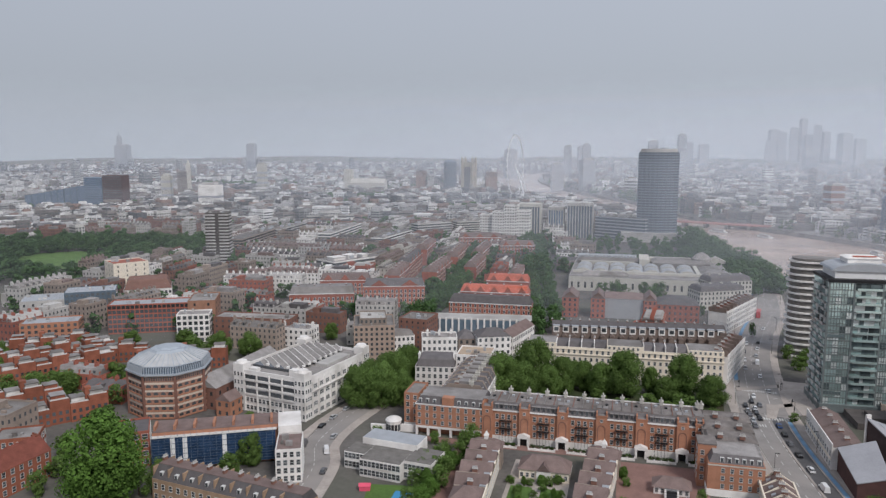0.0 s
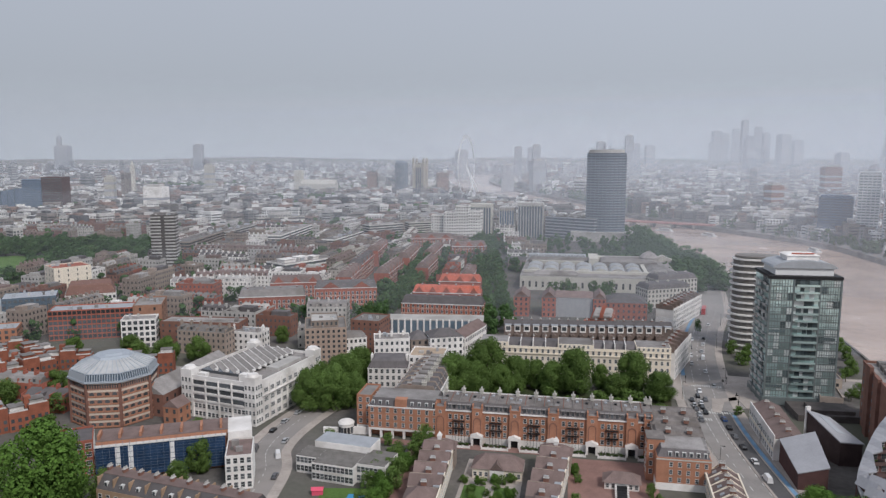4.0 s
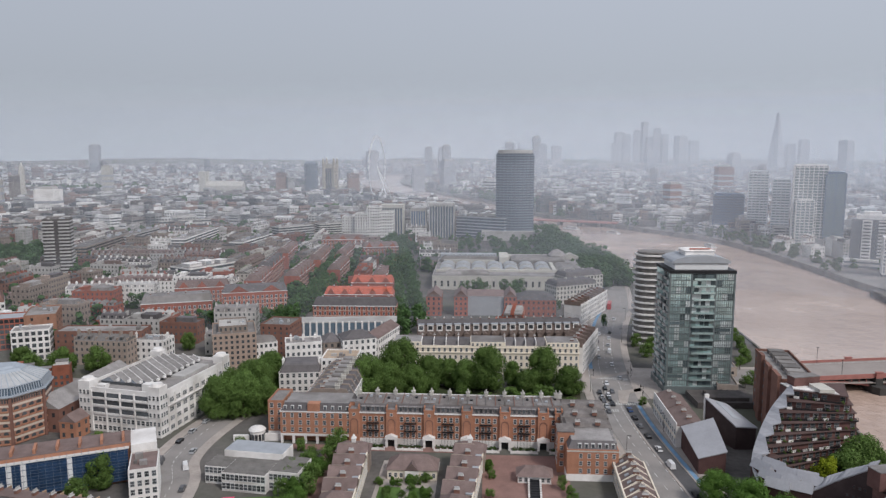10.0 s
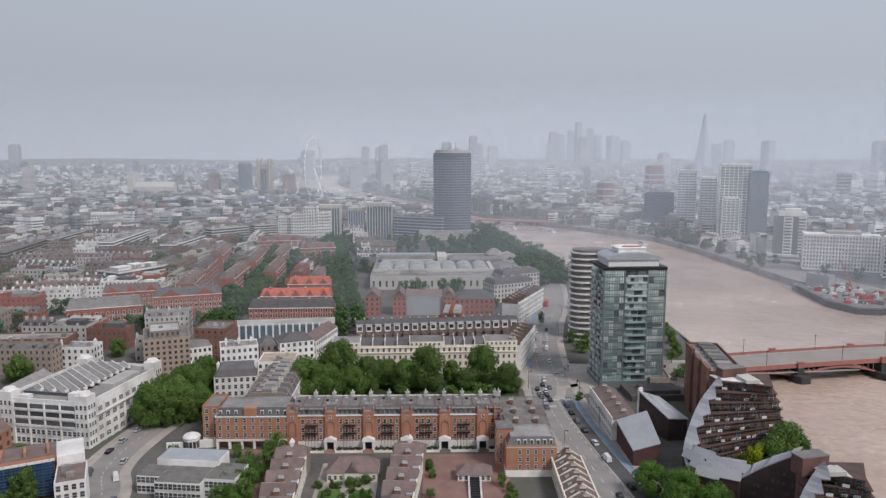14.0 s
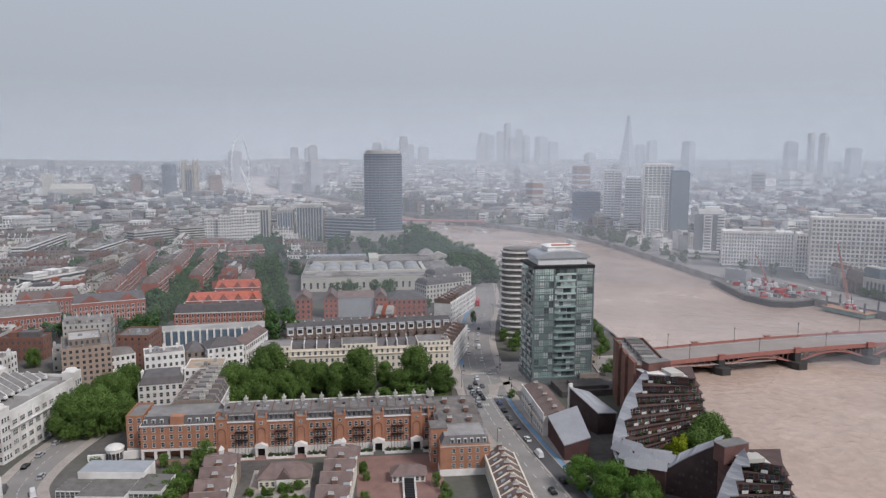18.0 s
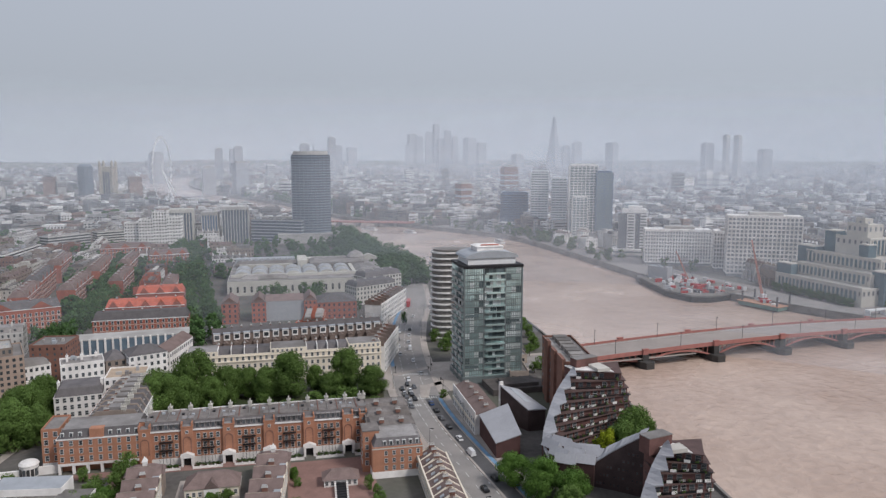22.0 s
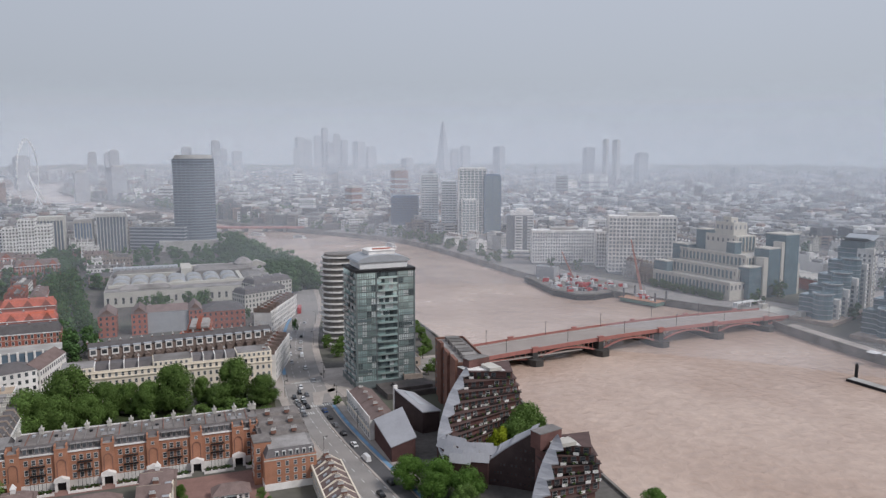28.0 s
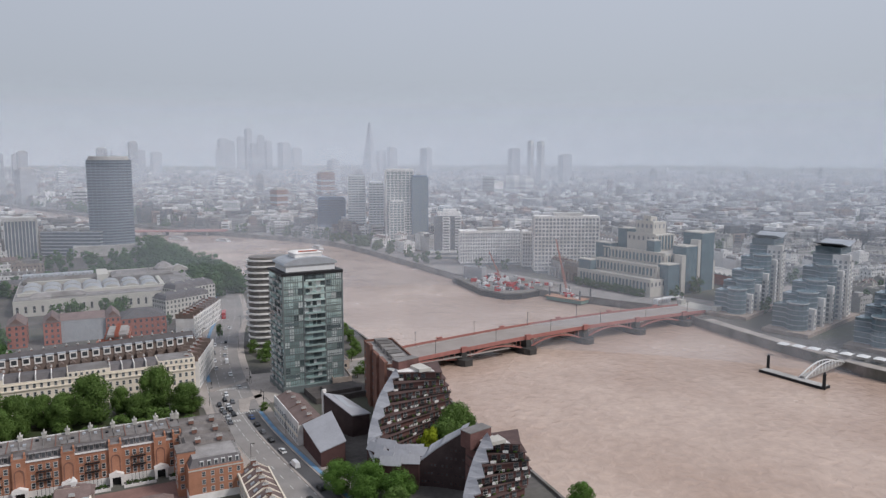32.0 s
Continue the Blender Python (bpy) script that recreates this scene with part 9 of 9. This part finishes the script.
for i in range(150):
    x, y = mid.uniform(118, 285), mid.uniform(668, 835)
    if not taken(x, y, 2) and not in_river(x, y, 8) and mid.random() < 0.72:
        FAR_TREE_SPOTS.append((x, y))
for i in range(420):
    x, y = mid.uniform(-330, -40), mid.uniform(420, 930)
    if not taken(x, y, 1.5) and not in_river(x, y, 8):
        FAR_TREE_SPOTS.append((x, y))
for cx, cy in ((-240, 652), (-182, 660), (-150, 690), (-128, 560), (-96, 600), (-60, 700), (-178, 600)):
    for i in range(7):
        FAR_TREE_SPOTS.append((cx + mid.uniform(-11, 11), cy + mid.uniform(-14, 14)))
for i in range(120):
    x, y = mid.uniform(-10, 85), mid.uniform(500, 800)
    if not taken(x, y, 1):
        FAR_TREE_SPOTS.append((x, y))

solid("street_houses", REST, REST_MATS, 0, 0, 0, "close streets of brick and rendered houses with slate roofs", "houses", kind="stuff")
# ---- far city ----
city = random.Random(11)
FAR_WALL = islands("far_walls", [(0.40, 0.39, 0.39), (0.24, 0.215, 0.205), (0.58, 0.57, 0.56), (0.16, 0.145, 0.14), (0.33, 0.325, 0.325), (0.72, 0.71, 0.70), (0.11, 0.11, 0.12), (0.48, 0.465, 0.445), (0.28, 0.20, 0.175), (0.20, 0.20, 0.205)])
FAR_GLASS = islands("far_windows", [(0.06, 0.065, 0.07), (0.10, 0.11, 0.12)], 0.3)
KEEP_OUT = [(-590, 1280, 75), (-670, 1275, 60), (-392, 1262, 36), (-700, 2080, 90), (-610, 2080, 90), (-520, 2080, 90), (-430, 2080, 80), (-640, 1980, 70), (-540, 1980, 70), (60, 1230, 90), (-160, 1560, 90), (50, 1690, 45), (20, 1790, 40), (195, 1830, 70), (-120, 1900, 120), (420, 1320, 90), (560, 1250, 80)]


def far_box(g, q, x, y, w, dp, h, turn, bands):
    t = radians(turn)
    c, s = math.cos(t), math.sin(t)

    def ring(e):
        return [(x + c * u - s * v, y + s * u + c * v) for u, v in ((-w / 2 - e, -dp / 2 - e), (w / 2 + e, -dp / 2 - e), (w / 2 + e, dp / 2 + e), (-w / 2 - e, dp / 2 + e))]
    g.prism(ring(0), 0, h)
    if city.random() < 0.5:
        g.prism([(x + c * u - s * v, y + s * u + c * v) for u, v in ((-w / 4, -dp / 4), (w / 5, -dp / 4), (w / 5, dp / 4), (-w / 4, dp / 4))], h, h + city.uniform(2, 4))
    if bands:
        n = int(h / 3.5)
        bays = max(2, int(w / 3.4))
        for k in range(max(0, n - 3), n):
            z = 3.5 * k + 1.0
            for i in range(bays):
                u0 = -w / 2 + w * (i + 0.22) / bays
                u1 = u0 + w * 0.56 / bays
                q.face([(x + c * u - s * v, y + s * u + c * v, zz) for u, v, zz in ((u0, -dp / 2 - 0.15, z), (u1, -dp / 2 - 0.15, z), (u1, -dp / 2 - 0.15, z + 1.9), (u0, -dp / 2 - 0.15, z + 1.9))])
            q.prism([(x + c * u - s * v, y + s * u + c * v) for u, v in ((-w / 2 - 0.12, -dp / 2 + 1), (w / 2 + 0.12, -dp / 2 + 1), (w / 2 + 0.12, dp / 2 - 1), (-w / 2 - 0.12, dp / 2 - 1))], z, z + 1.6)
    elif h > 30:
        for k in range(int(h / 7)):
            q.prism(ring(0.2), 7 * k + 2.0, 7 * k + 4.6)


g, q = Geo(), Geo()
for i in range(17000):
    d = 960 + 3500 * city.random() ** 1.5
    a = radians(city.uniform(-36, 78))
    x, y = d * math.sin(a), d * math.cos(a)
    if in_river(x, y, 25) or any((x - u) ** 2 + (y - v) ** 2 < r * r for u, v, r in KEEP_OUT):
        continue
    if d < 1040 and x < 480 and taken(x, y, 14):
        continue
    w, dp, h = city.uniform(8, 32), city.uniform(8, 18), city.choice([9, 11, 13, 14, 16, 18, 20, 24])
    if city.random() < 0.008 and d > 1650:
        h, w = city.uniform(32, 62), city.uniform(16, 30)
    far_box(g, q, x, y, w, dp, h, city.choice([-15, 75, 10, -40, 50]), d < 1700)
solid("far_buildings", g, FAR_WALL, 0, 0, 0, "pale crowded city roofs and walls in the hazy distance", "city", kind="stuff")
solid("far_window_bands", q, FAR_GLASS, 0, 0, 0, "dark window bands of distant city blocks", "windows", kind="stuff")

LEAF_FAR = leaf_material("park_leaves", (0.072, 0.138, 0.05))
# woods and park trees in the distance
woods = [crown_geo(70 + i, 8, 12, 0.24) for i in range(3)]
g = Geo()


def add_crown(g, src, x, y, h, w):
    k = len(g.v)
    g.v += [(x + a * w, y + b * w, c * h) for a, b, c in src.v]
    g.f += [tuple(k + j for j in f) for f in src.f]
    g.m += src.m


for i in range(2600):
    if i < 460:
        x0, x1, y0, y1 = city.choice([(-730, -410, 2060, 2130), (-730, -410, 2060, 2130), (0, 90, 1190, 1280), (-330, -60, 1500, 1600), (430, 560, 1150, 1330), (340, 470, 1300, 1480), (-200, -40, 1880, 1960), (395, 405, 1330, 1640)])
        x, y = city.uniform(x0, x1), city.uniform(y0, y1)
    else:
        d, a = city.uniform(960, 3000), radians(city.uniform(-36, 76))
        x, y = d * math.sin(a), d * math.cos(a)
    if not in_river(x, y, 10):
        add_crown(g, woods[i % 3], x, y, city.uniform(11, 17), city.uniform(14, 24))
near_woods = [crown_geo(80 + i, 16, 26, 0.13) for i in range(3)]
for x, y in PARK_SPOTS + RIVER_SPOTS:
    add_crown(g, near_woods[int(x) % 3], x, y, city.uniform(12, 17), city.uniform(16, 23))
for x, y in FAR_TREE_SPOTS:
    add_crown(g, woods[int(x) % 3], x, y, city.uniform(9, 14), city.uniform(12, 17))
solid("far_trees", g, LEAF_FAR, 0, 0, 0, "dark clumps of trees in distant squares and parks", "trees", kind="stuff")


def tall(name, x, y, turn, w, d, h, wall, label, cap=0):
    t = thing(name, x, y, turn, label, "tower")
    part("shaft", Geo().box(-w / 2, w / 2, -d / 2, d / 2, 0, h), wall, t)
    for k in range(1, int(h / 12) if y < 1900 else 0):
        part("floor_band", Geo().box(-w / 2 - 0.3, w / 2 + 0.3, -d / 2 - 0.3, d / 2 + 0.3, 12 * k, 12 * k + 4), SPANDREL, t)
    part("cap", Geo().box(-w / 3, w / 3, -d / 3, d / 3, h, h + (cap or 4)), CONCRETE, t)


GOTHIC_STONE = mat("weathered_gothic_stone", (0.36, 0.32, 0.265), 0.85, 0.2, 0.1, 1.0)
t = thing("parliament_tower", 66, 1659, -20, "square pale stone gothic tower with corner turrets", "tower")
part("shaft", Geo().box(-12, 12, -12, 12, 0, 76), GOTHIC_STONE, t)
for x in (-12, 12):
    for y in (-12, 12):
        part("turret", Geo().cyl(x, y, 0, 82, 3, 8).cyl(x, y, 82, 90, 3, 8, 0.3), GOTHIC_STONE, t)
for k in range(3):
    part("tall_window", Geo().box(-6.5 + 4.6 * k, -3 + 4.6 * k, -12.4, -11, 18, 66), FAR_GLASS, t)
t = thing("long_gothic_palace", 74, 1690, 72, "long pale gothic riverside palace", "palace")
part("wall", Geo().box(0, 180, -20, 20, 0, 24), STONE, t)
for i in range(10):
    part("pinnacle", Geo().cyl(18 * i, -20, 24, 36, 1.6, 6, 0.2), STONE, t)
t = thing("dark_round_tower", 26, 1790, -20, "dark rounded office tower in the distance", "tower")
part("shaft", Geo().cyl(0, 0, 0, 74, 16, 14).cyl(0, 0, 74, 79, 16, 14, 11), TOWER_SKIN, t)
t = thing("abbey_church", -215, 1760, -12, "pale gothic church with twin towers", "church")
part("nave", Geo().box(0, 90, -14, 14, 0, 26).gable(0, 90, -14, 14, 26, 36), STONE, t)
for y in (-10, 10):
    part("tower", Geo().box(-8, 6, y - 6, y + 6, 0, 58), STONE, t)


def wheel():
    t = thing("observation_wheel", 155, 1507, 68, "great white spoked observation wheel in haze", "observation wheel")
    R, n = 60, 48
    rim = Geo()
    for i in range(n):
        a, b = 2 * math.pi * i / n, 2 * math.pi * (i + 1) / n
        rim.beam((R * math.cos(a), 0, 72 + R * math.sin(a)), (R * math.cos(b), 0, 72 + R * math.sin(b)), 0.32)
        rim.beam((R * 0.95 * math.cos(a), 0, 72 + R * 0.95 * math.sin(a)), (R * 0.95 * math.cos(b), 0, 72 + R * 0.95 * math.sin(b)), 0.2)
    part("rim", rim, WHITE_METAL, t)
    for i in range(24):
        a = 2 * math.pi * i / 24
        s_ = Geo()
        s_.beam((0, 0, 72), (R * math.cos(a), 0, 72 + R * math.sin(a)), 0.07)
        part("spoke", s_, WHITE_METAL, t)
    for i in range(32):
        a = 2 * math.pi * i / 32
        part("capsule", Geo().cyl((R + 3) * math.cos(a), 0, 70.5 + (R + 3) * math.sin(a), 73.5 + (R + 3) * math.sin(a), 1.2, 8), WHITE_METAL, t)
    lg = Geo()
    lg.beam((-22, -30, 0), (0, 0, 72), 1.0)
    lg.beam((22, -30, 0), (0, 0, 72), 1.0)
    part("support_leg", lg, WHITE_METAL, t)


wheel()
for x, y, w, h, nm in ((-1543, 3582, 26, 120, "slim_mast_tower"), (-1491, 3495, 60, 118, "hospital_tower"), (-810, 3199, 36, 122, "slab_tower"), (2304, 3270, 0, 0, ""), (373, 1863, 34, 78, "stepped_tower"), (300, 1880, 30, 66, "pale_slab_tower"),
                       (693, 2402, 30, 128, "rounded_tower"), (809, 2471, 26, 150, "round_topped_tower"), (480, 2420, 26, 118, "office_tower_far"), (430, 2480, 26, 112, "office_tower_far"),
                       (2017, 1795, 24, 156, "finned_tower"), (1985, 1815, 18, 158, "finned_tower"), (1952, 1865, 34, 130, "slab_tower"), (2227, 1857, 40, 110, "slab_tower"), (2099, 2546, 46, 138, "slab_tower"),
                       (1271, 1274, 28, 44, "white_point_block"), (1372, 1314, 30, 58, "white_point_block"), (1400, 1290, 24, 50, "white_point_block"), (1440, 1330, 26, 52, "white_point_block"),
                       (2161, 3947, 60, 180, "city_tower"), (2230, 3920, 50, 150, "city_tower"), (2025, 4130, 34, 264, "city_tower"), (1985, 4150, 40, 215, "city_tower"), (1930, 4170, 44, 190, "city_tower"), (1890, 4190, 50, 205, "city_tower"),
                       (2080, 4080, 40, 225, "city_tower"), (2120, 4060, 36, 190, "city_tower"), (2050, 4110, 46, 175, "city_tower"), (1860, 4180, 40, 140, "city_tower"), (2440, 3250, 44, 150, "city_tower"), (2395, 3290, 40, 130, "city_tower"),
                       (1180, 3500, 40, 130, "city_tower"), (1320, 3700, 46, 120, "city_tower"), (1000, 3300, 40, 105, "city_tower"), (1500, 3000, 40, 100, "city_tower"), (880, 2700, 34, 95, "city_tower"), (560, 2900, 34, 110, "city_tower"),
                       (930, 1500, 34, 70, "brick_tower"), (640, 1190, 24, 48, "brick_tower"), (250, 2600, 40, 100, "city_tower"), (1650, 2600, 40, 90, "city_tower"), 
                       (-420, 1750, 20, 70, "church_tower"), (-480, 1300, 16, 60, "church_tower")):
    if w:
        tall(nm, x, y, (x * 7 + y) % 40 - 20, w, w * 0.8, h, {"brick_tower": BRICK_BROWN, "white_point_block": STUCCO, "church_tower": STONE, "finned_tower": CONCRETE}.get(nm, SPANDREL), "distant grey tower faint in the haze" if y > 2000 else "tall block standing over distant roofs")
t = thing("blue_glass_block", -611, 1268, -6, "dark blue glass office beside a brown slab", "office")
part("glazing", Geo().box(0, 32, 0, 26, 0, 58), NAVY, t)
for k in range(15):
    part("floor_line", Geo().box(-0.2, 32.2, -0.3, 26, 3.8 * k + 2.6, 3.8 * k + 3.3), GLASS_BLUE, t)
part("brown_slab", Geo().box(32, 68, 2, 26, 0, 62), BRICK_DARK, t)
for k in range(16):
    part("window_line", Geo().box(33, 67, 1.7, 2.2, 3.8 * k + 1.6, 3.8 * k + 3.0), GLASS_DARK, t)
part("sloping_hall", Geo().frustum([(-110, 0), (0, 0), (0, 30), (-110, 30)], [(-110, 0), (0, 0), (0, 30), (-110, 30)], 0, [26, 44, 44, 26]), NAVY, t)
for k in range(9):
    part("roof_rib", Geo().frustum([(-110 + 12 * k, -0.6), (-108.6 + 12 * k, -0.6), (-108.6 + 12 * k, 30), (-110 + 12 * k, 30)], [(-110 + 12 * k, -0.6), (-108.6 + 12 * k, -0.6), (-108.6 + 12 * k, 30), (-110 + 12 * k, 30)], 0, 27.0 + 1.98 * k), GLASS_BLUE, t)
t = thing("campanile", -552, 1625, 10, "slender pale striped bell tower over distant roofs", "tower")
part("shaft", Geo().box(-5, 5, -5, 5, 0, 66), STONE, t)
part("belfry", Geo().box(-4, 4, -4, 4, 66, 74).cyl(0, 0, 74, 82, 3.6, 10, 0.6), STONE, t)
tall("white_office_block", -392, 1262, -12, 34, 24, 46, STUCCO, "white gridded office block over distant roofs")
t = thing("spire_tower", 2304, 3270, 20, "tall tapering glass spire far off in haze", "tower")
part("shaft", Geo().frustum([(-34, -34), (34, -34), (34, 34), (-34, 34)], [(-4, -4), (4, -4), (4, 4), (-4, 4)], 0, 282), SPANDREL, t)
t = thing("mast", -1543, 3582, 0, "slim telecom mast far off in haze", "mast")
part("mast", Geo().cyl(0, 0, 118, 160, 12, 10).cyl(0, 0, 160, 190, 3, 8, 1), SPANDREL, t)

# low hills that close the distance
g = Geo()
hills = []
for i in range(81):
    a = radians(-48 + 1.75 * i)
    h = 44 + 22 * noise.noise(Vector((i * 0.16, 0, 0))) + 8 * noise.noise(Vector((i * 0.7, 3, 0)))
    hills.append((a, max(h, 24)))
for i in range(80):
    (a, h), (b, k) = hills[i], hills[i + 1]
    p = lambda u, r, z: (r * math.sin(u), r * math.cos(u), z)
    g.face([p(a, 4300, 0), p(b, 4300, 0), p(b, 4750, k), p(a, 4750, h)])
    g.face([p(a, 4750, h), p(b, 4750, k), p(b, 4990, 0), p(a, 4990, 0)])
solid("far_hills", g, GROUND, 0, 0, 0, "low hazy hills on the horizon", "hills", kind="structure")


# haze imitated by added half-clear tinted sheets, one behind another, lit by the sky
def haze_material(name, amount, radius, z0, z1, thin, thick):
    m = bpy.data.materials.new(name)
    m.use_nodes = True
    n, l = m.node_tree.nodes, m.node_tree.links
    n.clear()
    out = n.new("ShaderNodeOutputMaterial")
    df, tl = n.new("ShaderNodeBsdfDiffuse"), n.new("ShaderNodeBsdfTranslucent")
    for b in (df, tl):
        b.inputs["Color"].default_value = HAZE_COLOUR
    body = n.new("ShaderNodeAddShader")
    l.new(df.outputs[0], body.inputs[0])
    l.new(tl.outputs[0], body.inputs[1])
    clear = n.new("ShaderNodeBsdfTransparent")
    co = n.new("ShaderNodeTexCoord")
    sep = n.new("ShaderNodeSeparateXYZ")
    l.new(co.outputs["Object"], sep.inputs[0])
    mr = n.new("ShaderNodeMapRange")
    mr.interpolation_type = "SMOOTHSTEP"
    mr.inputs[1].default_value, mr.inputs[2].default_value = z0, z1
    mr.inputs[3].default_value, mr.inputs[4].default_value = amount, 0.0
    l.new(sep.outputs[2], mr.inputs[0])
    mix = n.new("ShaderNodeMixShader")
    # the haze tint grows stronger from left to right
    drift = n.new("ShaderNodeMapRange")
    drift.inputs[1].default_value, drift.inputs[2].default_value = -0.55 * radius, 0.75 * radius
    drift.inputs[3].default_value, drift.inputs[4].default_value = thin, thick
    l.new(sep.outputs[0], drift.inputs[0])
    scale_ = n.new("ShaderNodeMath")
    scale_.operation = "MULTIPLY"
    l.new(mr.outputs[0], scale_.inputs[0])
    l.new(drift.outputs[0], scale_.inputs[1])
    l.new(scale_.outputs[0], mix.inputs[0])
    l.new(clear.outputs[0], mix.inputs[1])
    l.new(body.outputs[0], mix.inputs[2])
    l.new(mix.outputs[0], out.inputs[0])
    return m


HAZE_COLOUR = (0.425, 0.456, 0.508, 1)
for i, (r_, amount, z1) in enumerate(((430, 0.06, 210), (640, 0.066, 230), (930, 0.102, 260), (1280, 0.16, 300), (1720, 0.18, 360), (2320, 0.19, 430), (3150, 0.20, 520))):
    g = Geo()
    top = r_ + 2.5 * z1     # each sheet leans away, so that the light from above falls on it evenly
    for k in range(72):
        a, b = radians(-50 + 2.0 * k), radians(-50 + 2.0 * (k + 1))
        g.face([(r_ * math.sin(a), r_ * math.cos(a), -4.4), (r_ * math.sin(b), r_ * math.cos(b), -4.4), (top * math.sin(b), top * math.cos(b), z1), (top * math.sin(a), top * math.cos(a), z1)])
    solid("haze", g, haze_material("haze_%d" % i, amount, r_, 60, z1, 0.5, 2.6 if r_ < 500 else 2.0 if r_ < 700 else 1.7 if r_ < 1000 else 1.25), 0, 0, 0, "half-clear grey sheet standing in for distant haze", "haze", kind="structure")
